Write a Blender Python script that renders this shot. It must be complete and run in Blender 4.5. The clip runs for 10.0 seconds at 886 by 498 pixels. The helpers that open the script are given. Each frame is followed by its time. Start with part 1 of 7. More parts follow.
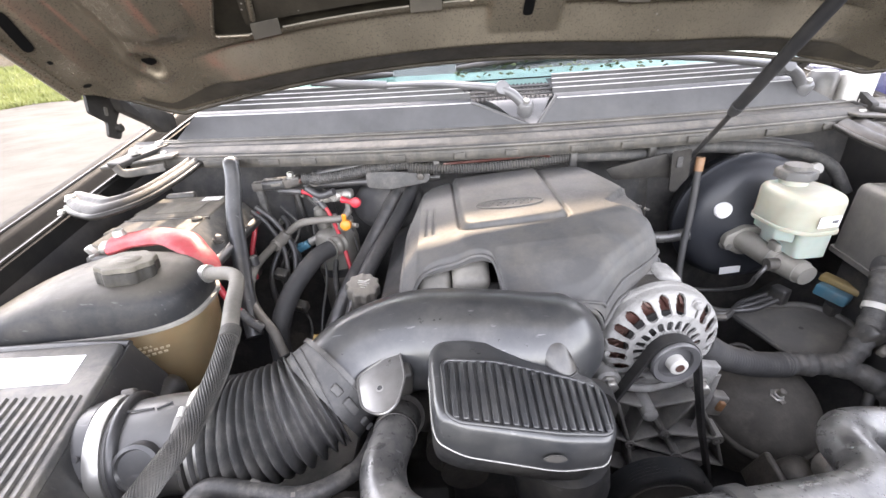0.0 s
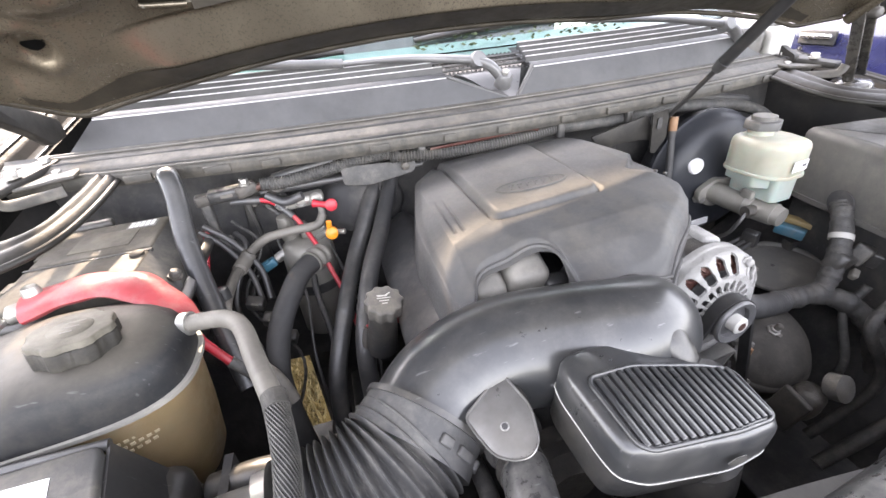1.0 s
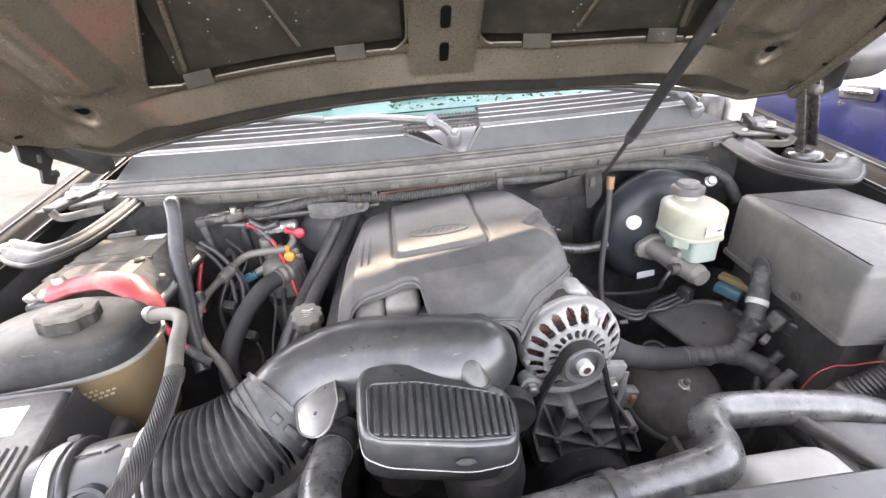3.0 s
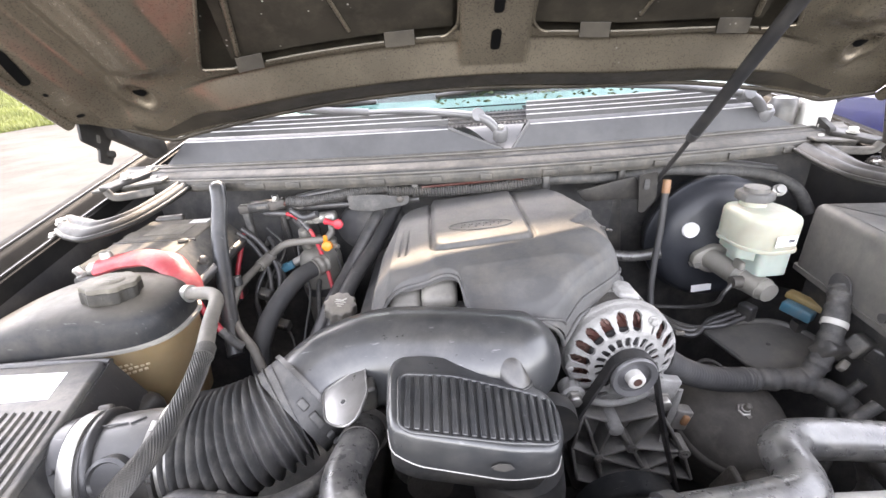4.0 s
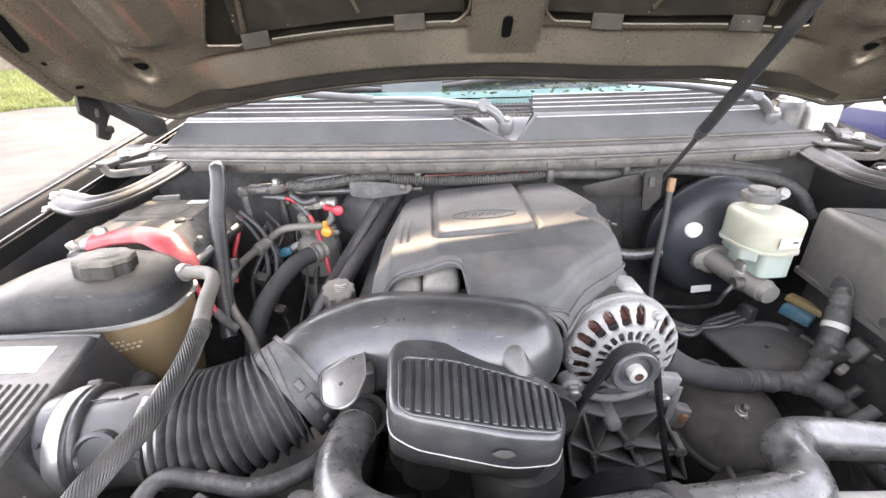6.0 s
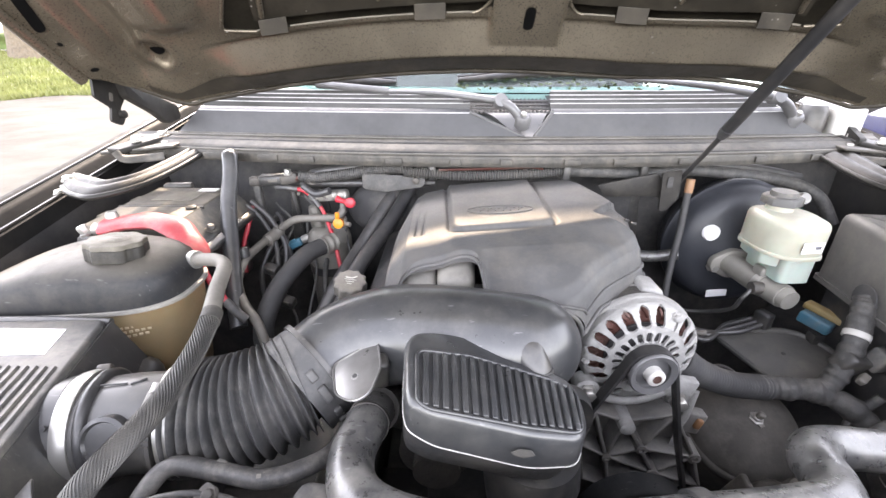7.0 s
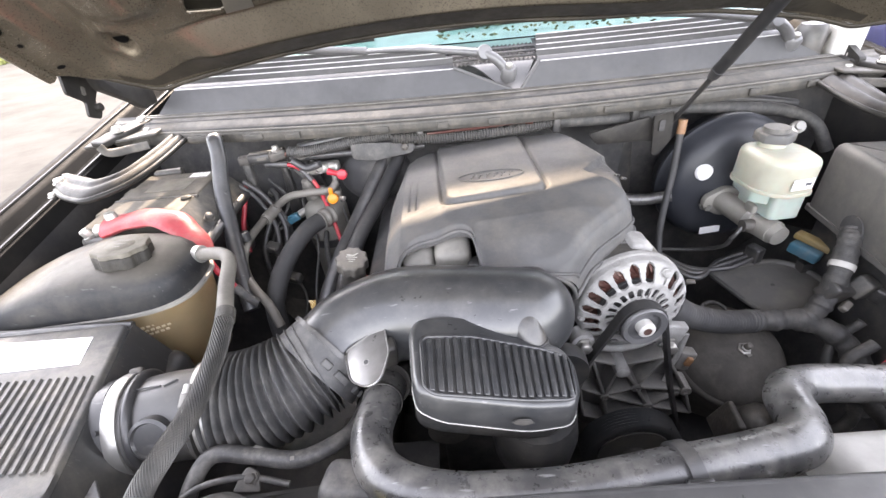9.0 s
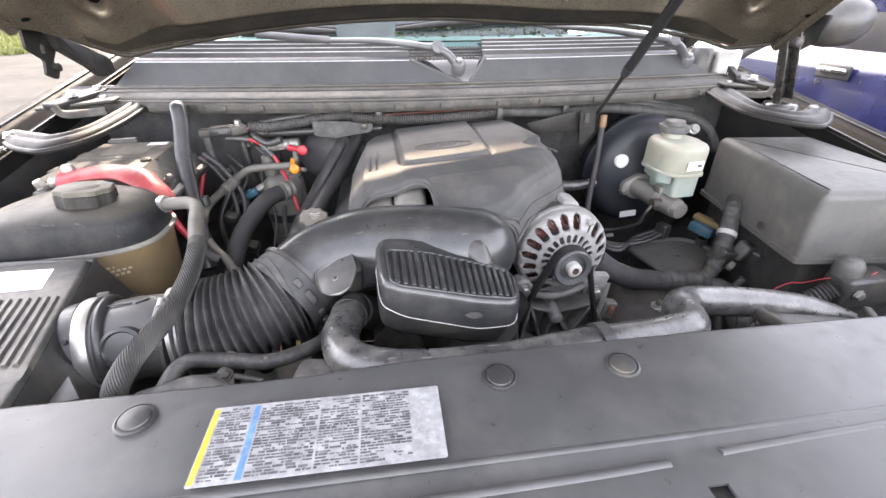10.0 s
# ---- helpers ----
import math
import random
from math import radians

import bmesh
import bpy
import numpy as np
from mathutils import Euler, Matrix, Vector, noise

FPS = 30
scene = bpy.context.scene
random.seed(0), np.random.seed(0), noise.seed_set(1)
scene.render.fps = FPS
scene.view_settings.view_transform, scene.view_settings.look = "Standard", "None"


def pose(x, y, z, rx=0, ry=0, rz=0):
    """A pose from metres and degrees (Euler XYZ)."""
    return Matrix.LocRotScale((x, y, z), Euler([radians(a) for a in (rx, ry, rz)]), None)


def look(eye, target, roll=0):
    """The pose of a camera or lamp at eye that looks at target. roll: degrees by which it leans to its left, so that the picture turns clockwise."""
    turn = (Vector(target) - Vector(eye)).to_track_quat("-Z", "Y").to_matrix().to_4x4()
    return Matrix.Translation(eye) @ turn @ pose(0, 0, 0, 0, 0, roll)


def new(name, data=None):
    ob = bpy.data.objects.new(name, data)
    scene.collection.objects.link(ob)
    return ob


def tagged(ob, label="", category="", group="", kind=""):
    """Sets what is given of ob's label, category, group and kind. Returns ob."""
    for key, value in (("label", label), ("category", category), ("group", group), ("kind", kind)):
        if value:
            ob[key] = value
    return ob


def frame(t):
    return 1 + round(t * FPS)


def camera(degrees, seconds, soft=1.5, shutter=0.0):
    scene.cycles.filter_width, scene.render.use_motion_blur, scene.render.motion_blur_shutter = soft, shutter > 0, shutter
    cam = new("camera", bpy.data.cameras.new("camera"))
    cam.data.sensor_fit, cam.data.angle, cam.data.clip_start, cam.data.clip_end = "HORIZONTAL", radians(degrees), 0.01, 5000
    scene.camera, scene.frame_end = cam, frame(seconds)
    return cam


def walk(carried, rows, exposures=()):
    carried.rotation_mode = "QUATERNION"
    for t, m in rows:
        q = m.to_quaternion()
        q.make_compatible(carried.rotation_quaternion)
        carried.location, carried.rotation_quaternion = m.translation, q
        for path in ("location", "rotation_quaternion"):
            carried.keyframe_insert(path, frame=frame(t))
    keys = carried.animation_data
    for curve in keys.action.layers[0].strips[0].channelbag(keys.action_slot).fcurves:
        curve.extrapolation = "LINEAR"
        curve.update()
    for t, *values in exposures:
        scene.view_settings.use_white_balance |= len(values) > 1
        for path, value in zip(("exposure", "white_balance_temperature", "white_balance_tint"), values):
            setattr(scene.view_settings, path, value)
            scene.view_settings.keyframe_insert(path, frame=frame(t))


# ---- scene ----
cam = camera(93.2, 10.0)
PATH = [
    (0, (-0.13, -0.026, 1.398), (-0.177, 1.744, 0.47), -3.8),
    (0.5, (-0.267, 0.02, 1.4), (-0.066, 1.754, 0.423), -4.9),
    (1, (-0.308, 0.084, 1.389), (0.084, 1.754, 0.36), -5.3),
    (1.5, (-0.328, 0.07, 1.394), (0.114, 1.728, 0.366), -4.1),
    (2, (-0.316, -0.012, 1.406), (0.062, 1.685, 0.417), -3.2),
    (2.5, (-0.14, -0.066, 1.447), (0.082, 1.693, 0.521), -4.9),
    (2.7, (-0.088, -0.077, 1.458), (0.097, 1.691, 0.541), -4.8),
    (3.8, (-0.065, -0.043, 1.416), (-0.093, 1.761, 0.553), -4.4),
    (4, (-0.085, -0.053, 1.411), (-0.122, 1.758, 0.563), -3.9),
    (4.5, (-0.078, -0.067, 1.404), (-0.12, 1.748, 0.563), -3.1),
    (5, (-0.072, -0.057, 1.394), (-0.096, 1.757, 0.552), -2.4),
    (5.5, (-0.082, -0.055, 1.395), (-0.096, 1.755, 0.544), -2.1),
    (7, (-0.115, -0.044, 1.378), (-0.149, 1.763, 0.522), 0.0),
    (7.5, (-0.111, -0.053, 1.385), (-0.161, 1.727, 0.475), -1.2),
    (8, (-0.088, -0.022, 1.429), (-0.165, 1.656, 0.344), -5.5),
    (8.5, (-0.093, -0.017, 1.445), (-0.173, 1.628, 0.31), -6.8),
    (9, (-0.103, -0.031, 1.437), (-0.157, 1.626, 0.319), -5.7),
    (9.5, (-0.104, -0.066, 1.416), (-0.062, 1.618, 0.336), -3.4),
    (9.7, (-0.107, -0.099, 1.401), (0.002, 1.593, 0.341), -2.1),
    (10, (-0.134, -0.164, 1.373), (0.085, 1.544, 0.356), -0.1),
]
walk(cam, [(t, look(eye, target, roll)) for t, eye, target, roll in PATH],
     [(0, 3.93, 6930, 17), (2.0, 3.90, 6930, 17), (2.5, 3.97, 6930, 17), (7.5, 3.98, 6930, 17), (8.0, 3.92, 6930, 17), (9.0, 3.92, 6930, 17), (9.5, 3.9, 6930, 17), (10, 3.60, 6880, 17)])

# ---- world, sun, exposure ----
SUN_TURN, SUN_UP = radians(12), radians(34.5)
world = bpy.data.worlds.new("sky")
scene.world = world
world.use_nodes = True
wn = world.node_tree.nodes
sky = wn.new("ShaderNodeTexSky")
sky.sky_type, sky.sun_disc = "NISHITA", False
sky.sun_elevation, sky.sun_rotation = SUN_UP, -SUN_TURN
sky.air_density, sky.dust_density, sky.ozone_density = 1.0, 1.6, 1.0
wn["Background"].inputs["Strength"].default_value = 0.15
haze = wn.new("ShaderNodeHueSaturation")
haze.inputs["Saturation"].default_value = 0.36
world.node_tree.links.new(sky.outputs["Color"], haze.inputs["Color"])
world.node_tree.links.new(haze.outputs["Color"], wn["Background"].inputs["Color"])
sun_data = bpy.data.lights.new("sun", "SUN")
sun_data.energy, sun_data.angle, sun_data.color = 1.0, radians(1.5), (1.0, 0.84, 0.64)
sun = new("sun", sun_data)
to_sun = Vector((-math.sin(SUN_TURN) * math.cos(SUN_UP), math.cos(SUN_TURN) * math.cos(SUN_UP), math.sin(SUN_UP)))
sun.matrix_world = look(to_sun * 30, (0, 0, 0))
scene.view_settings.exposure = 3.94


# ---- materials ----
def mat(name, base, rough=0.5, metal=0.0, dust=0.25, dust_col=(0.36, 0.33, 0.28), grain=60.0, blotch=7.0, bump=0.15,
        coat=0.0, island=0.0, scratch=0.0, spec=0.5, trans=0.0, rvar=0.13, settle=0.0, chips=0.0):
    m = bpy.data.materials.new(name)
    m.use_nodes = True
    n, k = m.node_tree.nodes, m.node_tree.links
    b = n["Principled BSDF"]
    co = n.new("ShaderNodeTexCoord")

    def noise_tex(scale, detail=4.0, rough_=0.6):
        t = n.new("ShaderNodeTexNoise")
        t.inputs["Scale"].default_value, t.inputs["Detail"].default_value, t.inputs["Roughness"].default_value = scale, detail, rough_
        k.new(co.outputs["Object"], t.inputs["Vector"])
        return t.outputs["Fac"]

    def ramp(src, a, c, lo=0.0, hi=1.0):
        r = n.new("ShaderNodeMapRange")
        k.new(src, r.inputs["Value"])
        for key, v in (("From Min", a), ("From Max", c), ("To Min", lo), ("To Max", hi)):
            r.inputs[key].default_value = v
        return r.outputs["Result"]

    def mix(fac, a, c, mode="MIX"):
        x = n.new("ShaderNodeMix")
        x.data_type, x.blend_type = "RGBA", mode
        for sock, v in ((x.inputs["Factor"], fac), (x.inputs["A"], a), (x.inputs["B"], c)):
            if isinstance(v, bpy.types.NodeSocket):
                k.new(v, sock)
            else:
                sock.default_value = v if isinstance(v, float) else (*v, 1.0)
        return x.outputs["Result"]

    big, fine = noise_tex(blotch), noise_tex(grain, 6.0, 0.7)
    dark, light = [c * 0.72 for c in base], [min(1, c * 1.25) for c in base]
    col = mix(ramp(big, 0.3, 0.7), dark, light)
    if island:
        info = n.new("ShaderNodeObjectInfo")
        col = mix(island, col, mix(info.outputs["Random"], [c * 0.5 for c in base], [min(1, c * 1.5) for c in base]))
    if dust:
        mul = n.new("ShaderNodeMath")
        mul.operation = "MULTIPLY"
        k.new(ramp(noise_tex(blotch * 1.7, 8.0, 0.72), 0.44, 0.64, 0.08, 1.15), mul.inputs[0])
        k.new(ramp(fine, 0.3, 0.75, 0.35, 1.0), mul.inputs[1])
        m2 = n.new("ShaderNodeMath")
        m2.operation = "MULTIPLY"
        k.new(mul.outputs[0], m2.inputs[0])
        m2.inputs[1].default_value = dust
        col = mix(m2.outputs[0], col, dust_col)
    if settle:
        geo, sep = n.new("ShaderNodeNewGeometry"), n.new("ShaderNodeSeparateXYZ")
        k.new(geo.outputs["Normal"], sep.inputs[0])
        m3 = n.new("ShaderNodeMath")
        m3.operation = "MULTIPLY"
        k.new(ramp(sep.outputs["Z"], 0.55, 0.98, 0.0, settle), m3.inputs[0])
        k.new(ramp(noise_tex(blotch * 2.3, 6.0, 0.65), 0.30, 0.70, 0.45, 1.0), m3.inputs[1])
        col = mix(m3.outputs[0], col, dust_col)
    if scratch:
        st = n.new("ShaderNodeTexNoise")
        mp = n.new("ShaderNodeMapping")
        mp.inputs["Scale"].default_value = (40, 260, 90)
        mp.inputs["Rotation"].default_value = (0.4, 0.3, 0.6)
        k.new(co.outputs["Object"], mp.inputs["Vector"])
        k.new(mp.outputs["Vector"], st.inputs["Vector"])
        st.inputs["Scale"].default_value = 1.0
        col = mix(ramp(st.outputs["Fac"], 0.68, 0.74, 0.0, scratch), col, (0.45, 0.45, 0.45))
    if chips:
        vo = n.new("ShaderNodeTexVoronoi")
        vo.inputs["Scale"].default_value = 55.0
        k.new(co.outputs["Object"], vo.inputs["Vector"])
        m4 = n.new("ShaderNodeMath")
        m4.operation = "MULTIPLY"
        k.new(ramp(vo.outputs["Distance"], 0.07, 0.11, chips, 0.0), m4.inputs[0])
        k.new(ramp(noise_tex(6.5, 3.0, 0.6), 0.55, 0.62), m4.inputs[1])
        col = mix(m4.outputs[0], col, (0.55, 0.53, 0.48))
    k.new(col, b.inputs["Base Color"])
    k.new(ramp(fine, 0.25, 0.75, max(0.03, rough - rvar), min(1, rough + rvar)), b.inputs["Roughness"])
    b.inputs["Metallic"].default_value = metal
    b.inputs["Specular IOR Level"].default_value = spec
    b.inputs["Coat Weight"].default_value = coat
    b.inputs["Coat Roughness"].default_value = 0.12
    if trans:
        b.inputs["Subsurface Weight"].default_value = trans
        b.inputs["Subsurface Scale"].default_value = 0.02
    if bump:
        bp = n.new("ShaderNodeBump")
        bp.inputs["Strength"].default_value, bp.inputs["Distance"].default_value = bump, 0.004
        k.new(fine, bp.inputs["Height"])
        k.new(bp.outputs["Normal"], b.inputs["Normal"])
    return m


PLASTIC = mat("black_plastic", (0.029, 0.0292, 0.0305), 0.38, dust=0.22, dust_col=(0.3, 0.265, 0.21), scratch=0.08, spec=0.65, bump=0.03)
GLOSSY = mat("glossy_black_plastic", (0.027, 0.0285, 0.031), 0.30, dust=0.16, dust_col=(0.25, 0.235, 0.21), scratch=0.16, coat=0.2, grain=40.0, bump=0.006, spec=0.6, rvar=0.04)
SATIN = mat("satin_grey_plastic", (0.058, 0.057, 0.056), 0.4, dust=0.3, dust_col=(0.24, 0.21, 0.165), bump=0.03, spec=0.6)
ENGINEP = mat("engine_cover_plastic", (0.069, 0.069, 0.070), 0.6, dust=0.24, dust_col=(0.22, 0.195, 0.155), bump=0.04, spec=0.3, blotch=9.0, grain=220.0)
COWLF = mat("cowl_face_plastic", (0.043, 0.0435, 0.046), 0.55, dust=0.15, dust_col=(0.16, 0.155, 0.14), bump=0.06)
LIPM = mat("lit_paint_lip", (0.115, 0.102, 0.078), 0.5, metal=0.1, dust=0.4, dust_col=(0.1, 0.088, 0.066), blotch=25.0)
SLATP = mat("weathered_slat_plastic", (0.060, 0.0600, 0.060), 0.5, dust=0.2, dust_col=(0.13, 0.126, 0.12), bump=0.01, spec=0.4, blotch=14.0)
# Near-white for the cowl's edge beads: sky glints given as colour
SLATGLINT = mat("painted_edge_glint", (0.50, 0.495, 0.485), 0.35, dust=0.15, dust_col=(0.35, 0.34, 0.32), bump=0.0, spec=0.7, blotch=30.0)
LEDGE = mat("dusty_shroud_plastic", (0.075, 0.074, 0.073), 0.5, dust=0.65, dust_col=(0.27, 0.25, 0.22), blotch=16.0, bump=0.06)
WORNHOSE = mat("worn_small_hose", (0.042, 0.041, 0.041), 0.45, dust=0.6, dust_col=(0.22, 0.205, 0.18), blotch=26.0, spec=0.5, bump=0.05)
CAPTOP = mat("dusty_tan_cap_top", (0.10, 0.092, 0.075), 0.6, dust=0.5, dust_col=(0.20, 0.18, 0.14), spec=0.3, blotch=24.0)
RUNNER = mat("dusty_grey_runner", (0.22, 0.21, 0.19), 0.6, dust=0.5, dust_col=(0.3, 0.28, 0.24), blotch=20.0)
TABM = mat("brushed_tab_metal", (0.26, 0.255, 0.25), 0.34, metal=0.7, dust=0.25, dust_col=(0.2, 0.19, 0.175), bump=0.02, blotch=20.0)
DUSTY = mat("dusty_plastic", (0.05, 0.05, 0.05), 0.55, dust=0.55, dust_col=(0.26, 0.235, 0.19))
COVERP = mat("panel_plastic", (0.064, 0.064, 0.065), 0.36, dust=0.26, dust_col=(0.19, 0.184, 0.17), bump=0.015, spec=0.55, blotch=4.0)
RUBBER = mat("rubber", (0.033, 0.033, 0.035), 0.42, dust=0.26, dust_col=(0.24, 0.22, 0.19), scratch=0.05, spec=0.8, bump=0.03)
HOSE = mat("hose_rubber", (0.035, 0.035, 0.036), 0.32, dust=0.62, dust_col=(0.25, 0.238, 0.217), scratch=0.35, grain=90.0, blotch=13.0, spec=1.0, bump=0.08, rvar=0.14)
DARKRUB = mat("dark_rubber", (0.018, 0.018, 0.019), 0.5, dust=0.3, dust_col=(0.1, 0.09, 0.078), spec=0.45, bump=0.04)
GREYHOSE = mat("grey_hose", (0.115, 0.107, 0.094), 0.55, dust=0.5, dust_col=(0.25, 0.232, 0.198))
DRUMM = mat("dusty_dark_drum", (0.070, 0.066, 0.061), 0.8, dust=0.5, dust_col=(0.15, 0.138, 0.122), blotch=14.0, spec=0.15, bump=0.2)
HHOSE = mat("matte_heater_hose", (0.042, 0.042, 0.043), 0.62, dust=0.35, dust_col=(0.10, 0.096, 0.088), spec=0.3, bump=0.05)
BELLOW = mat("matte_bellows_rubber", (0.048, 0.048, 0.049), 0.55, dust=0.5, dust_col=(0.19, 0.18, 0.163), spec=0.45, bump=0.05, blotch=18.0)
LOOM = mat("dusty_loom_tape", (0.042, 0.0415, 0.041), 0.6, dust=0.55, dust_col=(0.15, 0.14, 0.124), blotch=30.0, bump=0.5, grain=110.0)
RAILM = mat("dusty_rail", (0.047, 0.0445, 0.040), 0.56, metal=0.1, dust=0.65, dust_col=(0.135, 0.121, 0.098), blotch=18.0, grain=110.0)
PULLEYM = mat("worn_pulley", (0.12, 0.12, 0.123), 0.45, metal=0.4, dust=0.25, dust_col=(0.2, 0.19, 0.18))
INKTAN = mat("faded_tan_print", (0.40, 0.33, 0.22), 0.5, dust=0.2, bump=0.0)
OFFWHITE = mat("dusty_white_plastic", (0.5, 0.49, 0.46), 0.5, dust=0.5, dust_col=(0.3, 0.29, 0.26))
STRAND = mat("sleeve_strand", (0.030, 0.0297, 0.0293), 0.5, dust=0.2, spec=0.4)
LEAFREFL = mat("reflected_leaf_green", (0.035, 0.055, 0.02), 0.6, dust=0.3, dust_col=(0.12, 0.14, 0.05))
BRAID = mat("braided_sleeve", (0.014, 0.014, 0.014), 0.7, dust=0.2, grain=400.0, bump=0.3)
DARK = mat("dark_grime", (0.045, 0.045, 0.047), 0.7, dust=0.5, dust_col=(0.155, 0.145, 0.13), spec=0.2)
PAINT = mat("black_body_paint", (0.02, 0.02, 0.021), 0.28, dust=0.3, dust_col=(0.28, 0.25, 0.2), coat=0.6, bump=0.03)
HINGEM = mat("hinge_black", (0.016, 0.015, 0.014), 0.5, dust=0.3, dust_col=(0.085, 0.076, 0.062), spec=0.3, blotch=16.0)
BRACEM = mat("dusty_brace_paint", (0.018, 0.0175, 0.016), 0.4, dust=0.2, dust_col=(0.09, 0.082, 0.07), spec=0.22, bump=0.02)
PAINTED = mat("painted_flange", (0.016, 0.0152, 0.014), 0.22, metal=0.0, dust=0.14, dust_col=(0.12, 0.105, 0.085), bump=0.02, spec=0.2, rvar=0.05)
HOODIN = mat("hood_underside_paint", (0.198, 0.170, 0.126), 0.31, metal=0.68, dust=0.5, dust_col=(0.085, 0.072, 0.054), coat=0.15, bump=0.02, blotch=4.5, grain=320.0, chips=0.8)
# The hood's paint again in a darker mix: shade held in the colour
HOODSHADE = mat("hood_shaded_paint", (0.030, 0.026, 0.020), 0.5, metal=0.1, dust=0.45, dust_col=(0.10, 0.086, 0.064), blotch=9.0, grain=60.0, spec=0.25, chips=0.6)
ALU = mat("cast_aluminium", (0.29, 0.285, 0.275), 0.65, metal=0.1, dust=0.6, dust_col=(0.2, 0.192, 0.18), bump=0.6, grain=170.0, blotch=22.0)
CAST = mat("grimy_casting", (0.06, 0.056, 0.052), 0.5, metal=0.15, dust=0.65, dust_col=(0.13, 0.115, 0.095), bump=0.6, blotch=18.0)
BRACK = mat("dusty_bracket_casting", (0.15, 0.145, 0.138), 0.55, metal=0.15, dust=0.7, dust_col=(0.23, 0.215, 0.19), bump=0.6, blotch=22.0)
GRIME = mat("oily_grime", (0.02, 0.019, 0.018), 0.5, dust=0.7, dust_col=(0.06, 0.054, 0.046), bump=0.7, blotch=30.0, grain=90.0)
CAPP = mat("dusty_brown_cap", (0.020, 0.019, 0.017), 0.6, dust=0.35, dust_col=(0.085, 0.075, 0.056), spec=0.3, blotch=20.0)
TANKTOP = mat("tank_top_plastic", (0.020, 0.021, 0.023), 0.5, dust=0.22, dust_col=(0.165, 0.148, 0.120), scratch=0.08, spec=0.2, bump=0.05, blotch=6.0, settle=0.5)
WIPERM = mat("weathered_wiper_paint", (0.11, 0.11, 0.112), 0.36, dust=0.3, dust_col=(0.24, 0.235, 0.225), spec=0.8, bump=0.02)
STEEL = mat("bright_steel", (0.7, 0.7, 0.7), 0.25, metal=1.0, dust=0.12)
ZINC = mat("dull_zinc", (0.40, 0.392, 0.37), 0.4, metal=0.8, dust=0.35)
COPPER = mat("copper_winding", (0.085, 0.03, 0.024), 0.45, metal=0.5, dust=0.3)
BOOST = mat("booster_paint", (0.020, 0.022, 0.027), 0.48, dust=0.25, dust_col=(0.06, 0.06, 0.062), coat=0.05, grain=40.0, bump=0.02, spec=0.35)
MILKY = mat("milky_plastic", (0.31, 0.31, 0.255), 0.42, dust=0.35, dust_col=(0.30, 0.265, 0.18), trans=0.2, bump=0.03)
MILKLOW = mat("milky_wet_plastic", (0.31, 0.355, 0.315), 0.38, dust=0.12, trans=0.2, bump=0.03)
TAN = mat("aged_tan_plastic", (0.19, 0.135, 0.07), 0.4, dust=0.35, dust_col=(0.2, 0.17, 0.12), trans=0.1)
CAN = mat("accumulator_shell", (0.25, 0.24, 0.218), 0.5, metal=0.4, dust=0.5, dust_col=(0.2, 0.18, 0.14))
RED = mat("red_insulation", (0.38, 0.016, 0.03), 0.4, dust=0.2)
REDCLEAR = mat("red_cable_cover", (0.36, 0.055, 0.065), 0.42, dust=0.65, dust_col=(0.30, 0.19, 0.165), trans=0.15, spec=0.3, blotch=11.0)
FADED = mat("faded_orange", (0.22, 0.11, 0.05), 0.6, dust=0.4, dust_col=(0.2, 0.17, 0.13))
ORANGE = mat("orange_plastic", (0.55, 0.19, 0.012), 0.4, dust=0.1)
BLUE = mat("blue_connector", (0.035, 0.15, 0.22), 0.45, dust=0.55, dust_col=(0.17, 0.18, 0.18))
YELLOW = mat("yellow_tag", (0.30, 0.21, 0.075), 0.6, dust=0.55, dust_col=(0.3, 0.27, 0.2))
SILVER = mat("silver_label", (0.27, 0.27, 0.275), 0.45, metal=0.1, dust=0.5, dust_col=(0.6, 0.6, 0.6), bump=0.02, blotch=55.0)
WHITE = mat("white_label", (0.8, 0.8, 0.8), 0.5, dust=0.1, bump=0.02)
INK = mat("label_ink", (0.06, 0.06, 0.065), 0.6, dust=0.5, dust_col=(0.3, 0.3, 0.3), bump=0.0, blotch=60.0)
INKBLUE = mat("label_blue", (0.07, 0.17, 0.45), 0.5, dust=0.5, dust_col=(0.3, 0.4, 0.5), bump=0.0, blotch=60.0)
INKYEL = mat("label_yellow", (0.5, 0.4, 0.03), 0.5, dust=0.2, bump=0.0, blotch=60.0)
BATTOP = mat("battery_top", (0.060, 0.055, 0.046), 0.6, dust=0.65, dust_col=(0.145, 0.129, 0.10), spec=0.25, blotch=20.0)
GALV = mat("grey_flange", (0.13, 0.125, 0.115), 0.42, metal=0.3, dust=0.55, dust_col=(0.25, 0.23, 0.2))
FLANGE = mat("fender_flange", (0.007, 0.007, 0.007), 0.55, dust=0.15, dust_col=(0.05, 0.044, 0.036), spec=0.08)
FUSE = mat("fuse_box_plastic", (0.088, 0.086, 0.082), 0.5, dust=0.45, dust_col=(0.22, 0.20, 0.17), spec=0.5, blotch=5.0)
BLUEPAINT = mat("blue_car_paint", (0.012, 0.014, 0.055), 0.16, dust=0.0, coat=0.8, bump=0.0, rvar=0.03)
BARK = mat("bark", (0.12, 0.09, 0.06), 0.85, dust=0.3, bump=0.8, grain=25.0)
DRYGRASS = mat("dry_grass_blades", (0.30, 0.235, 0.11), 0.7, dust=0.4, dust_col=(0.36, 0.31, 0.19), blotch=3.0)
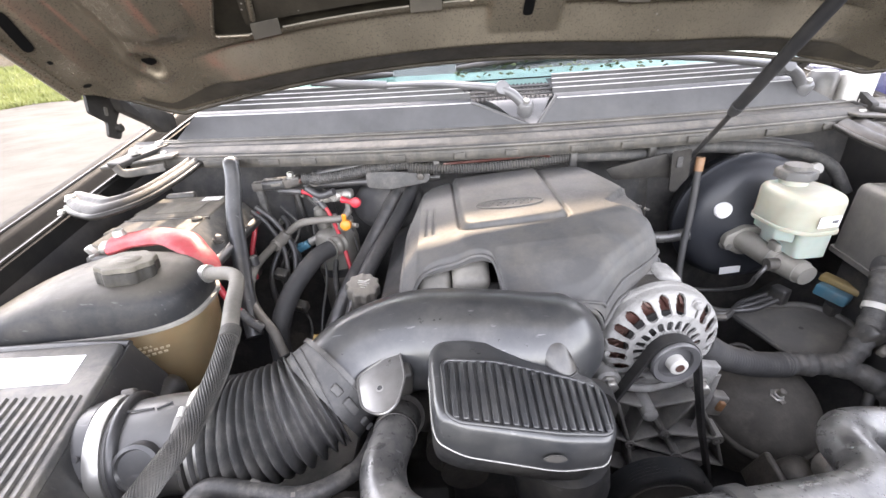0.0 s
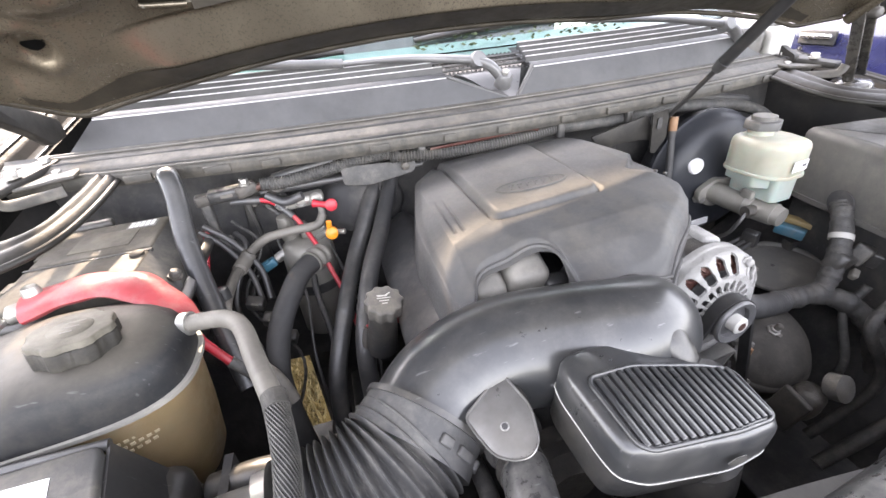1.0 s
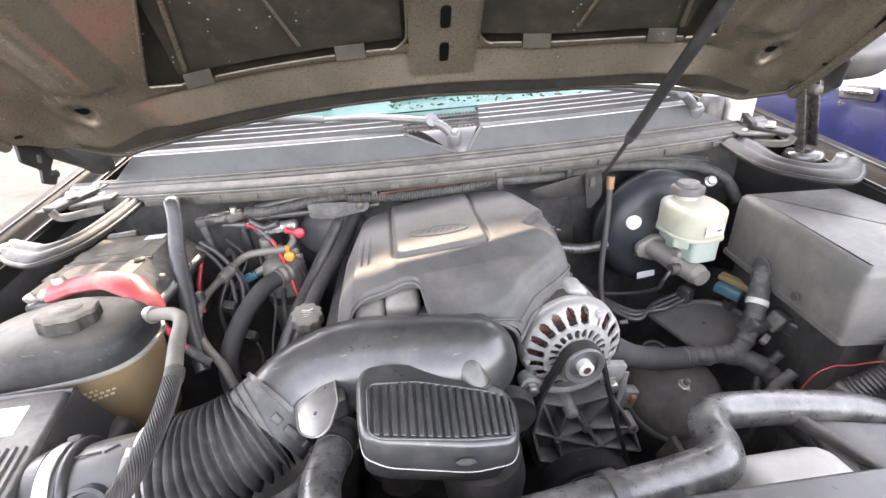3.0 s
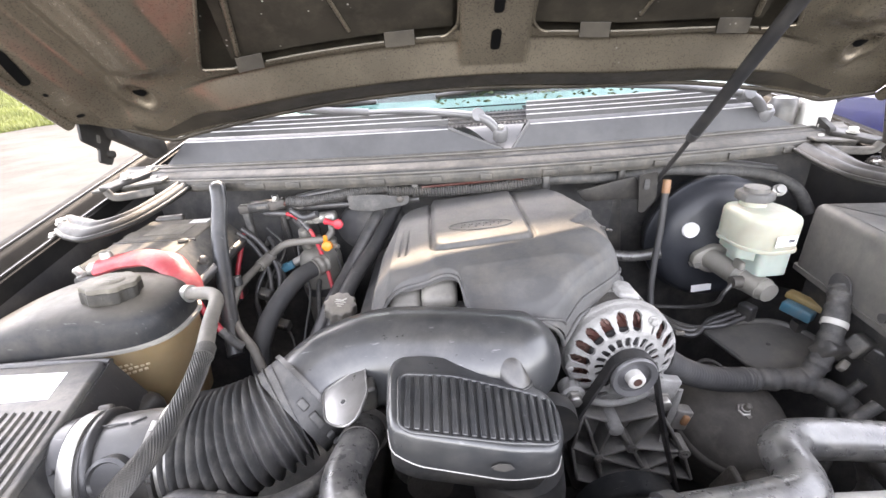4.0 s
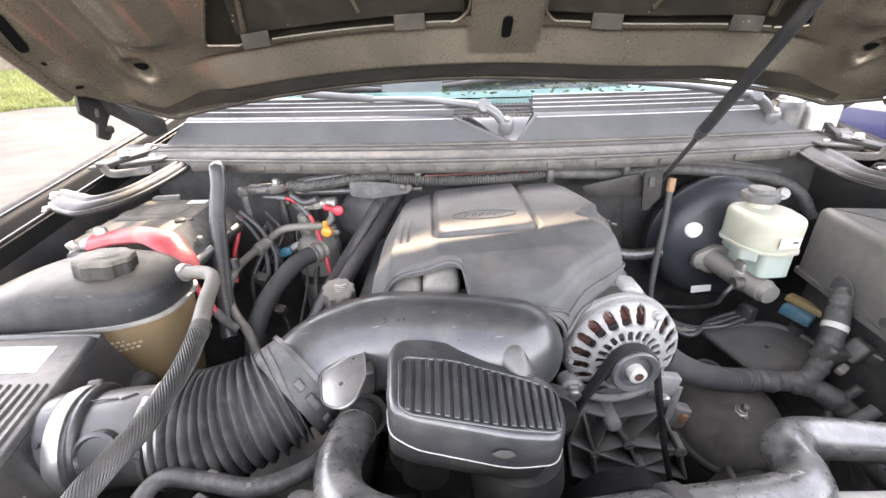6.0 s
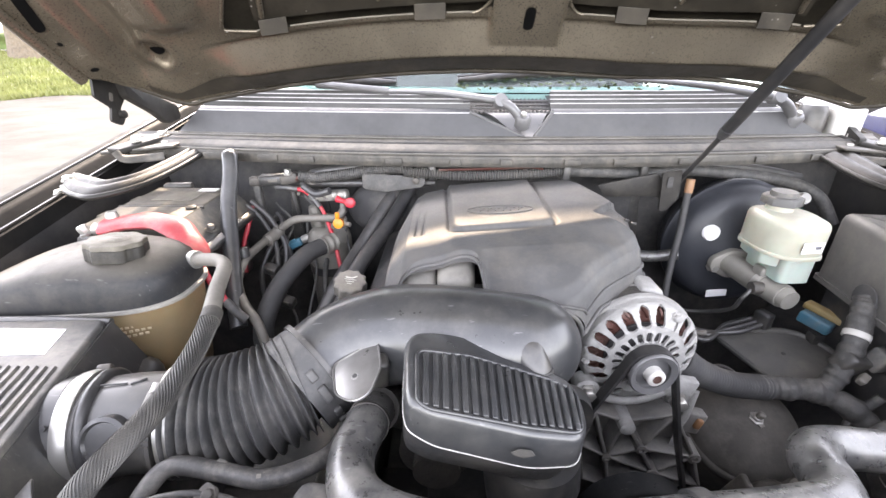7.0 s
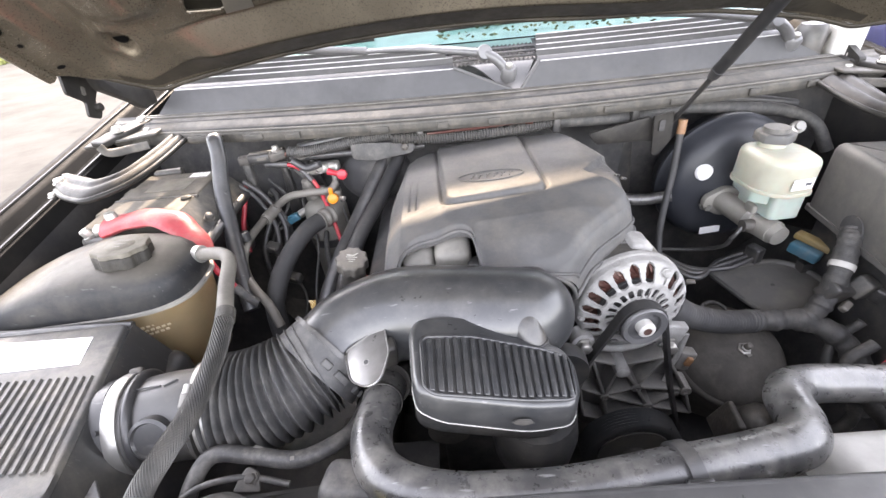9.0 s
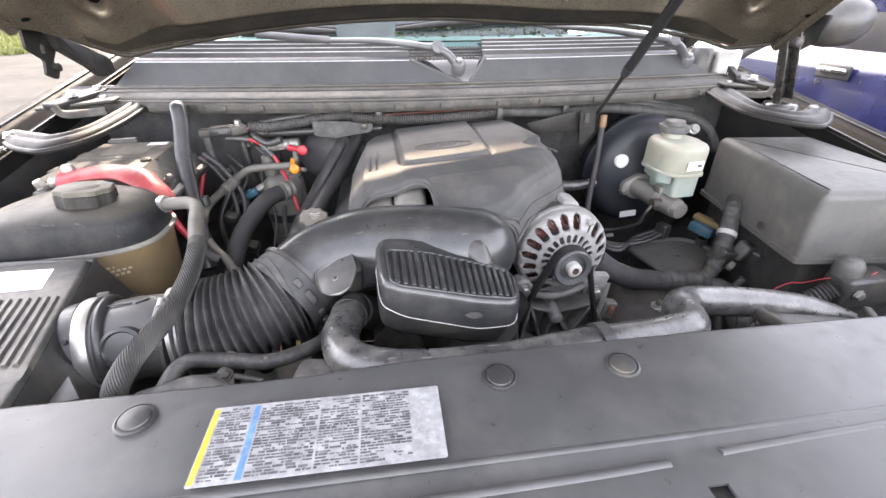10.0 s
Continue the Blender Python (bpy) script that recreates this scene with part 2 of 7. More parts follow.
# Pale teal: the sky's reflection in the windshield is mixed into the dash
DASH = mat("sky_veil_dashboard", (0.24, 0.34, 0.33), 0.5, dust=0.3, dust_col=(0.36, 0.45, 0.44))
LEAF = mat("leaves", (0.09, 0.13, 0.03), 0.6, dust=0.2, dust_col=(0.3, 0.3, 0.05), blotch=2.0)
GRASSM = mat("grass_blades", (0.15, 0.165, 0.045), 0.6, dust=0.5, dust_col=(0.30, 0.29, 0.10), blotch=0.8)
VOID = mat("unlit_cavity", (0.006, 0.006, 0.006), 0.9, dust=0.0, spec=0.0, bump=0.0)
GRAVEL = mat("gravel", (0.066, 0.064, 0.060), 0.95, dust=0.55, dust_col=(0.098, 0.095, 0.090), blotch=0.7, grain=30.0, bump=0.5, spec=0.05)

GLASS = bpy.data.materials.new("windshield_glass")
GLASS.use_nodes = True
_g = GLASS.node_tree.nodes["Principled BSDF"]
_g.inputs["Base Color"].default_value = (0.75, 0.92, 0.88, 1)
_g.inputs["Roughness"].default_value = 0.02
_g.inputs["Transmission Weight"].default_value = 1.0
_g.inputs["IOR"].default_value = 1.5


# ---- building helpers ----
def thing(name, at, label, category, group="", kind=""):
    e = new(name)
    e.empty_display_size = 0.05
    e.location = at
    return tagged(e, label, category, group, kind)


def part(name, bm, material, parent=None, label="", smooth=50):
    me = bpy.data.meshes.new(name)
    bmesh.ops.recalc_face_normals(bm, faces=bm.faces)
    for f in bm.faces:
        f.smooth = True
    lim = radians(smooth)
    for e in bm.edges:
        if len(e.link_faces) == 2 and e.calc_face_angle(0) > lim:
            e.smooth = False
    bm.to_mesh(me)
    bm.free()
    me.materials.append(material)
    ob = new(name, me)
    if parent is not None:
        ob.parent = parent
        if parent.type == "EMPTY":
            ob.location = -Vector(parent.location)
    if label:
        ob["label"] = label
    return ob


def solo(name, bm, material, label, category, group="", kind="", smooth=50):
    return tagged(part(name, bm, material, None, "", smooth), label, category, group, kind)


def merge(*bms):
    out = bm0 = bms[0]
    for b in bms[1:]:
        me = bpy.data.meshes.new("tmp")
        b.to_mesh(me)
        b.free()
        bm0.from_mesh(me)
        bpy.data.meshes.remove(me)
    return out


def box(size, at=(0, 0, 0), bevel=0.0, segs=2, m=None):
    bm = bmesh.new()
    bmesh.ops.create_cube(bm, size=1.0, matrix=Matrix.Diagonal((*size, 1)))
    if bevel:
        bmesh.ops.bevel(bm, geom=bm.edges[:], offset=bevel, segments=segs, profile=0.5, affect="EDGES")
    bmesh.ops.transform(bm, matrix=(m if m is not None else Matrix.Translation(at)), verts=bm.verts)
    return bm


def spline(pts, n=8):
    """Smooth points through the given ones."""
    p = [Vector(q) for q in pts]
    if len(p) < 3:
        return [p[0].lerp(p[-1], i / n) for i in range(n + 1)]
    p = [2 * p[0] - p[1]] + p + [2 * p[-1] - p[-2]]
    out = []
    for a, b, c, d in zip(p, p[1:], p[2:], p[3:]):
        for i in range(n):
            t = i / n
            out.append(0.5 * (2 * b + (c - a) * t + (2 * a - 5 * b + 4 * c - d) * t * t + (3 * b - a - 3 * c + d) * t ** 3))
    return out + [p[-2]]


def sweep(line, radius, sides=16, caps=True, flat=1.0, up=(0, 0, 1)):
    """A tube along a fine line of points; radius: a number or a function of 0..1; flat squeezes it along up."""
    bm = bmesh.new()
    rings, n = [], len(line)
    u = Vector(up)
    for i, p in enumerate(line):
        d = (line[min(i + 1, n - 1)] - line[max(i - 1, 0)]).normalized()
        side = d.cross(u)
        side = side.normalized() if side.length > 1e-4 else d.orthogonal().normalized()
        over = side.cross(d).normalized()
        u = over
        r = radius(i / (n - 1)) if callable(radius) else radius
        rings.append([bm.verts.new(p + side * (r * math.cos(2 * math.pi * j / sides)) + over * (r * flat * math.sin(2 * math.pi * j / sides)))
                      for j in range(sides)])
    for a, b in zip(rings, rings[1:]):
        for j in range(sides):
            bm.faces.new((a[j], a[(j + 1) % sides], b[(j + 1) % sides], b[j]))
    if caps:
        bm.faces.new(rings[0])
        bm.faces.new(rings[-1])
    return bm


def tube(pts, radius, n=8, sides=14, flat=1.0, up=(0, 0, 1)):
    return sweep(spline(pts, n), radius, sides, True, flat, up)


def ribbed(pts, radius, ribs, depth, sides=20, per=6, sharp=1.0):
    """A corrugated tube."""
    fine = spline(pts, 24)
    n = ribs * per
    acc = [0.0]
    for a, b in zip(fine, fine[1:]):
        acc.append(acc[-1] + (b - a).length)
    line = []
    j = 0
    for i in range(n + 1):
        s = acc[-1] * i / n
        while j < len(acc) - 2 and acc[j + 1] < s:
            j += 1
        f = (s - acc[j]) / max(1e-9, acc[j + 1] - acc[j])
        line.append(fine[j].lerp(fine[j + 1], f))
    return sweep(line, lambda t: radius - depth * (0.5 - 0.5 * math.cos(2 * math.pi * t * ribs)) ** sharp, sides)


def lathe(profile, sides=32, m=None):
    """Turns (radius, height) pairs about z, then places by m."""
    bm = bmesh.new()
    rings = []
    for r, h in profile:
        rings.append([bm.verts.new((r * math.cos(2 * math.pi * j / sides), r * math.sin(2 * math.pi * j / sides), h)) for j in range(sides)]
                     if r > 1e-5 else [bm.verts.new((0, 0, h))])
    for a, b in zip(rings, rings[1:]):
        for j in range(sides):
            q = [a[j % len(a)], a[(j + 1) % len(a)], b[(j + 1) % len(b)], b[j % len(b)]]
            q = list(dict.fromkeys(q))
            if len(q) > 2:
                bm.faces.new(q)
    for ring in (rings[0], rings[-1]):
        if len(ring) > 2:
            bm.faces.new(ring)
    if m is not None:
        bmesh.ops.transform(bm, matrix=m, verts=bm.verts)
    return bm


def prism(outline, low, high, m=None, bevel=0.0, segs=2):
    """A plate of the (x, y) outline between two heights."""
    bm = bmesh.new()
    f = bm.faces.new([bm.verts.new((x, y, low)) for x, y in outline])
    up = bmesh.ops.extrude_face_region(bm, geom=[f])
    tops = [v for v in up["geom"] if isinstance(v, bmesh.types.BMVert)]
    for v in tops:
        v.co.z = high
    if bevel:
        es = [e for e in bm.edges if abs(e.verts[0].co.z - high) < 1e-6 and abs(e.verts[1].co.z - high) < 1e-6]
        bmesh.ops.bevel(bm, geom=es, offset=bevel, segments=segs, profile=0.5, affect="EDGES")
    if m is not None:
        bmesh.ops.transform(bm, matrix=m, verts=bm.verts)
    return bm


def rounded(outline, r, n=5):
    """Rounds the corners of a polygon."""
    out = []
    k = len(outline)
    for i in range(k):
        a, b, c = (Vector(outline[(i + d) % k]) for d in (-1, 0, 1))
        rr = min(r, (a - b).length * 0.45, (c - b).length * 0.45)
        p, q = b + (a - b).normalized() * rr, b + (c - b).normalized() * rr
        for j in range(n + 1):
            t = j / n
            out.append(tuple((1 - t) ** 2 * p + 2 * t * (1 - t) * b + t * t * q))
    return out


def sheet(fn, nu, nv, keep=None):
    """A grid surface fn(u, v) for u, v in 0..1."""
    bm = bmesh.new()
    g = [[bm.verts.new(fn(i / nu, j / nv)) for j in range(nv + 1)] for i in range(nu + 1)]
    for i in range(nu):
        for j in range(nv):
            if keep is None or keep((i + 0.5) / nu, (j + 0.5) / nv):
                bm.faces.new((g[i][j], g[i + 1][j], g[i + 1][j + 1], g[i][j + 1]))
    for v in [v for v in bm.verts if not v.link_faces]:
        bm.verts.remove(v)
    return bm


def thick(bm, d):
    bmesh.ops.recalc_face_normals(bm, faces=bm.faces)
    bmesh.ops.solidify(bm, geom=bm.faces[:], thickness=d)
    return bm


def axes(origin, x, y):
    """A pose with the given x axis and about the given y axis."""
    x = Vector(x).normalized()
    z = x.cross(Vector(y)).normalized()
    y = z.cross(x)
    return Matrix.Translation(origin) @ Matrix((x, y, z)).transposed().to_4x4()


def braid(pts, radius, strands, turns, thin):
    """Crossing strands wound both ways round a line."""
    line = spline(pts, 16)
    n = len(line)
    frames = []
    u = Vector((0, 0, 1))
    for i, p in enumerate(line):
        d = (line[min(i + 1, n - 1)] - line[max(i - 1, 0)]).normalized()
        side = d.cross(u).normalized()
        u = side.cross(d).normalized()
        frames.append((p, side, u))
    out = None
    for way in (1, -1):
        for k in range(strands):
            path = []
            for i, (p, a, b) in enumerate(frames):
                g = 2 * math.pi * (k / strands + way * turns * i / (n - 1))
                r = radius + 0.0002 * way
                path.append(p + a * (r * math.cos(g)) + b * (r * math.sin(g)))
            bm = sweep(path, thin, 4, False)
            out = bm if out is None else merge(out, bm)
    return out


def hexhead(at, r, h, axis=(0, -1, 0)):
    q = Vector(axis).to_track_quat("Z", "Y").to_matrix().to_4x4()
    return lathe([(r * 1.35, 0), (r * 1.35, h * 0.25), (r, h * 0.3), (r, h * 0.9), (r * 0.85, h), (0, h)], 6, Matrix.Translation(at) @ q)


def smooth01(t):
    t = min(1.0, max(0.0, t))
    return t * t * (3 - 2 * t)


# ---- ground and surroundings ----
def ground_height(x, y):
    """Nearly level drive; the lawn beyond it climbs gently."""
    d = (y - x) * 0.7071
    return 0.02 * math.sin(x * 1.3) * math.cos(y * 0.9) - 0.03 + 0.115 * max(0.0, min(d, 31.0) - 20.0)


solo("ground", sheet(lambda u, v: (lambda x, y: (x, y, ground_height(x, y)))(
    400 * (2 * u - 1) ** 3, 400 * (2 * v - 1) ** 3), 160, 160), GRAVEL, "pale gravel drive in full sun", "ground", kind="structure")


def grass_patch(n, seed):
    rnd = random.Random(seed)
    vs, fs = [], []
    for _ in range(n):
        d, e = 19.5 + 13 * rnd.random() ** 1.3, rnd.uniform(-9, 16)
        d += 0.35 * math.sin(1.7 * e)
        x, y = -0.7071 * (d - e), 0.7071 * (d + e)
        h, a = rnd.uniform(0.05, 0.2), rnd.uniform(0, math.pi)
        dx, dy = 0.045 * math.cos(a), 0.045 * math.sin(a)
        lx, ly = rnd.uniform(-0.06, 0.06), rnd.uniform(-0.06, 0.06)
        z = ground_height(x, y)
        k = len(vs)
        vs += [(x - dx, y - dy, z - 0.02), (x + dx, y + dy, z - 0.02), (x + lx, y + ly, z + h)]
        fs.append((k, k + 1, k + 2))
    me = bpy.data.meshes.new("grass")
    me.from_pydata(vs, [], fs)
    me.materials.append(GRASSM)
    return tagged(new("grass", me), "short sunlit yellow-green grass beyond the drive", "grass", kind="stuff")


grass_patch(70000, 3)


def dry_grass(n, seed):
    rnd = random.Random(seed)
    vs, fs = [], []
    for _ in range(n):
        x, y = -0.70 + 0.2 * math.tanh(rnd.gauss(0, 0.8)), rnd.gauss(1.50, 0.2)
        a, z, k = rnd.uniform(0, math.pi), ground_height(x, y), len(vs)
        dx, dy = 0.006 * math.cos(a), 0.006 * math.sin(a)
        vs += [(x - dx, y - dy, z - 0.01), (x + dx, y + dy, z - 0.01), (x + rnd.uniform(-0.05, 0.05), y + rnd.uniform(-0.05, 0.05), z + rnd.uniform(0.02, 0.08))]
        fs.append((k, k + 1, k + 2))
    me = bpy.data.meshes.new("dry_grass")
    me.from_pydata(vs, [], fs)
    me.materials.append(DRYGRASS)
    return tagged(new("dry_grass", me), "dry yellow grass on the ground beneath the truck", "grass", kind="stuff")


dry_grass(6000, 14)


def lawn_at(u, v):
    d, e = 19.6 + 14 * u, -12 + 32 * v
    d += 0.35 * math.sin(1.7 * e) * (1 - u)
    x, y = -0.7071 * (d - e), 0.7071 * (d + e)
    return (x, y, ground_height(x, y) + 0.012)


solo("lawn", sheet(lawn_at, 24, 60), GRASSM, "sunlit yellow-green lawn rising beside the gravel drive", "lawn", kind="structure")
solo("far_lane", sheet(lambda u, v: (lambda d, e: (-0.7071 * (d - e), 0.7071 * (d + e), 1.245 + 0.2 * u))(33.7 + 12 * u, -20 + 60 * v), 4, 20), GRAVEL,
     "pale sunlit lane beyond the lawn", "lane", kind="structure")


def tree(x, y, h, r, seed):
    rnd = random.Random(seed)
    g = ground_height(x, y)
    t = thing("tree", (x, y, g), "broad roadside tree with rough brown bark and pale green leaves", "tree", "trees beyond the drive")
    line = spline([(x, y, g - 0.1), (x + 0.05, y, g + h * 0.3), (x - 0.1, y + 0.1, g + h * 0.62), (x, y, g + h * 0.9)], 6)
    trunk = sweep(line, lambda k: r * (1.25 - 0.95 * k) + 0.3 * r * max(0, 0.12 - k) / 0.12, 12)
    tips = []
    for i in range(9):
        a, z0 = rnd.uniform(0, 6.28), g + h * rnd.uniform(0.35, 0.8)
        ln = h * rnd.uniform(0.22, 0.4)
        end = Vector((x + ln * math.cos(a), y + ln * math.sin(a), z0 + ln * rnd.uniform(0.3, 0.8)))
        trunk = merge(trunk, tube([(x, y, z0), Vector((x, y, z0)).lerp(end, 0.5) + Vector((0, 0, 0.2)), end], lambda k: r * 0.35 * (1 - 0.85 * k), 5, 7))
        tips += [end, Vector((x, y, z0)).lerp(end, 0.65)]
    part("trunk", trunk, BARK, t)
    vs, fs = [], []
    for tip in tips:
        for _ in range(330):
            p = tip + Vector([rnd.gauss(0, h * 0.085) for _ in range(3)])
            d = Vector([rnd.uniform(-1, 1) for _ in range(3)]).normalized()
            e = d.orthogonal().normalized()
            s = rnd.uniform(0.06, 0.13)
            k = len(vs)
            vs += [p - d * s, p + e * s * 0.5, p + d * s, p - e * s * 0.5]
            fs.append((k, k + 1, k + 2, k + 3))
    me = bpy.data.meshes.new("crown")
    me.from_pydata(vs, [], fs)
    me.materials.append(LEAF)
    c = new("crown", me)
    c.parent, c.location = t, -Vector(t.location)
    return t


for i, (d, e, h, r) in enumerate([(29.5, 0.9, 9, 0.5), (37, -3.5, 8, 0.3), (38, 4.6, 8, 0.3), (41, 1.8, 9, 0.35), (42, 8, 9, 0.35), (40, -8, 8, 0.3), (46, -1, 10, 0.4),
                                  (46, 12, 9, 0.35), (48, 5, 11, 0.4)]):
    tree(-0.7071 * (d - e), 0.7071 * (d + e), h, r, i)
solo("hedge", sheet(lambda u, v: (lambda d, e: (-0.7071 * (d - e), 0.7071 * (d + e), 0.9 + (2.6 + 0.8 * math.sin(9 * u) + 0.5 * math.sin(31 * u)) * v))(
    52 + 1.5 * math.sin(23 * u + 4 * v) + 0.6 * math.sin(71 * u + 9 * v), -30 + 75 * u), 200, 14), LEAF, "dense green hedge along the far lane", "hedge", kind="structure")

# ---- blue car parked alongside ----
car = thing("parked_car", (2.75, 1.6, 0), "dark blue car with chrome door handle parked alongside", "car")
side_line = [(0.30, 0.0), (0.66, 0.025), (0.98, 0.01), (1.12, -0.02), (1.16, -0.06)]


def car_side(u, v):
    y = -1.6 + 5.2 * u
    k = v * 4
    i = min(3, int(k))
    z0, d0 = side_line[i]
    z1, d1 = side_line[i + 1]
    f = k - i
    return (2.02 - (d0 + (d1 - d0) * f), y, z0 + (z1 - z0) * f)


part("body_side", thick(sheet(car_side, 30, 12), 0.02), BLUEPAINT, car)
part("hood_top", box((1.6, 2.2, 0.05), (2.9, -0.5, 1.12), 0.02), BLUEPAINT, car)
part("cabin", prism(rounded([(0.3, 1.14), (3.6, 1.14), (3.2, 1.65), (1.1, 1.65)], 0.15), -0.75, 0.75,
     axes((2.85, 0, 0), (0, 1, 0), (0, 0, 1)), 0.06), BLUEPAINT, car)
part("handle_recess", box((0.012, 0.17, 0.06), (1.997, 1.74, 1.082), 0.005), DARK, car)
part("door_handle", box((0.025, 0.15, 0.022), (1.984, 1.74, 1.090), 0.009), STEEL, car, "chrome door handle")
part("door_seam", box((0.006, 0.006, 0.62), (2.006, 1.60, 0.75)), DARK, car)
part("side_window", box((0.012, 1.7, 0.32), m=pose(2.105, 1.75, 1.32, 0, 6, 0), bevel=0.004), BOOST, car)
part("door_lock", lathe([(0.012, 0), (0.011, 0.004), (0, 0.004)], 14, pose(1.990, 1.80, 1.03, 0, -90, 0)), STEEL, car)
for wy in (-0.6, 2.6):
    w = part("wheel", lathe([(0.12, -0.1), (0.3, -0.1), (0.33, -0.06), (0.33, 0.06), (0.3, 0.1), (0.12, 0.1), (0.1, 0.06), (0, 0.06)], 28,
             pose(2.06, wy, 0.33, 0, 90, 0)), RUBBER, car)
    part("rim", lathe([(0.2, 0), (0.19, 0.03), (0.05, 0.02), (0, 0.02)], 24, pose(1.955, wy, 0.33, 0, -90, 0)), ZINC, w)

# ---- truck: fenders, walls, firewall ----
def fender_z(y):
    return 1.128 + (y - 0.705) * 0.166


for sx, nm in ((-1, "passenger"), (1, "driver")):
    fd = thing("fender", (sx * 0.97, 0.6, 0.5), "black dusty front fender along the engine bay", "fender", "front fenders")

    def along(prof, u, v, sx):
        y = -0.35 + 1.75 * u
        k = v * (len(prof) - 1)
        i = min(len(prof) - 2, int(k))
        a, b = prof[i], prof[i + 1]
        f = k - i
        return (sx * (a[0] + (b[0] - a[0]) * f), y, fender_z(y) + a[1] + (b[1] - a[1]) * f)

    channel = [(0.845, -0.03), (0.849, -0.002), (0.856, 0.002), (0.868, 0.0), (0.876, -0.016), (0.918, -0.024), (0.930, -0.006), (0.944, 0.0), (0.952, 0.003)]
    skin = [(0.952, 0.003), (0.962, 0.003), (0.972, -0.003), (0.985, -0.03), (1.0, -0.1), (1.005, -0.3), (1.0, -0.6)]
    part("flange", thick(sheet(lambda u, v: along(channel, u, v, sx), 24, 32), 0.003), FLANGE, fd)
    part("fender_skin", thick(sheet(lambda u, v: along(skin, u, v, sx), 24, 18), 0.003), FLANGE, fd)
    part("outer_bead", sweep([Vector(along(channel, t / 20, 0.86, sx)) for t in range(21)], 0.003, 6), PAINTED, fd)
    part("edge_trim", sweep([Vector(along(channel, t / 20, 0.25, sx)) for t in range(21)], 0.0035, 6), PAINTED, fd)
    part("inner_wall", sheet(lambda u, v, sx=sx: (sx * (0.845 + 0.0 * v - 0.05 * v), -0.3 + 1.3 * u, fender_z(-0.3 + 1.3 * u) - 0.03 - 0.5 * v), 10, 6), DARKRUB, fd)

    for by in (0.30, 0.52, 0.71, 0.93):
        part("bolt", hexhead((sx * 0.862, by, fender_z(by) + 0.002), 0.007, 0.008, (0, 0, 1)), ZINC, fd)

    # curved flange with an opening, from the cowl to the fender
    fl = thing("cowl_brace", (sx * 0.72, 0.72, 1.12), "curved pressed-steel brace between cowl and fender, dusty gloss black", "brace", "cowl braces")
    if sx < 0:
        outer = [(-0.832, 0.692, 1.150), (-0.805, 0.668, 1.148), (-0.773, 0.650, 1.147), (-0.735, 0.640, 1.148), (-0.692, 0.688, 1.152), (-0.673, 0.775, 1.160), (-0.665, 0.88, 1.172)]
        inner = [(-0.852, 0.752, 1.156), (-0.818, 0.732, 1.157), (-0.785, 0.715, 1.157), (-0.752, 0.703, 1.157), (-0.718, 0.735, 1.161), (-0.704, 0.820, 1.170), (-0.700, 0.888, 1.178)]
    else:
        outer = [(0.855, 0.680, 1.150), (0.805, 0.635, 1.148), (0.756, 0.611, 1.147), (0.712, 0.643, 1.148), (0.675, 0.709, 1.152), (0.672, 0.785, 1.160), (0.676, 0.86, 1.172)]
        inner = [(0.865, 0.745, 1.158), (0.822, 0.712, 1.157), (0.788, 0.692, 1.157), (0.757, 0.702, 1.157), (0.730, 0.748, 1.161), (0.736, 0.812, 1.170), (0.75, 0.875, 1.178)]
    outer, inner = spline(outer, 6), spline(inner, 6)

    def flange(u, v, outer=outer, inner=inner):
        k = u * (len(outer) - 1)
        i = min(len(outer) - 2, int(k))
        a, b = outer[i].lerp(outer[i + 1], k - i), inner[i].lerp(inner[i + 1], k - i)
        p = a.lerp(b, v)
        return p + Vector((0, 0, 0.012 * math.sin(math.pi * v) ** 0.5 - 0.007 * math.exp(-((v - 0.55) / 0.14) ** 2)))

    part("flange", thick(sheet(flange, 40, 16), 0.002), HINGEM, fl)
    part("front_lip", sweep(outer, 0.005, 10), BRACEM, fl)
    part("rear_lip", sweep(inner, 0.0045, 10), BRACEM, fl)
    part("bolt", hexhead((sx * 0.835, 0.712, 1.156), 0.009, 0.01, (0, 0, 1)), ZINC, fl)


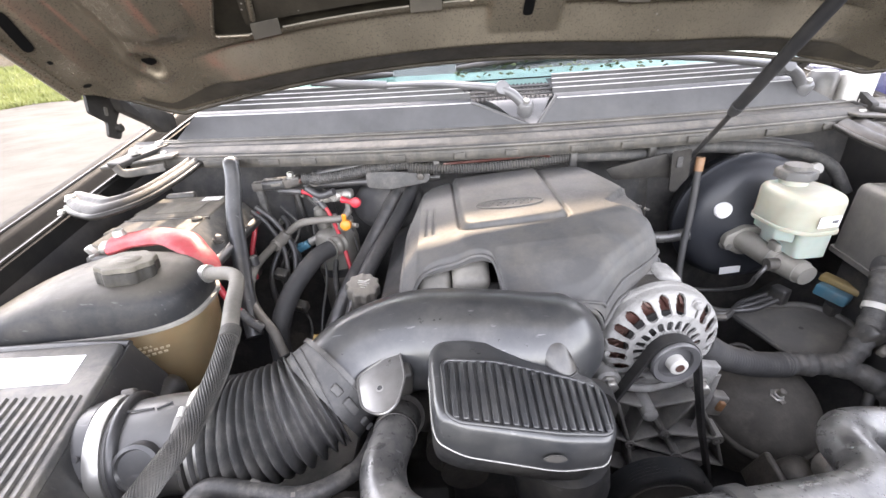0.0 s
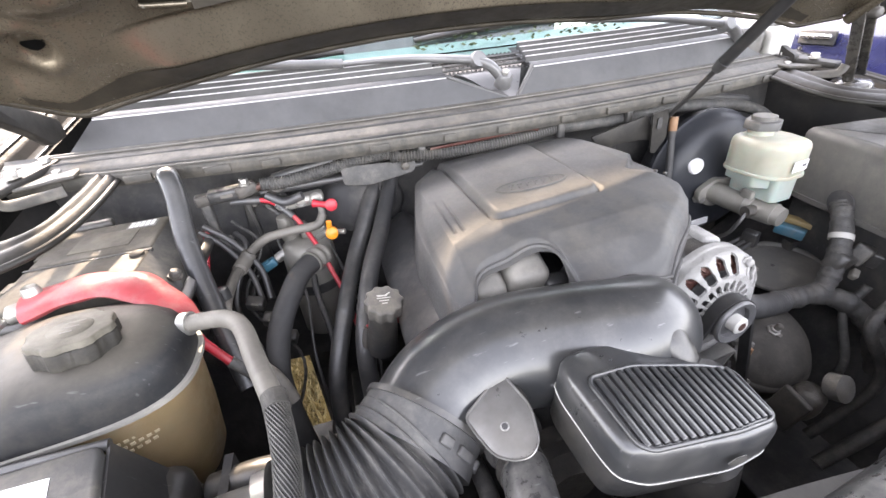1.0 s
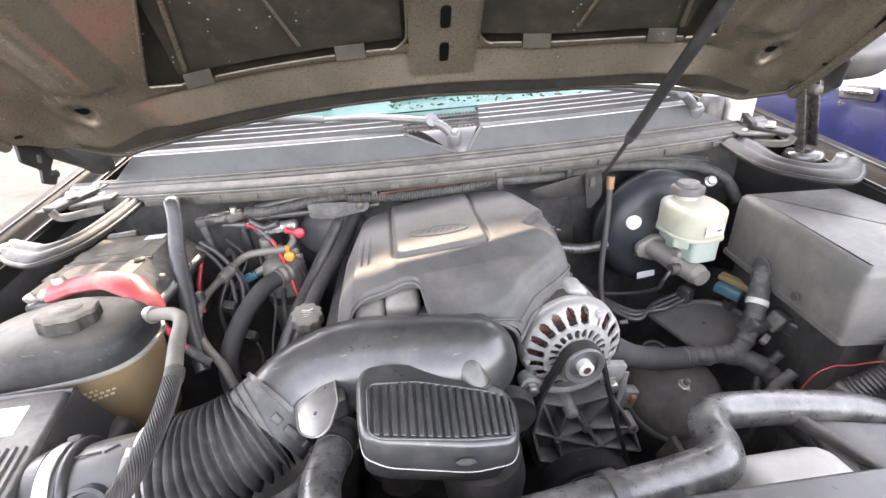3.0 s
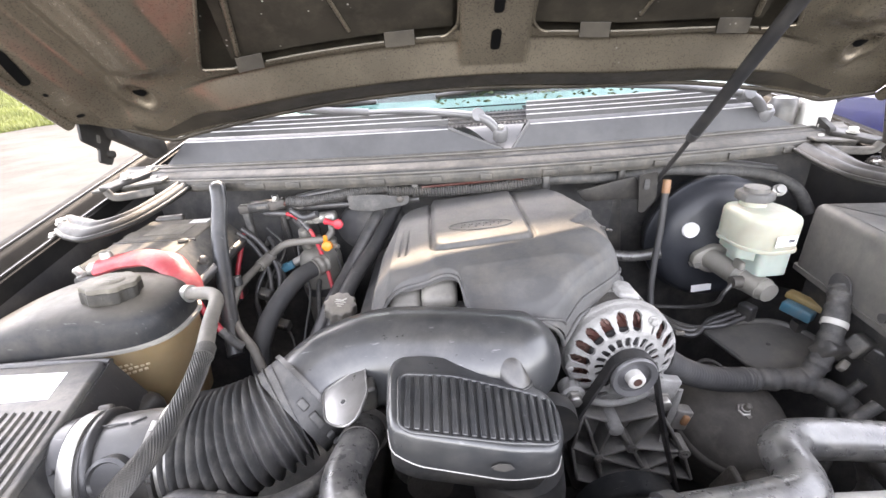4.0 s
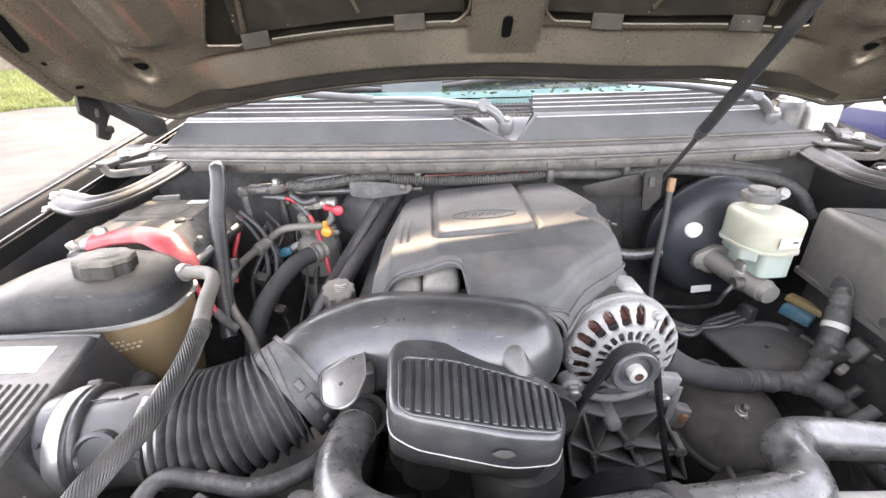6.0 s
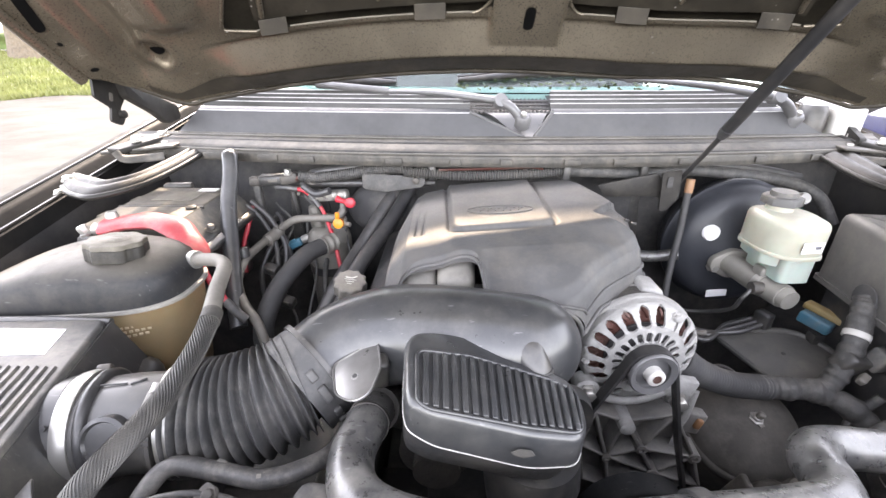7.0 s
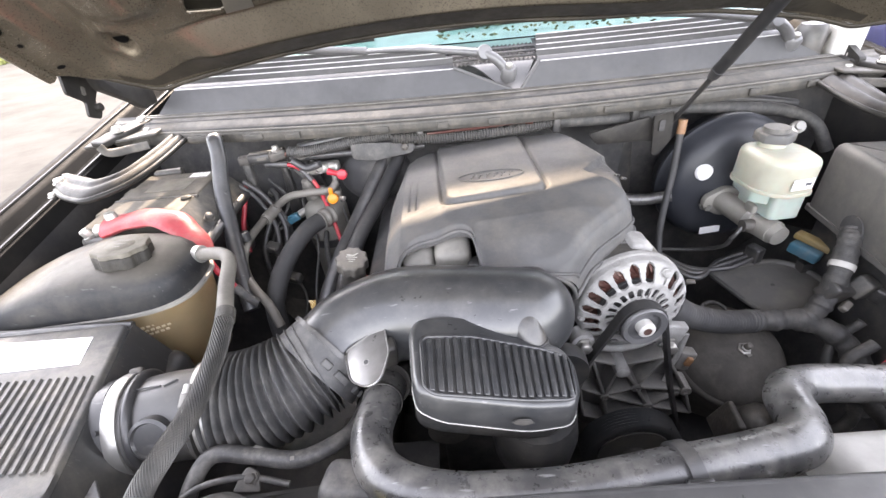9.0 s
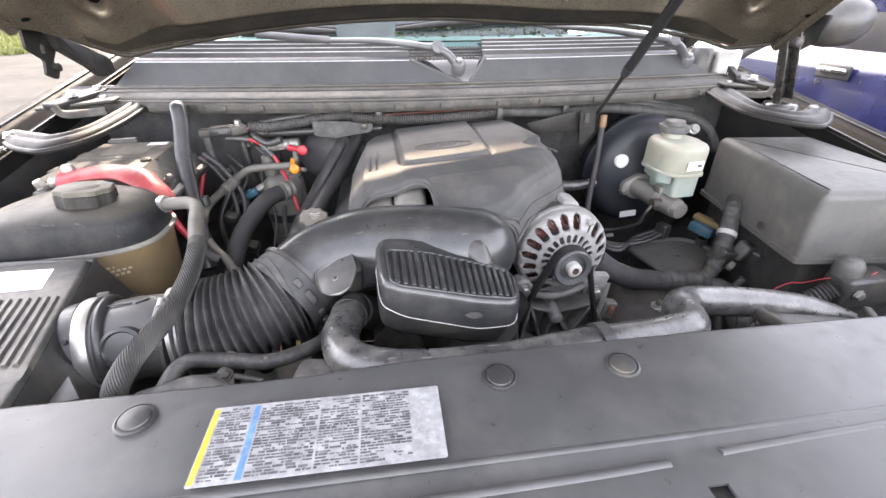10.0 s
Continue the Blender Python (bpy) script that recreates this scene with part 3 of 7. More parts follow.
def hinge_side(sx, plate, arm, px, ax_):
    """A stamped hood hinge: its plate and arm are outlines in y and z."""
    hg = thing("hinge", (sx * 0.80, 0.86, 1.17), "stamped black hood hinge with bolts", "hinge", "hood hinges")
    part("hinge_plate", prism(rounded(plate, 0.005, 3), -0.002, 0.003, axes((sx * px, 0, 0), (0, 1, 0), (0, 0, 1))), HINGEM, hg)
    # Pale block, nothing cut: the brightness seen through the slot is colour
    part("slot", prism(rounded([(0.806, 1.290), (0.813, 1.287), (0.818, 1.302), (0.811, 1.305)], 0.003, 3), -0.004, 0.005, axes((sx * px, 0, 0), (0, 1, 0), (0, 0, 1))), GALV, hg)
    part("hood_leaf", box((0.05, 0.065, 0.004), m=axes((sx * (px - 0.022), 0.812, 1.340), (1, 0, 0), (0, -1, 0.35)), bevel=0.0015), HINGEM, hg)
    part("arm", prism(rounded(arm, 0.008, 4), -0.008, 0.008, axes((sx * ax_, 0, 0), (0, 1, 0), (0, 0, 1)), 0.003), HINGEM, hg)
    for y, z in ((0.826, 1.262), (0.856, 1.300)):
        part("rivet", lathe([(0.008, -0.007), (0.008, 0.007), (0.005, 0.009), (0, 0.009)], 16, pose(sx * (px - 0.004), y, z, 0, 90, 0)), HINGEM, hg)
    part("base", box((0.045, 0.14, 0.012), m=pose(sx * 0.805, 0.90, 1.192, 6, 0, sx * 22), bevel=0.003), HINGEM, hg)
    for dx, y in ((0.0, 0.875), (-0.02, 0.935)):
        part("bolt", hexhead((sx * (0.805 + dx), y, 1.198), 0.009, 0.012, (0, 0, 1)), ZINC, hg)
    part("bent_bracket", sweep(spline([(sx * 0.80, 0.80, 1.192), (sx * 0.79, 0.805, 1.176), (sx * 0.765, 0.835, 1.171), (sx * 0.735, 0.85, 1.172)], 6), 0.009, 8, True, 0.35, (0, -0.3, 1)), RAILM, hg)
    return hg


hinge_side(-1, [(0.783, 1.339), (0.839, 1.336), (0.865, 1.323), (0.848, 1.289), (0.828, 1.271), (0.838, 1.258), (0.832, 1.249), (0.822, 1.24), (0.796, 1.252), (0.807, 1.277), (0.773, 1.30)],
           [(0.816, 1.33), (0.975, 1.262), (0.975, 1.232), (0.926, 1.228), (0.893, 1.254), (0.823, 1.294)], 0.785, 0.762)
hinge_side(1, [(0.765, 1.348), (0.830, 1.340), (0.845, 1.300), (0.815, 1.270), (0.775, 1.295)],
           [(0.900, 1.205), (0.985, 1.245), (0.990, 1.222), (0.930, 1.196), (0.900, 1.190)], 0.843, 0.785)

# hinge post on the driver side: a pressed channel standing on a round foot
tow = thing("hinge_post", (0.834, 0.80, 1.12), "dusty black hinge support post with a round foot", "post")
PA = axes((0.812, 0.80, 1.245), (0.047, 0.0, -0.159), (0, 1, 0))
part("channel_web", box((0.175, 0.004, 0.032), m=PA @ pose(0, 0.010, 0), bevel=0.0015), PAINT, tow)
for dz in (-0.015, 0.015):
    part("channel_flange", box((0.175, 0.024, 0.004), m=PA @ pose(0, -0.001, dz), bevel=0.0015), PAINT, tow)
part("foot", lathe([(0.040, 0), (0.040, 0.010), (0.034, 0.016), (0.012, 0.018), (0, 0.018)], 24, pose(0.836, 0.80, 1.140)), PAINT, tow)
part("ball_stud", lathe([(0.011, -0.01), (0.011, 0.01), (0.008, 0.013), (0, 0.013)], 16, pose(0.798, 0.785, 1.292, 90, 0, 0)), CAST, tow)

fw = thing("firewall", (0, 0.99, 0.5), "dark grimy firewall behind the engine", "firewall", kind="structure")
part("panel", sheet(lambda u, v: (-0.86 + 1.72 * u, 0.97 + 0.03 * math.sin(9 * u) * math.sin(7 * v) - 0.03 * (2 * u - 1) ** 2 * -1, 0.60 + 0.59 * v), 40, 24), DARK, fw)
for xa, xb in ((-0.86, -0.57), (-0.49, 0.86)):
    part("lower_panel", sheet(lambda u, v, xa=xa, xb=xb: (xa + (xb - xa) * u, 0.985 + 0.01 * math.sin(11 * u), 0.32 + 0.29 * v), 16, 6), DARK, fw)
part("insulation_pad", thick(sheet(lambda u, v: (-0.3 + 0.62 * u, 0.945 + 0.01 * math.sin(13 * u + 5 * v), 0.8 + 0.33 * v), 14, 10), 0.012), DARK, fw)


# ---- cowl ----
def face_y(x):
    return 0.893 + 0.105 * (x * x) + 0.004


cw = thing("cowl_grille", (0, 0.95, 1.18), "grey plastic cowl panel with slatted top below the windshield", "cowl")


def cowl_half(x0, x1, cut0, cut1):
    """Front face and slatted top between two ends; cut: how far the top edge is shorter than the bottom one."""
    def top_x(u, lift):
        return x0 + cut0 * lift + (x1 - cut1 * lift - x0 - cut0 * lift) * u

    def face(u, v):
        x = top_x(u, v)
        return (x, face_y(x) + 0.018 * v, 1.205 + 0.047 * v)
    part("front_face", thick(sheet(face, 24, 4), 0.003), COWLF, cw)

    def edge(u, v):
        x = top_x(u, 1)
        a = v * math.pi / 2
        return (x, face_y(x) + 0.018 + 0.022 * v, 1.252 + 0.009 * v + 0.003 * math.sin(math.pi * v))
    part("top_edge", sheet(edge, 24, 4), COWLF, cw)
    for i in range(4):
        d0 = 0.028 + i * 0.024

        def slat(u, v, d0=d0, i=i):
            x = top_x(u, 1 + 0.12 * i)
            prof = [(0.0, -0.014), (0.0006, 0.0), (0.0022, 0.0012), (0.0038, 0.0), (0.0044, -0.014)]
            k = v * 4
            j = min(3, int(k))
            a, b = prof[j], prof[j + 1]
            f = k - j
            return (x, face_y(x) + 0.018 + d0 + a[0] + (b[0] - a[0]) * f, 1.262 + d0 * 0.28 + a[1] + (b[1] - a[1]) * f)
        part("slat", sheet(slat, 24, 8), SLATP, cw)
        # Thin pale bead paints the glint along the slat top
        part("slat_edge", sweep([Vector(slat(t / 24, 0.5)) for t in range(25)], 0.0013, 6, True, 0.8), SLATGLINT, cw)
    part("face_edge", sweep([Vector(edge(t / 24, 0.0)) + Vector((0, 0.003, 0.0012)) for t in range(25)], 0.0016, 6), SLATGLINT, cw)

    def floor_(u, v):
        x = top_x(u, 1.3)
        return (x, face_y(x) + 0.028 + 0.14 * v, 1.247 + 0.030 * v)
    part("grille_floor", sheet(floor_, 16, 3), COWLF, cw)


cowl_half(-0.755, 0.046, 0.05, 0.12)
cowl_half(0.070, 0.735, 0.036, 0.10)
part("notch_floor", thick(sheet(lambda u, v: (0.058 + (u - 0.5) * (0.02 + 0.17 * v) - 0.03 * v, face_y(0) + 0.002 + 0.10 * v, 1.204 + 0.045 * smooth01(v * 1.3)), 10, 8), 0.003), COVERP, cw)
part("notch_lip", tube([(0.046, face_y(0) + 0.001, 1.206), (-0.014, face_y(0) + 0.010, 1.230), (-0.074, face_y(0) + 0.018, 1.256)], 0.004, 5, 8), COVERP, cw)
part("notch_lip", tube([(0.068, face_y(0) + 0.001, 1.206), (0.088, face_y(0) + 0.010, 1.232), (0.108, face_y(0) + 0.02, 1.258)], 0.004, 5, 8), COVERP, cw)
part("notch_mesh", thick(sheet(lambda u, v: (-0.10 + 0.23 * u, face_y(0) + 0.075 + 0.08 * v, 1.248 + 0.0016 * math.sin(u * 150) + 0.022 * v), 120, 4), 0.002), PLASTIC, cw)
for k in range(3):
    part("notch_slat", sweep([Vector((-0.11 + 0.08 * t, face_y(0) + 0.085 + 0.022 * k, 1.256 + 0.006 * k)) for t in (0, 1.5, 3)], 0.003, 6), SATIN, cw)

rail = thing("cowl_rail", (0, 0.86, 1.16), "dusty grey steel cowl rail with rubber seal and clip notches", "rail", kind="structure")


def rail_at(u, v):
    x = -0.86 + 1.72 * u
    back, lip = face_y(x) - 0.002, face_y(x) - 0.088 + 0.03 * x * x
    prof = [(0.0, 1.203), (0.13, 1.208), (0.2, 1.203), (0.42, 1.199), (0.47, 1.194), (0.55, 1.199), (0.82, 1.190), (0.9, 1.183), (0.96, 1.184), (1.0, 1.181), (1.01, 1.168), (0.98, 1.16)]
    k = v * (len(prof) - 1)
    i = min(len(prof) - 2, int(k))
    a, b = prof[i], prof[i + 1]
    f = k - i
    w = a[0] + (b[0] - a[0]) * f
    return (x, back + (lip - back) * w, a[1] + (b[1] - a[1]) * f - 0.02 * max(0, abs(x) - 0.72))


part("flange", thick(sheet(rail_at, 80, 33), 0.0025), RAILM, rail)
part("groove", tube([(x, face_y(x) - 0.040, 1.1985 - 0.02 * max(0, abs(x) - 0.72)) for x in (-0.8, -0.6, -0.3, 0, 0.3, 0.6, 0.8)], 0.0028, 8, 6), DARK, rail)
part("groove", tube([(x, face_y(x) - 0.076 + 0.03 * x * x, 1.187 - 0.02 * max(0, abs(x) - 0.72)) for x in (-0.8, -0.6, -0.3, 0, 0.3, 0.6, 0.8)], 0.0025, 8, 6), DARK, rail)
part("edge_line", tube([(x, face_y(x) - 0.0845 + 0.03 * x * x, 1.1855 - 0.02 * max(0, abs(x) - 0.72)) for x in (-0.8, -0.6, -0.3, 0, 0.3, 0.6, 0.8)], 0.0016, 8, 6), GALV, rail, "pale line along the folded edge")
part("edge_line", tube([(x, face_y(x) - 0.018, 1.2055 - 0.02 * max(0, abs(x) - 0.72)) for x in (-0.8, -0.6, -0.3, 0, 0.3, 0.6, 0.8)], 0.0014, 8, 6), GALV, rail, "pale line along the folded edge")
part("seal", tube([(x, face_y(x) - 0.008, 1.2055 - 0.02 * max(0, abs(x) - 0.72)) for x in (-0.8, -0.6, -0.3, 0, 0.3, 0.6, 0.8)], 0.0035, 8, 10), RAILM, rail)
rnd = random.Random(5)
for i in range(13):
    x = -0.78 + 0.13 * i + rnd.uniform(-0.03, 0.03)
    part("clip", box((rnd.uniform(0.02, 0.045), 0.005, 0.014), (x, face_y(x) - 0.092 + 0.03 * x * x, 1.171), 0.002), RAILM, rail)
for sx in (-1, 1):
    part("end_plate", box((0.15, 0.10, 0.006), m=pose(sx * 0.80, 0.90, 1.184, 0, sx * 4, sx * -8), bevel=0.002), RAILM, rail)
    for k in range(3):
        part("bolt", hexhead((sx * (0.76 + 0.035 * k), 0.90 - 0.012 * k, 1.186), 0.007, 0.008, (0, 0, 1)), ZINC, rail)
part("corner_block", box((0.058, 0.05, 0.080), m=pose(0.782, 0.965, 1.222, 0, 0, -12), bevel=0.006), OFFWHITE, rail, "pale plastic corner block at the cowl end")
part("wiper_cover", lathe([(0.030, -0.035), (0.032, 0.012), (0.024, 0.026), (0, 0.030)], 24, pose(0.722, 0.985, 1.240)), SATIN, rail, "rounded grey wiper spindle cover")

# ---- windshield and cab ----
cab = thing("cab", (0, 1.5, 1.2), "truck cab with raked windshield, its pale sky veil coloured into the dashboard", "cab", kind="structure")


def shield(u, v):
    x = -0.74 + 1.48 * u
    return (x * (1 - 0.13 * v), 1.045 + 0.10 * x * x + 0.62 * v, 1.285 + 0.52 * v + 0.03 * math.sin(math.pi * v))


ws = part("windshield", thick(sheet(shield, 24, 14), 0.005), GLASS, cab)
ws.visible_shadow = False
part("dashboard", sheet(lambda u, v: (-0.74 + 1.48 * u, 1.08 + 0.10 * (2 * u - 1) ** 2 + 0.6 * v, 1.262 - 0.04 * v + 0.03 * math.sin(math.pi * v)), 16, 8), DASH, cab)
part("seat_wall", sheet(lambda u, v: (-0.75 + 1.5 * u, 2.0, 0.8 + 1.0 * v), 4, 4), DARK, cab)
for sx in (-1, 1):
    part("pillar", tube([(sx * 0.78, 1.13, 1.27), (sx * 0.72, 1.45, 1.56), (sx * 0.66, 1.72, 1.82)], 0.035, 6, 10), PAINT, cab)
    part("door", box((0.06, 1.3, 0.75), (sx * 0.95, 2.06, 0.85), 0.03), PAINT, cab)
    part("door_window", box((0.008, 1.0, 0.4), m=pose(sx * 0.82, 2.05, 1.5, 0, sx * -14, 0), bevel=0.003), BOOST, cab)
    part("rear_pillar", tube([(sx * 0.86, 2.75, 1.25), (sx * 0.72, 2.7, 1.8)], 0.05, 4, 10), PAINT, cab)
    part("side_panel", box((0.06, 2.4, 0.8), (sx * 0.95, 3.8, 0.85), 0.03), PAINT, cab)
    for wy in (0.35, 3.6):
        wl = part("wheel", lathe([(0.15, -0.13), (0.36, -0.13), (0.395, -0.09), (0.395, 0.09), (0.36, 0.13), (0.15, 0.13), (0.12, 0.08), (0, 0.08)], 32,
                  pose(sx * 0.84, wy, 0.37, 0, 90 * sx, 0)), RUBBER, cab)
        part("rim", lathe([(0.25, 0.10), (0.24, 0.135), (0.2, 0.12), (0.06, 0.13), (0, 0.13)], 28, pose(sx * 0.84, wy, 0.37, 0, 90 * sx, 0)), ZINC, wl)
part("roof", box((1.36, 1.15, 0.05), (0, 2.2, 1.83), 0.024, 3), PAINT, cab)
part("rear_wall", box((1.76, 0.05, 0.9), (0, 5.0, 0.85), 0.02), PAINT, cab)
part("bed_floor", box((1.8, 2.3, 0.05), (0, 3.85, 0.72), 0.01), PAINT, cab)
part("cab_back", box((1.5, 0.05, 1.1), (0, 2.74, 1.25), 0.02), PAINT, cab)
front = thing("grille", (0, -0.4, 0.6), "black front grille with headlights and bumper", "grille", kind="structure")
part("grille_panel", box((1.1, 0.05, 0.42), (0, -0.43, 0.83), 0.02), DARK, front)
for k in range(5):
    part("bar", box((1.08, 0.03, 0.02), (0, -0.462, 0.68 + 0.075 * k), 0.006), ZINC, front)
for sx in (-1, 1):
    part("headlight", box((0.3, 0.1, 0.26), (sx * 0.72, -0.37, 0.85), 0.03, 3), MILKY, front)
part("bumper", box((1.95, 0.2, 0.28), (0, -0.45, 0.5), 0.06, 3), PAINT, front)
mirror = thing("side_mirror", (0.99, 1.2, 1.15), "rounded grey plastic side mirror housing", "mirror")
part("housing", lathe([(0, -0.1), (0.06, -0.095), (0.1, -0.06), (0.115, 0.0), (0.11, 0.06), (0.09, 0.075), (0, 0.075)], 28,
     pose(1.245, 1.13, 1.318, -90, 0, 0) @ Matrix.Diagonal((0.85, 0.62, 0.8, 1))), SATIN, mirror)
part("arm", tube([(0.96, 1.2, 1.20), (1.06, 1.17, 1.27), (1.20, 1.14, 1.31)], 0.026, 4, 10), SATIN, mirror)


# ---- wipers ----
def wiper(name, pivot, knee, arm, tip, lift):
    w = thing("wiper", pivot, "black windshield wiper with jointed arm lying on the glass", "wiper", "wipers")
    p = Vector(pivot)
    part("pivot", lathe([(0.017, -0.01), (0.017, 0.012), (0.012, 0.018), (0, 0.018)], 18, Matrix.Translation(p) @ pose(0, 0, 0, 35, 0, 0)), WIPERM, w)
    part("nut", hexhead(p + Vector((0, -0.008, 0.012)), 0.007, 0.01, (0, -0.5, 0.8)), ZINC, w)
    part("lower_arm", tube([p, p.lerp(Vector(knee), 0.5) + Vector((0, -0.004, 0.008)), knee], 0.013, 6, 10, 0.8), WIPERM, w)
    part("knee", lathe([(0.014, -0.013), (0.016, -0.008), (0.016, 0.008), (0.014, 0.013)], 14, Matrix.Translation(knee) @ pose(0, 0, 0, 70, 20, 0)), WIPERM, w)
    part("arm", tube([knee, Vector(knee).lerp(Vector(arm), 0.5) + Vector((0, 0, 0.006)), arm], lambda t: 0.013 - 0.006 * t, 8, 10, 0.7), WIPERM, w)
    part("blade", tube([arm, Vector(arm).lerp(Vector(tip), 0.5), tip], 0.006, 8, 8, 1.4), WIPERM, w)


def wiper_blade(w, a, b, c):
    part("blade_frame", tube([a, b, c], lambda t: 0.004 + 0.006 * math.sin(math.pi * t), 10, 8, 1.2), PLASTIC, w)
    part("squeegee", tube([Vector(a) + Vector((0, 0.008, 0.008)), Vector(b) + Vector((0, 0.012, 0.012)), Vector(c) + Vector((0, 0.008, 0.008))], 0.003, 10, 6), RUBBER, w)


wiper("wiper", (0.042, 0.912, 1.236), (-0.008, 0.925, 1.278), (-0.26, 0.99, 1.293), (-0.44, 1.03, 1.305), 0)
wiper("wiper", (0.66, 0.955, 1.235), (0.60, 0.945, 1.285), (0.30, 0.99, 1.318), (0.235, 1.03, 1.335), 0)
wiper_blade(bpy.data.objects["wiper.001"], (-0.10, 1.062, 1.313), (0.18, 1.085, 1.330), (0.47, 1.095, 1.325))
wiper_blade(bpy.data.objects["wiper"], (-0.60, 1.10, 1.305), (-0.42, 1.075, 1.310), (-0.25, 1.06, 1.308))

# Flakes added in place of the dappled tree reflection on the windshield
rnd = random.Random(21)
reflection_v, reflection_f = [], []
for _ in range(110):
    x = rnd.uniform(-0.1, 0.46)
    y = 1.04 + 0.1 * x * x + rnd.uniform(0, 0.03)
    z = 1.293 + (y - 1.045 - 0.1 * x * x) * 0.84 + rnd.uniform(0, 0.006)
    a, r = rnd.uniform(0, 6.28), rnd.uniform(0.004, 0.011)
    k = len(reflection_v)
    reflection_v += [(x + r * math.cos(a), y + 0.4 * r * math.sin(a), z), (x - 0.4 * r * math.sin(a), y + 0.3 * r * math.cos(a), z + 0.004),
                 (x - r * math.cos(a), y - 0.4 * r * math.sin(a), z + 0.002), (x + 0.4 * r * math.sin(a), y - 0.3 * r * math.cos(a), z - 0.002)]
    reflection_f.append((k, k + 1, k + 2, k + 3))
lit = bpy.data.meshes.new("leaf_litter")
lit.from_pydata(reflection_v, [], reflection_f)
lit.materials.append(LEAFREFL)
tagged(new("leaf_litter", lit), "small green flakes standing for the leafy reflection in the glass", "leaves", kind="stuff")

# ---- hood ----
HT = 0.9


def hood_point(x, s, h=0.0):
    """A point of the hood's underside: x across, s forward from the rear edge, h proud of it."""
    z = 1.345 - 0.17 * x * x - 0.015 * x + 0.027 * smooth01((x - 0.18) / 0.36) + s * HT
    return (x, 0.86 - s - h * 0.67, z - h * 0.74)


def hood_opening(x, s):
    """Distance inside the two openings of the inner frame (positive inside)."""
    ax = abs(x - 0.012)
    gaps = (ax - 0.060 - 0.02 * smooth01((0.115 - s) / 0.02), 0.515 - 0.75 * max(0.0, s - 0.115) - ax - 0.03 * smooth01((0.112 - s) / 0.02), s - 0.098)
    return -0.006 * math.log(sum(math.exp(-g / 0.006) for g in gaps))


def hood_relief(x, s):
    """How far the pressed inner frame stands proud."""
    ax = abs(x - 0.012)
    fade = 1 - smooth01((ax - 0.50) / 0.10)
    if s < 0.046:
        roll = 0.004 * smooth01(s / 0.005) + 0.018 * max(0.0, s - 0.003) / 0.043
    elif s < 0.086:
        roll = 0.022 - 0.030 * (s - 0.046) / 0.040
    else:
        roll = -0.008 + 0.007 * smooth01((s - 0.086) / 0.008)
    roll *= 1 - smooth01((s - 0.10) / 0.03)
    rib = 1 - smooth01((ax - 0.054) / 0.012)
    h = roll * fade + (0.014 - roll * fade) * rib * smooth01((s - 0.052) / 0.008)
    # broad side ribs run forward from the corners
    h += 0.026 * smooth01((ax - 0.525) / 0.05) * (1 - smooth01((ax - 0.580) / 0.085)) * smooth01((s - 0.115) / 0.035)
    h += 0.010 * smooth01((ax - 0.715) / 0.02) * smooth01((s - 0.04) / 0.03)
    h -= 0.012 * smooth01((ax - 0.645) / 0.03) * (1 - smooth01((ax - 0.70) / 0.02)) * smooth01((s - 0.04) / 0.04)
    d = math.hypot((ax - 0.648), (s - 0.098) * 1.1)
    h += -0.006 * (1 - smooth01((d - 0.020) / 0.006)) + 0.006 * math.exp(-((d - 0.030) / 0.010) ** 2)
    return h


def hood_back(x):
    """Where the rear edge runs: its corners are cut back."""
    return 0.095 * smooth01((-x - 0.655) / 0.125) ** 0.85 + 0.035 * smooth01((x - 0.70) / 0.08)


def hood_uv(u, v):
    x = -0.775 + 1.55 * u
    s0 = hood_back(x)
    return x, s0 + (0.80 - s0) * v ** 1.6


hd = thing("hood", (0, 0.86, 1.34), "open hood, dusty brown-grey painted underside with pressed ribs and slots", "hood")
part("inner_frame", sheet(lambda u, v: hood_point(*hood_uv(u, v), hood_relief(*hood_uv(u, v))), 420, 240, lambda u, v: hood_opening(*hood_uv(u, v)) < 0.0), HOODIN, hd)
part("outer_skin", thick(sheet(lambda u, v: hood_point(-0.785 + 1.57 * u, hood_back(-0.785 + 1.57 * u) - 0.010 + (0.83 - hood_back(-0.785 + 1.57 * u)) * v, -0.044 + 0.036 * (2 * u - 1) ** 8), 60, 24), 0.003), HOODSHADE, hd)


def hood_patch(name, outline, material, lift=0.0012):
    """A flat piece lying on the inner frame, its outline in x and s."""
    bm = bmesh.new()
    c = [sum(p[k] for p in outline) / len(outline) for k in (0, 1)]
    rings_ = []
    for f in (1.0, 0.6, 0.25):
        rings_.append([bm.verts.new(hood_point(x_, s_, hood_relief(x_, s_) + lift)) for x_, s_ in [(c[0] + (p[0] - c[0]) * f, c[1] + (p[1] - c[1]) * f) for p in outline]])
    for a, b in zip(rings_, rings_[1:]):
        for i in range(len(a)):
            bm.faces.new((a[i], a[(i + 1) % len(a)], b[(i + 1) % len(a)], b[i]))
    bm.faces.new(rings_[-1])
    return part(name, bm, material, hd)


def oval(x, s_, w, d, n=28):
    return [(x + w * math.cos(2 * math.pi * i / n), s_ + d * math.sin(2 * math.pi * i / n)) for i in range(n)]


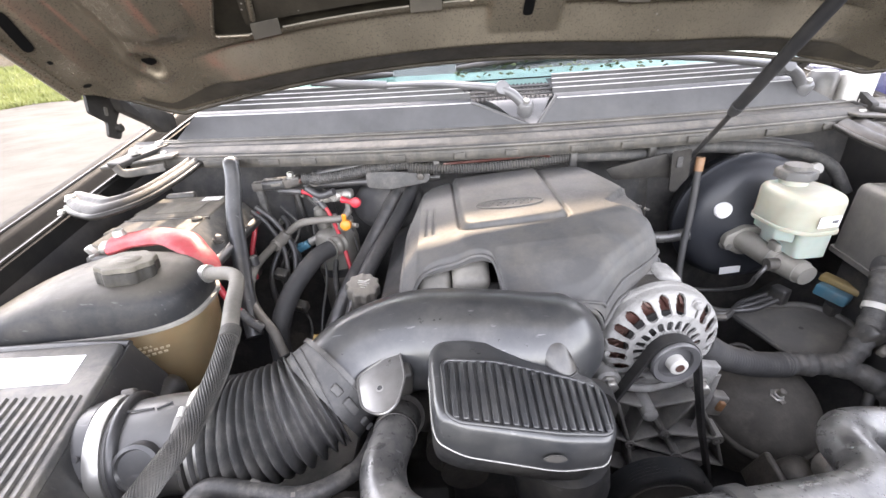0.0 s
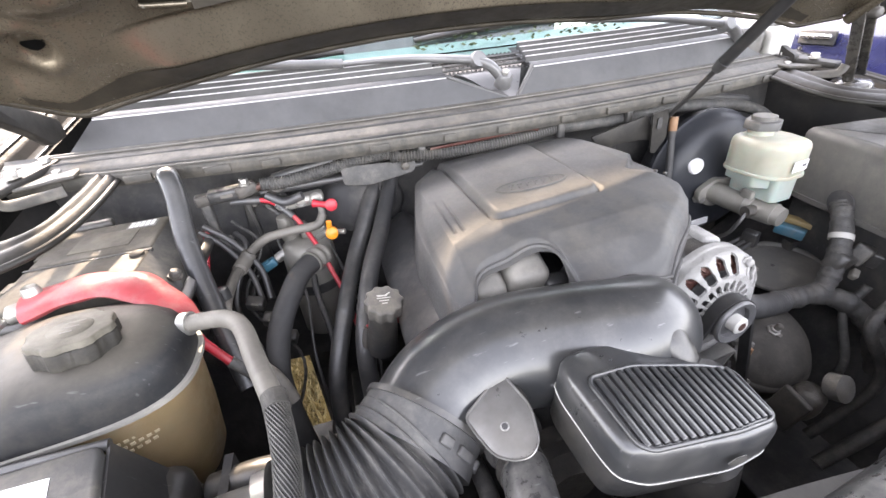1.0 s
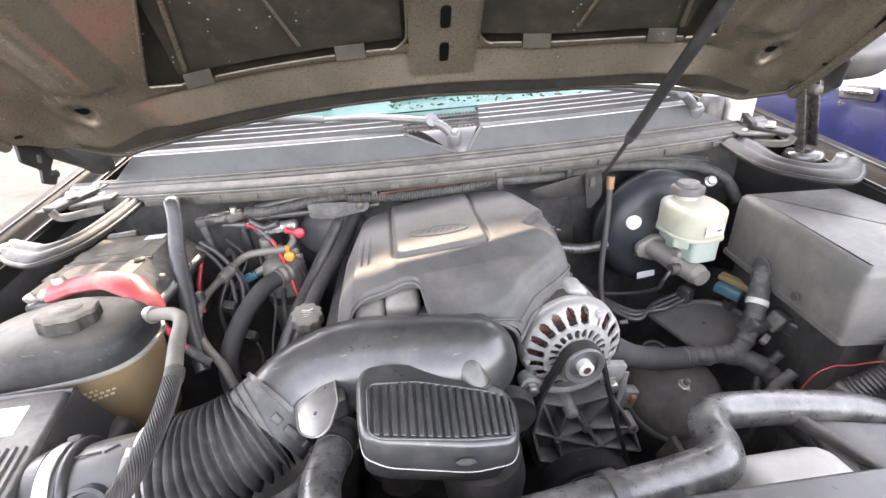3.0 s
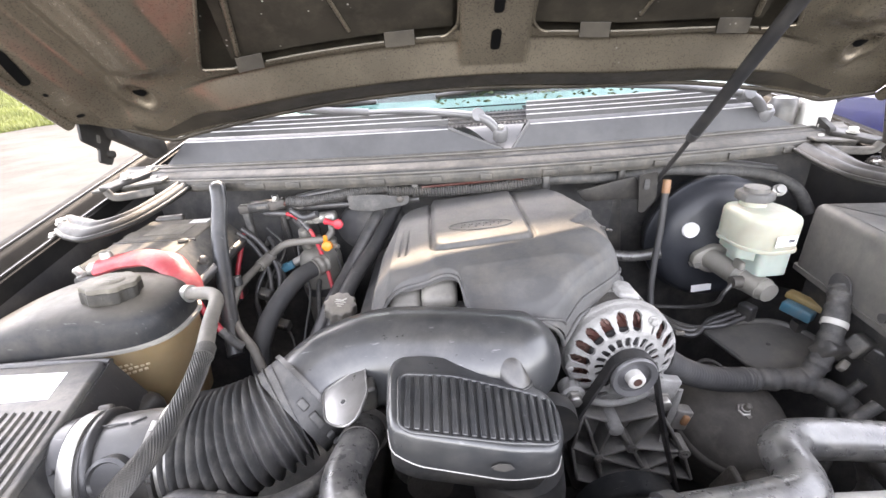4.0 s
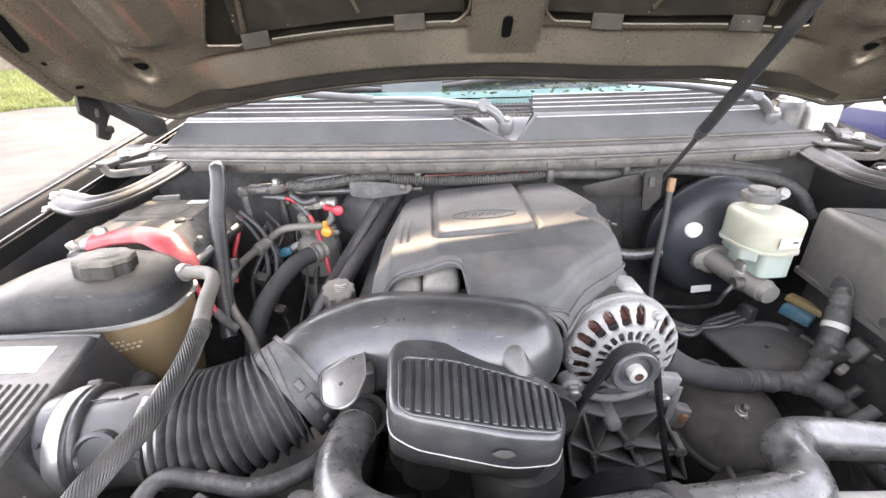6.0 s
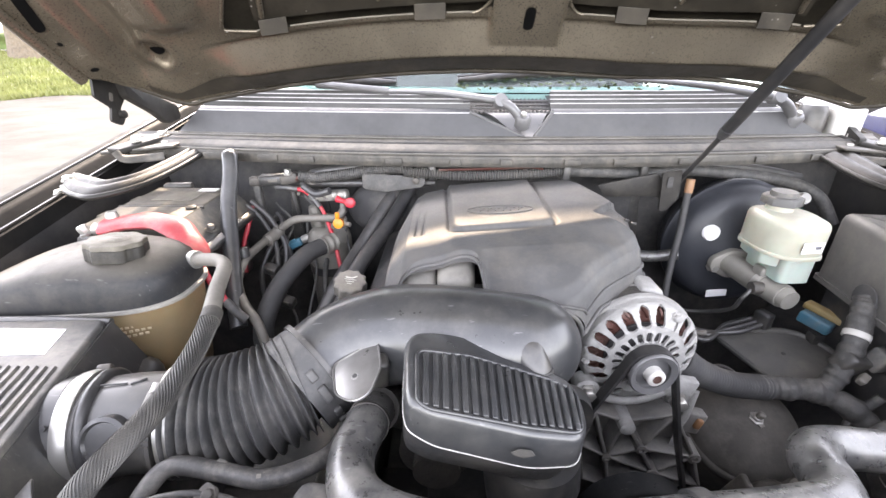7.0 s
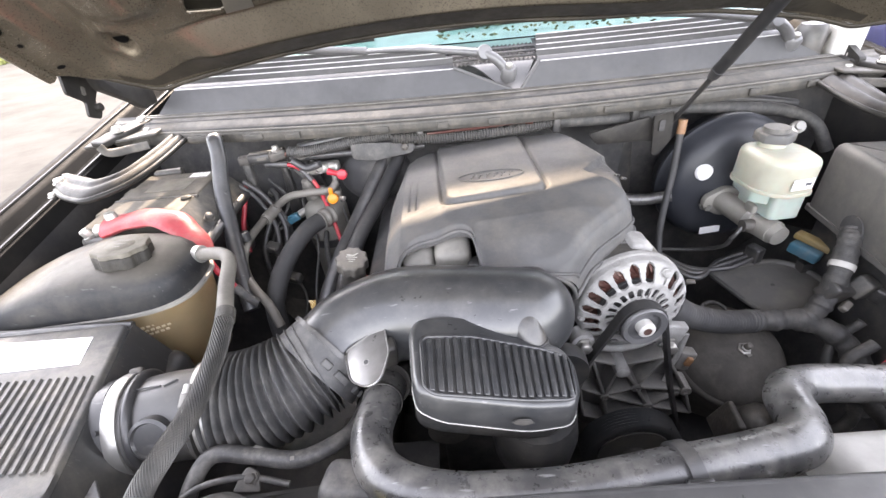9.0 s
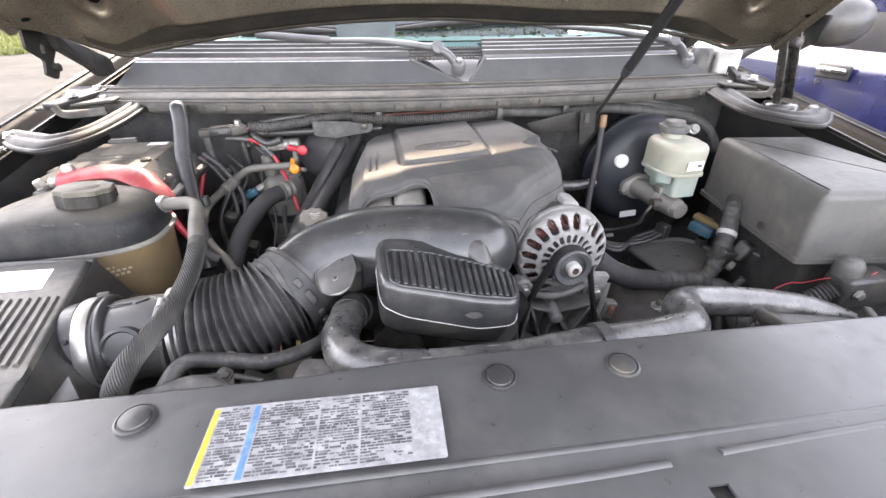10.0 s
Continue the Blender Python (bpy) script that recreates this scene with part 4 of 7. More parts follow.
for sx in (-1, 1):
    # Holes and slots are near-black patches: their inner dark is only colour
    hood_patch("hole", oval(0.012 + sx * 0.648, 0.098, 0.014, 0.0065), VOID)
    hood_patch("side_slot", rounded([(0.012 + sx * (0.768 - 0.02 * t) + dx, 0.170 + 0.05 * t) for t, dx in ((0, -0.010), (1, -0.010), (1, 0.010), (0, 0.010))], 0.009, 5), VOID)
    hood_patch("small_hole", oval(0.012 + sx * 0.764, 0.150, 0.004, 0.003), VOID)
    hood_patch("small_hole", oval(0.012 + sx * 0.757, 0.104, 0.008, 0.003), VOID)
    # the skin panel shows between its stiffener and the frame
    part("skin_panel", sheet(lambda u, v, sx=sx: hood_point(0.012 + sx * (0.070 + (0.40 - 0.16 * v) * u), 0.100 + 0.62 * v, -0.0235 + 0.003 * math.sin(math.pi * u)), 24, 20), HOODSHADE, hd)
    rim = [(0.012 + sx * (0.515 - 0.75 * max(0.0, q - 0.115) - 0.03 * smooth01((0.112 - q) / 0.02)), q) for q in (0.108, 0.113, 0.12, 0.14, 0.18, 0.24, 0.32)]
    part("opening_lip", tube([hood_point(a, q, hood_relief(a, q) - 0.001) for a, q in [(0.012 + sx * 0.462, 0.0985), (0.012 + sx * 0.477, 0.101)] + rim], 0.0032, 5, 8), HOODIN, hd)
    part("opening_lip", tube([hood_point(0.012 + sx * a, q, hood_relief(0.012 + sx * a, q) - 0.001) for a, q in ((0.092, 0.0985), (0.080, 0.102), (0.070, 0.110), (0.063, 0.122), (0.061, 0.16), (0.061, 0.30), (0.061, 0.70))], 0.0028, 5, 8), HOODIN, hd)
    part("stiffener", tube([hood_point(0.012 + sx * (0.452 - 0.20 * t), 0.108 + 0.5 * t, -0.019) for t in (0, 0.3, 0.7, 1)], 0.005, 6, 8), HOODIN, hd)
    part("stiffener", tube([hood_point(0.012 + sx * (0.25 + 0.08 * t), 0.112 + 0.25 * t, -0.020) for t in (0, 0.3, 0.7, 1)], 0.0035, 6, 8), HOODIN, hd)
for c in (0.102, 0.160, 0.24):
    hood_patch("slot", rounded([(0.005, c - 0.017), (0.022, c - 0.017), (0.022, c + 0.017), (0.005, c + 0.017)], 0.007, 4), VOID, 0.0015)
# Overlay strip that paints the shaded rear roll darker than the frame
part("seam_sealer", sheet(lambda u, v: (lambda x, q: hood_point(x, q, hood_relief(x, q) + 0.0012))(-0.70 + 1.40 * u, hood_back(-0.70 + 1.40 * u) + 0.006 + (0.037 - 0.024 * smooth01((abs(2 * u - 1) - 0.72) / 0.28)) * v), 150, 8), HOODSHADE, hd, "dark dusty strip, the rear roll's shade put into its colour")
part("rear_hem", tube([hood_point(x, hood_back(x) - 0.004, 0.0) for x in (-0.778, -0.74, -0.70, -0.66, -0.6, -0.4, -0.2, 0, 0.2, 0.4, 0.6, 0.66, 0.70, 0.74, 0.778)], 0.0045, 6, 8), HOODSHADE, hd)
for sx in (-1, 1):
    part("side_hem", tube([hood_point(sx * 0.782, s, 0.010) for s in ((0.094 if sx < 0 else 0.034), 0.25, 0.5, 0.81)], 0.011, 8, 8), HOODIN, hd)
for x, w in ((-0.420, 0.048), (-0.152, 0.052), (0.186, 0.052), (0.425, 0.055)):
    part("tab", thick(sheet(lambda u, v, x=x, w=w: hood_point(x - w / 2 + w * u, 0.094 + 0.014 * v, 0.003 - 0.014 * v), 3, 3), 0.0015), HOODSHADE, hd)
    part("tab_edge", sweep([Vector(hood_point(x - w / 2 + w * t, 0.108, -0.0105)) for t in (0, 0.5, 1)], 0.0008, 6), RAILM, hd)
# Lips get their own tan: the light their edges catch is coloured in
for run in ((-0.470, -0.445), (-0.392, -0.180), (-0.124, -0.072), (0.094, 0.158), (0.214, 0.395), (0.455, 0.470)):
    part("hem_strip", sweep([Vector(hood_point(run[0] + (run[1] - run[0]) * t / 6, 0.0985, -0.004)) for t in range(7)], 0.0020, 8), LIPM, hd, "folded lip, the light on its edge put into a tan colour")

# ---- gas strut ----
st = thing("gas_strut", (0.375, 0.83, 1.12), "black gas strut holding the hood up from a slotted bracket", "strut")
sd = Vector((0.0, -0.666, 0.746)).normalized()
sp = Vector((0.362, 0.716, 1.244))
part("rod", sweep([sp - sd * 0.17 + sd * 0.19 * i / 4 for i in range(5)], 0.0048, 10), DARKRUB, st)
part("collar", sweep([sp - sd * 0.004 + sd * 0.02 * i / 4 for i in range(5)], lambda t: 0.0085 + 0.003 * t, 14), RUBBER, st)
part("cylinder", sweep([sp + sd * 0.014 + sd * 1.15 * i / 12 for i in range(13)], 0.0100, 18), DARKRUB, st)
sb = thing("strut_bracket", (0.335, 0.86, 1.10), "dusty slotted steel bracket under the cowl rail", "bracket")
part("plate", prism(rounded([(0.0, 0.0), (0.04, 0.005), (0.045, -0.055), (0.02, -0.085), (0.008, -0.08), (0.004, -0.04)], 0.006), 0, 0.004,
     axes((0.315, 0.80, 1.155), (1, 0.1, 0), (0, 0, 1))), HINGEM, sb)
# Dark plate laid on the bracket; the slot's depth is only colour
part("slot", prism(rounded([(0.0, 0.0), (0.012, 0), (0.012, -0.022), (0, -0.022)], 0.004), 0, 0.0015,
     axes((0.327, 0.7962, 1.146), (1, 0.1, 0), (0, 0, 1)) @ pose(0, 0, 0.001)), DARK, sb)
part("arm", prism(rounded([(-0.12, -0.03), (0.0, 0.0), (0.03, -0.055), (-0.01, -0.05), (-0.10, -0.055)], 0.008), 0, 0.004, axes((0.315, 0.815, 1.150), (1, -0.1, 0), (0, 0, 1)), 0.001), HINGEM, sb)

# ---- radiator cover ----
rc = thing("radiator_cover", (0, 0.05, 0.9), "wide flat dark grey plastic radiator cover with push pins", "radiator cover")


def rc_z(y):
    return 1.065 - 0.003 * smooth01((0.03 - y) / 0.01) - 0.10 * max(0, -0.02 - y) ** 1.2 - 0.012 * smooth01((y - 0.135) / 0.02)


def rc_pt(u, v):
    x = -0.80 + 1.60 * u
    back = 0.134 + 0.006 * math.cos(3 * x) - 0.008 * smooth01((-0.1 - x) / 0.15) - 0.10 * smooth01((abs(x + 0.03) - 0.46) / 0.30)
    y = -0.42 + (back + 0.42) * v
    return (x, y, rc_z(y) - 0.02 * smooth01((abs(x) - 0.6) / 0.2) + 0.0015 * math.sin(7 * x))


part("panel", thick(sheet(rc_pt, 96, 70, lambda u, v: not (0.547 < u < 0.566 and 0.60 < v < 0.735)), 0.003), COVERP, rc)
part("back_lip", sweep([Vector(rc_pt(i / 60, 1.0)) + Vector((0, 0.001, -0.006)) for i in range(61)], 0.006, 8), COVERP, rc)
part("raised_edge", tube([(-0.16, 0.004, 1.0625), (0.0, 0.006, 1.063), (0.066, 0.008, 1.0635)], 0.0035, 5, 8, 0.6), COVERP, rc)
part("raised_edge", tube([(0.112, 0.012, 1.063), (0.35, 0.02, 1.062), (0.62, 0.02, 1.055)], 0.0035, 5, 8, 0.6), COVERP, rc)
part("fold", tube([(-0.75, 0.028, 1.050), (-0.4, 0.026, 1.0645), (0.0, 0.028, 1.0645), (0.4, 0.03, 1.064), (0.75, 0.03, 1.05)], 0.003, 8, 8, 0.5), COVERP, rc)
for x, y in ((-0.365, 0.102), (-0.045, 0.108), (0.078, 0.107), (0.40, 0.10), (-0.62, 0.05), (0.62, 0.05)):
    part("push_pin", lathe([(0.0165, -0.002), (0.0165, 0.001), (0.0145, 0.0018), (0.0142, 0.0008), (0.013, 0.0008), (0.012, 0.003), (0.006, 0.0042), (0, 0.0042)],
             28, pose(x, y, rc_z(y) + 0.0012)), PLASTIC, rc, "round black push pin")
part("latch_pocket", box((0.09, 0.06, 0.05), (0.115, -0.03, 1.025), 0.004), DARK, rc)

# emissions label, its small print too worn to read
lab = thing("emissions_label", (-0.2, 0.068, 1.067), "worn silver printed label with yellow and blue stripes", "label")
LM = pose(-0.3, 0.0325, 1.0672)
part("sheet", prism(rounded([(0, 0), (0.195, 0.0), (0.195, 0.071), (0, 0.071)], 0.002), 0, 0.0004, LM), SILVER, lab)
part("yellow_stripe", prism([(0.001, 0.002), (0.0055, 0.002), (0.0055, 0.069), (0.001, 0.069)], 0.0005, 0.0007, LM), INKYEL, lab)
part("blue_stripe", prism([(0.0345, 0.002), (0.0395, 0.002), (0.0395, 0.069), (0.0345, 0.069)], 0.0005, 0.0007, LM), INKBLUE, lab)
rnd = random.Random(8)
bars = bmesh.new()
for row in range(25):
    y0 = 0.0035 + row * 0.00262
    for a, b in ((0.007, 0.033), (0.041, 0.09), (0.092, 0.125), (0.127, 0.168)):
        x = a
        while x < b - 0.003:
            w = rnd.uniform(0.0012, 0.009)
            hgt = rnd.choice((0.0012, 0.0016, 0.0021))
            if rnd.random() < 0.82 - 0.35 * (abs(x - 0.16) < 0.02) * (row < 5):
                q = [(x, y0), (min(b, x + w), y0), (min(b, x + w), y0 + hgt), (x, y0 + hgt)]
                bars.faces.new([bars.verts.new(LM @ Vector((px, py, 0.0007))) for px, py in q])
            x += w + rnd.uniform(0.0004, 0.0012)
part("print", bars, INK, lab)

# ---- radiator top and fan shroud ----
sh = thing("fan_shroud", (0, 0.2, 0.6), "dusty black plastic fan shroud behind the radiator", "fan shroud")
part("top_ledge", thick(sheet(lambda u, v: (-0.46 + 1.06 * u, 0.10 + 0.11 * v + 0.02 * math.sin(5 * u), 0.975 - 0.03 * v - 0.05 * smooth01((abs(2 * u - 1) - 0.7) / 0.3)), 40, 8), 0.004), FUSE, sh)
part("back_wall", thick(sheet(lambda u, v: (-0.46 + 1.06 * u, 0.21 + 0.02 * math.sin(5 * u), 0.945 - 0.5 * v), 24, 6), 0.004), FUSE, sh)
for x in (-0.33, -0.1, 0.02, 0.16, 0.30, 0.42):
    part("rib", box((0.012, 0.10, 0.02), m=pose(x, 0.155, 0.967, -14, 0, 0), bevel=0.003), PLASTIC, sh)


def ledge_at(u, v, lift=0.0):
    x = -0.398 + 0.213 * u
    return (x, 0.125 + 0.06 * v + 0.012 * math.exp(-((u - 0.25) / 0.12) ** 2),
            1.014 + lift + (0.024 + 0.012 * smooth01((0.42 - u) / 0.10)) * math.sin(math.pi * min(1.0, v * 1.15)) * (0.8 + 0.2 * math.sin(9 * u)) - 0.05 * smooth01((v - 0.75) / 0.25) - 0.006 * u)


part("ledge_bump", thick(sheet(ledge_at, 40, 12), 0.003), LEDGE, sh)
part("yellow_sticker", sheet(lambda u, v: ledge_at(0.64 + 0.34 * u, 0.50 + 0.14 * v, 0.0035), 12, 3), INKYEL, sh, "thin faded yellow sticker strip")
part("ledge_hump", box((0.075, 0.05, 0.05), m=pose(-0.226, 0.197, 0.982, -10, 0, -8), bevel=0.014, segs=4), LEDGE, sh)
part("corner_tab", prism(rounded([(0, 0), (0.030, 0.003), (0.004, 0.034)], 0.003, 3), 0, 0.003, pose(-0.495, 0.170, 1.020, 12, 0, 0), 0.001), PLASTIC, sh)
part("hose_bracket", prism(rounded([(-0.016, -0.010), (0.014, -0.011), (0.010, 0.008), (-0.002, 0.014), (-0.008, 0.008)], 0.003, 3), 0, 0.003, pose(-0.342, 0.207, 0.998, 30, 0, 0), 0.0008), CAST, sh, "grimy steel hose bracket")
part("bracket_bolt", hexhead((-0.338, 0.207, 1.002), 0.0055, 0.008, (0, -0.5, 1)), CAST, sh)
part("slim_pipe", tube([(-0.43, 0.185, 0.985), (-0.396, 0.203, 0.998), (-0.347, 0.210, 1.0), (-0.30, 0.205, 0.99)], 0.0035, 6, 10), WORNHOSE, sh)
solo("radiator_support", box((1.5, 0.1, 0.45), (0, 0.05, 0.72), 0.01), DARK, "black radiator support under its cover", "radiator support", kind="structure")

wt = thing("washer_reservoir", (0.37, 0.2, 0.85), "dusty white plastic reservoir and tray behind the radiator", "reservoir")
part("tank", box((0.13, 0.1, 0.10), m=pose(0.325, 0.178, 0.945, -6, 0, 0), bevel=0.028, segs=5), OFFWHITE, wt)
part("tray", box((0.22, 0.12, 0.012), m=pose(0.50, 0.19, 0.955, 4, 2, -12), bevel=0.004), PLASTIC, wt)
part("strap", box((0.012, 0.15, 0.02), m=pose(0.42, 0.22, 0.965, 4, 2, 25), bevel=0.003), CAST, wt)
part("strap", box((0.012, 0.13, 0.02), m=pose(0.55, 0.2, 0.955, 4, 2, -25), bevel=0.003), CAST, wt)

# ---- engine block and lower bay ----
eb = thing("engine_block", (0, 0.65, 0.4), "grimy dark engine block, heads and casting below the cover", "engine")
part("block", box((0.34, 0.45, 0.45), (0.0, 0.745, 0.78), 0.04, 3), DARK, eb)
for sx in (-1, 1):
    part("rocker_cover", box((0.1, 0.46, 0.08), m=pose(sx * 0.205 - 0.01, 0.68, 0.955, 0, sx * 30, 0), bevel=0.025, segs=3), DARK, eb)
part("runner", box((0.05, 0.06, 0.09), m=pose(-0.160, 0.515, 1.040, 20, 0, 0), bevel=0.012, segs=3), RUNNER, eb)
part("runner", box((0.055, 0.06, 0.09), m=pose(-0.106, 0.511, 1.052, 20, 0, 0), bevel=0.012, segs=3), RUNNER, eb)
part("sensor", box((0.03, 0.02, 0.02), m=pose(-0.070, 0.48, 1.060, 20, 0, 0), bevel=0.004), PLASTIC, eb)
part("front_cover", box((0.19, 0.07, 0.4), (-0.055, 0.43, 0.73), 0.03, 3), DARK, eb)
part("throttle_body", lathe([(0.044, 0), (0.046, 0.01), (0.046, 0.05), (0.048, 0.055), (0.048, 0.08), (0.03, 0.08)], 32, pose(-0.005, 0.425, 1.034, -90, 0, 0)), GLOSSY, eb)

tray = solo("frame_rails", merge(box((0.12, 1.6, 0.14), (-0.34, 0.4, 0.42), 0.01), box((0.12, 1.6, 0.14), (0.46, 0.4, 0.42), 0.01), box((0.9, 0.14, 0.1), (0, 0.62, 0.36), 0.01)),
            DARK, "black steel chassis rails below the engine", "chassis", kind="structure")
for sx in (-1, 1):
    solo("wheel_liner", sheet(lambda u, v, sx=sx: (sx * (0.84 - (0.26 if sx < 0 else 0.30) * v), -0.1 + 1.05 * u, 0.70 + (0.08 + 0.12 * math.sin(math.pi * u)) * (1 - v) - 0.22 * v * v),
         14, 10), DARK, "black plastic wheel liner beside the engine", "wheel liner", kind="structure")

# ---- engine cover ----
ec = thing("engine_cover", (-0.02, 0.65, 1.0), "dusty dark grey moulded engine cover with raised oval emblem", "engine cover")
EC = Vector((-0.10, 0.72))
OUT = rounded([(-0.210, 0.444), (-0.196, 0.434), (-0.172, 0.496), (-0.078, 0.500), (-0.064, 0.420), (0.02, 0.424), (0.052, 0.428), (0.10, 0.472), (0.15, 0.510), (0.182, 0.545),
               (0.190, 0.61), (0.180, 0.69), (0.152, 0.775), (0.10, 0.865), (0.04, 0.905), (-0.07, 0.912), (-0.132, 0.885), (-0.185, 0.79), (-0.212, 0.66)], 0.026, 6)
# even spacing along the outline
_acc = [0.0]
for a, b in zip(OUT, OUT[1:] + OUT[:1]):
    _acc.append(_acc[-1] + math.dist(a, b))


def ec_out(f):
    s = (f % 1.0) * _acc[-1]
    for i in range(len(OUT)):
        if _acc[i + 1] >= s:
            a, b = Vector(OUT[i]), Vector(OUT[(i + 1) % len(OUT)])
            return a.lerp(b, (s - _acc[i]) / max(1e-9, _acc[i + 1] - _acc[i]))
    return Vector(OUT[0])


def ec_top(x, y):
    z = 1.117 + 0.085 * (x + 0.115)
    # front face below the ridge
    ridge = 0.567 if x > -0.115 else (0.576 + 0.36 * (x + 0.115) if x > -0.181 else 0.552 + 1.1 * (x + 0.181))
    z -= (0.06 + 0.12 * smooth01((-0.09 - x) / 0.05)) * max(0.0, ridge - y) + 0.2 * max(0.0, 0.470 - y)
    z -= 0.30 * max(0.0, 0.508 - y) * smooth01((x + 0.074) / 0.014)
    z -= 0.18 * max(0.0, 0.488 - y) * (1 - smooth01((x + 0.088) / 0.014)) * smooth01((x + 0.185) / 0.01) * 0.3
    # back and sides
    z -= 0.28 * max(0.0, y - 0.80) + 1.2 * max(0.0, y - 0.86)
    z -= 0.10 * max(0.0, -0.120 - x) + 0.75 * max(0.0, -0.184 - x)
    z -= 0.22 * max(0.0, x - 0.14) + 1.5 * max(0.0, x - 0.182) + 0.7 * max(0.0, x - 0.165) * smooth01((0.62 - y) / 0.03) + 0.25 * max(0.0, x - 0.08) * smooth01((0.58 - y) / 0.08)
    # step in front of the right shoulder
    z -= 0.010 * smooth01((y - 0.611 + 1.45 * (x - 0.123)) / 0.008) * smooth01((0.616 + 1.14 * (x - 0.123) - y) / 0.006) * smooth01((x - 0.120) / 0.006)
    # two grooves in the left face
    for gx in (-0.160, -0.172):
        z -= 0.0025 * math.exp(-((x - gx) / 0.0018) ** 2) * smooth01((y - 0.572) / 0.006) * smooth01((0.70 - y) / 0.05)
    # raised centre panel with its groove
    gl, gr, gb = -0.115 - 0.035 * (y - 0.576), 0.054 - 0.02 * (y - 0.567), 0.567
    dx = max(gl - x, x - gr)
    d = max(dx, gb - y) if not (dx > -0.022 and gb - y > -0.022) else math.hypot(max(0, dx + 0.022), max(0, gb - y + 0.022)) - 0.022
    z += 0.0075 * smooth01(-d / 0.009) - 0.0045 * math.exp(-((d - 0.001) / 0.0032) ** 2) * smooth01((y - 0.566) / 0.008)
    return z


def ec_low(p):
    x, y = p
    if y < 0.52 and x > -0.07:
        arch = 1.025 + 0.058 * max(0.0, 1 - ((x + 0.005) / 0.07) ** 2) ** 0.5 if abs(x + 0.005) < 0.07 else 1.025
        return arch + 0.03 * smooth01((x - 0.06) / 0.04)
    if y < 0.5 or (y < 0.53 and -0.19 < x < -0.06):
        return ec_top(x, y) - 0.007 - 0.05 * smooth01((-0.184 - x) / 0.008) - 0.03 * smooth01((x + 0.076) / 0.008)
    return 1.0 + 0.02 * smooth01(x / 0.1) + 0.035 * smooth01((x - 0.06) / 0.04) * smooth01((0.60 - y) / 0.05)


bm = bmesh.new()
NP, NR = 380, 110
rings = []
for k in range(3, -1, -1):
    ring = []
    for i in range(NP):
        p = ec_out(i / NP)
        t = k / 3
        q = p + (p - EC).normalized() * (0.012 * t)
        zt = ec_top(p.x, p.y) - 0.006
        ring.append(bm.verts.new((q.x, q.y, zt + (min(zt, ec_low(p)) - zt) * t)))
    rings.append(ring)
for k in range(1, NR):
    r = 1 - (k / NR)
    ring = []
    for i in range(NP):
        p = EC + (ec_out(i / NP) - EC) * (r ** 0.9)
        edge = (ec_out(i / NP) - EC).length * (1 - r ** 0.9)
        ring.append(bm.verts.new((p.x, p.y, ec_top(p.x, p.y) - 0.006 * (1 - smooth01(edge / 0.014)))))
    rings.append(ring)
for a, b in zip(rings, rings[1:]):
    for i in range(NP):
        bm.faces.new((a[i], a[(i + 1) % NP], b[(i + 1) % NP], b[i]))
bm.faces.new(rings[-1])
part("shell", bm, ENGINEP, ec, smooth=70)
lip = [p + (p - EC).normalized() * 0.012 for p in (ec_out(i / 380) for i in range(380)) if p.x > -0.055 and p.y < 0.64]
part("lip", sweep([Vector((p.x, p.y, min(ec_top(p.x, p.y) - 0.006, ec_low(p)))) for p in lip], 0.0032, 8), ENGINEP, ec)
band_ = []
for i in range(380):
    p = ec_out(i / 380)
    if p.x > -0.055 and p.y < 0.66:
        zt = ec_top(p.x, p.y) - 0.006
        q = p + (p - EC).normalized() * 0.0075
        band_.append(Vector((q.x, q.y, zt + (min(zt, ec_low(p)) - zt) * 0.55)))
part("edge_band", sweep(band_, 0.0024, 8), ENGINEP, ec)
part("opening_border", sweep([Vector((p.x, p.y, ec_top(p.x, p.y) - 0.005)) for p in (ec_out(i / 380) for i in range(380)) if -0.196 < p.x < -0.062 and p.y < 0.53], 0.0030, 8), ENGINEP, ec)


def ec_on(u, v, lift=0.0):
    """A place on the emblem's oval patch."""
    x, y = -0.031 + u, 0.635 + v - 0.10 * u
    return Vector((x, y, ec_top(x, y) + lift))


part("emblem", sweep([ec_on(0.055 * math.cos(2 * math.pi * i / 64), 0.019 * math.sin(2 * math.pi * i / 64), 0.001) for i in range(65)], 0.0012, 8), ENGINEP, ec, "raised oval emblem")
for i in range(6):
    x = -0.033 + 0.0128 * i
    part("emblem_bar", sweep([ec_on(x + 0.004 * t, -0.006 + 0.012 * t, 0.0008) for t in (0, 0.5, 1)], 0.0012, 6), ENGINEP, ec)
    part("emblem_bar", sweep([ec_on(x + 0.001 + 0.0075 * t, 0.006, 0.0008) for t in (0, 0.5, 1)], 0.0010, 6), ENGINEP, ec)
for i in range(5):
    part("vent", box((0.012, 0.004, 0.004), m=pose(0.185 - 0.006 * i, 0.60 + 0.014 * i, ec_top(0.185, 0.62) + 0.004, 0, 20, 30), bevel=0.001), PLASTIC, ec)

# ---- air box ----
ab = thing("air_box", (-0.68, 0.25, 0.8), "black ribbed plastic air filter box with a white label", "air box")
ab_out = rounded([(-0.582, 0.421), (-0.516, 0.19), (-0.50, 0.11), (-0.86, 0.09), (-0.86, 0.405)], 0.012)
part("lid", prism(ab_out, 0.985, 1.050, None, 0.005), DUSTY, ab)


def ab_side(u, v):
    a = Vector((-0.582, 0.424, 1.045)).lerp(Vector((-0.495, 0.10, 1.045)), u)
    return a + Vector((0.055, 0.012, -0.14)) * v + Vector((0.0, 0, -0.004))


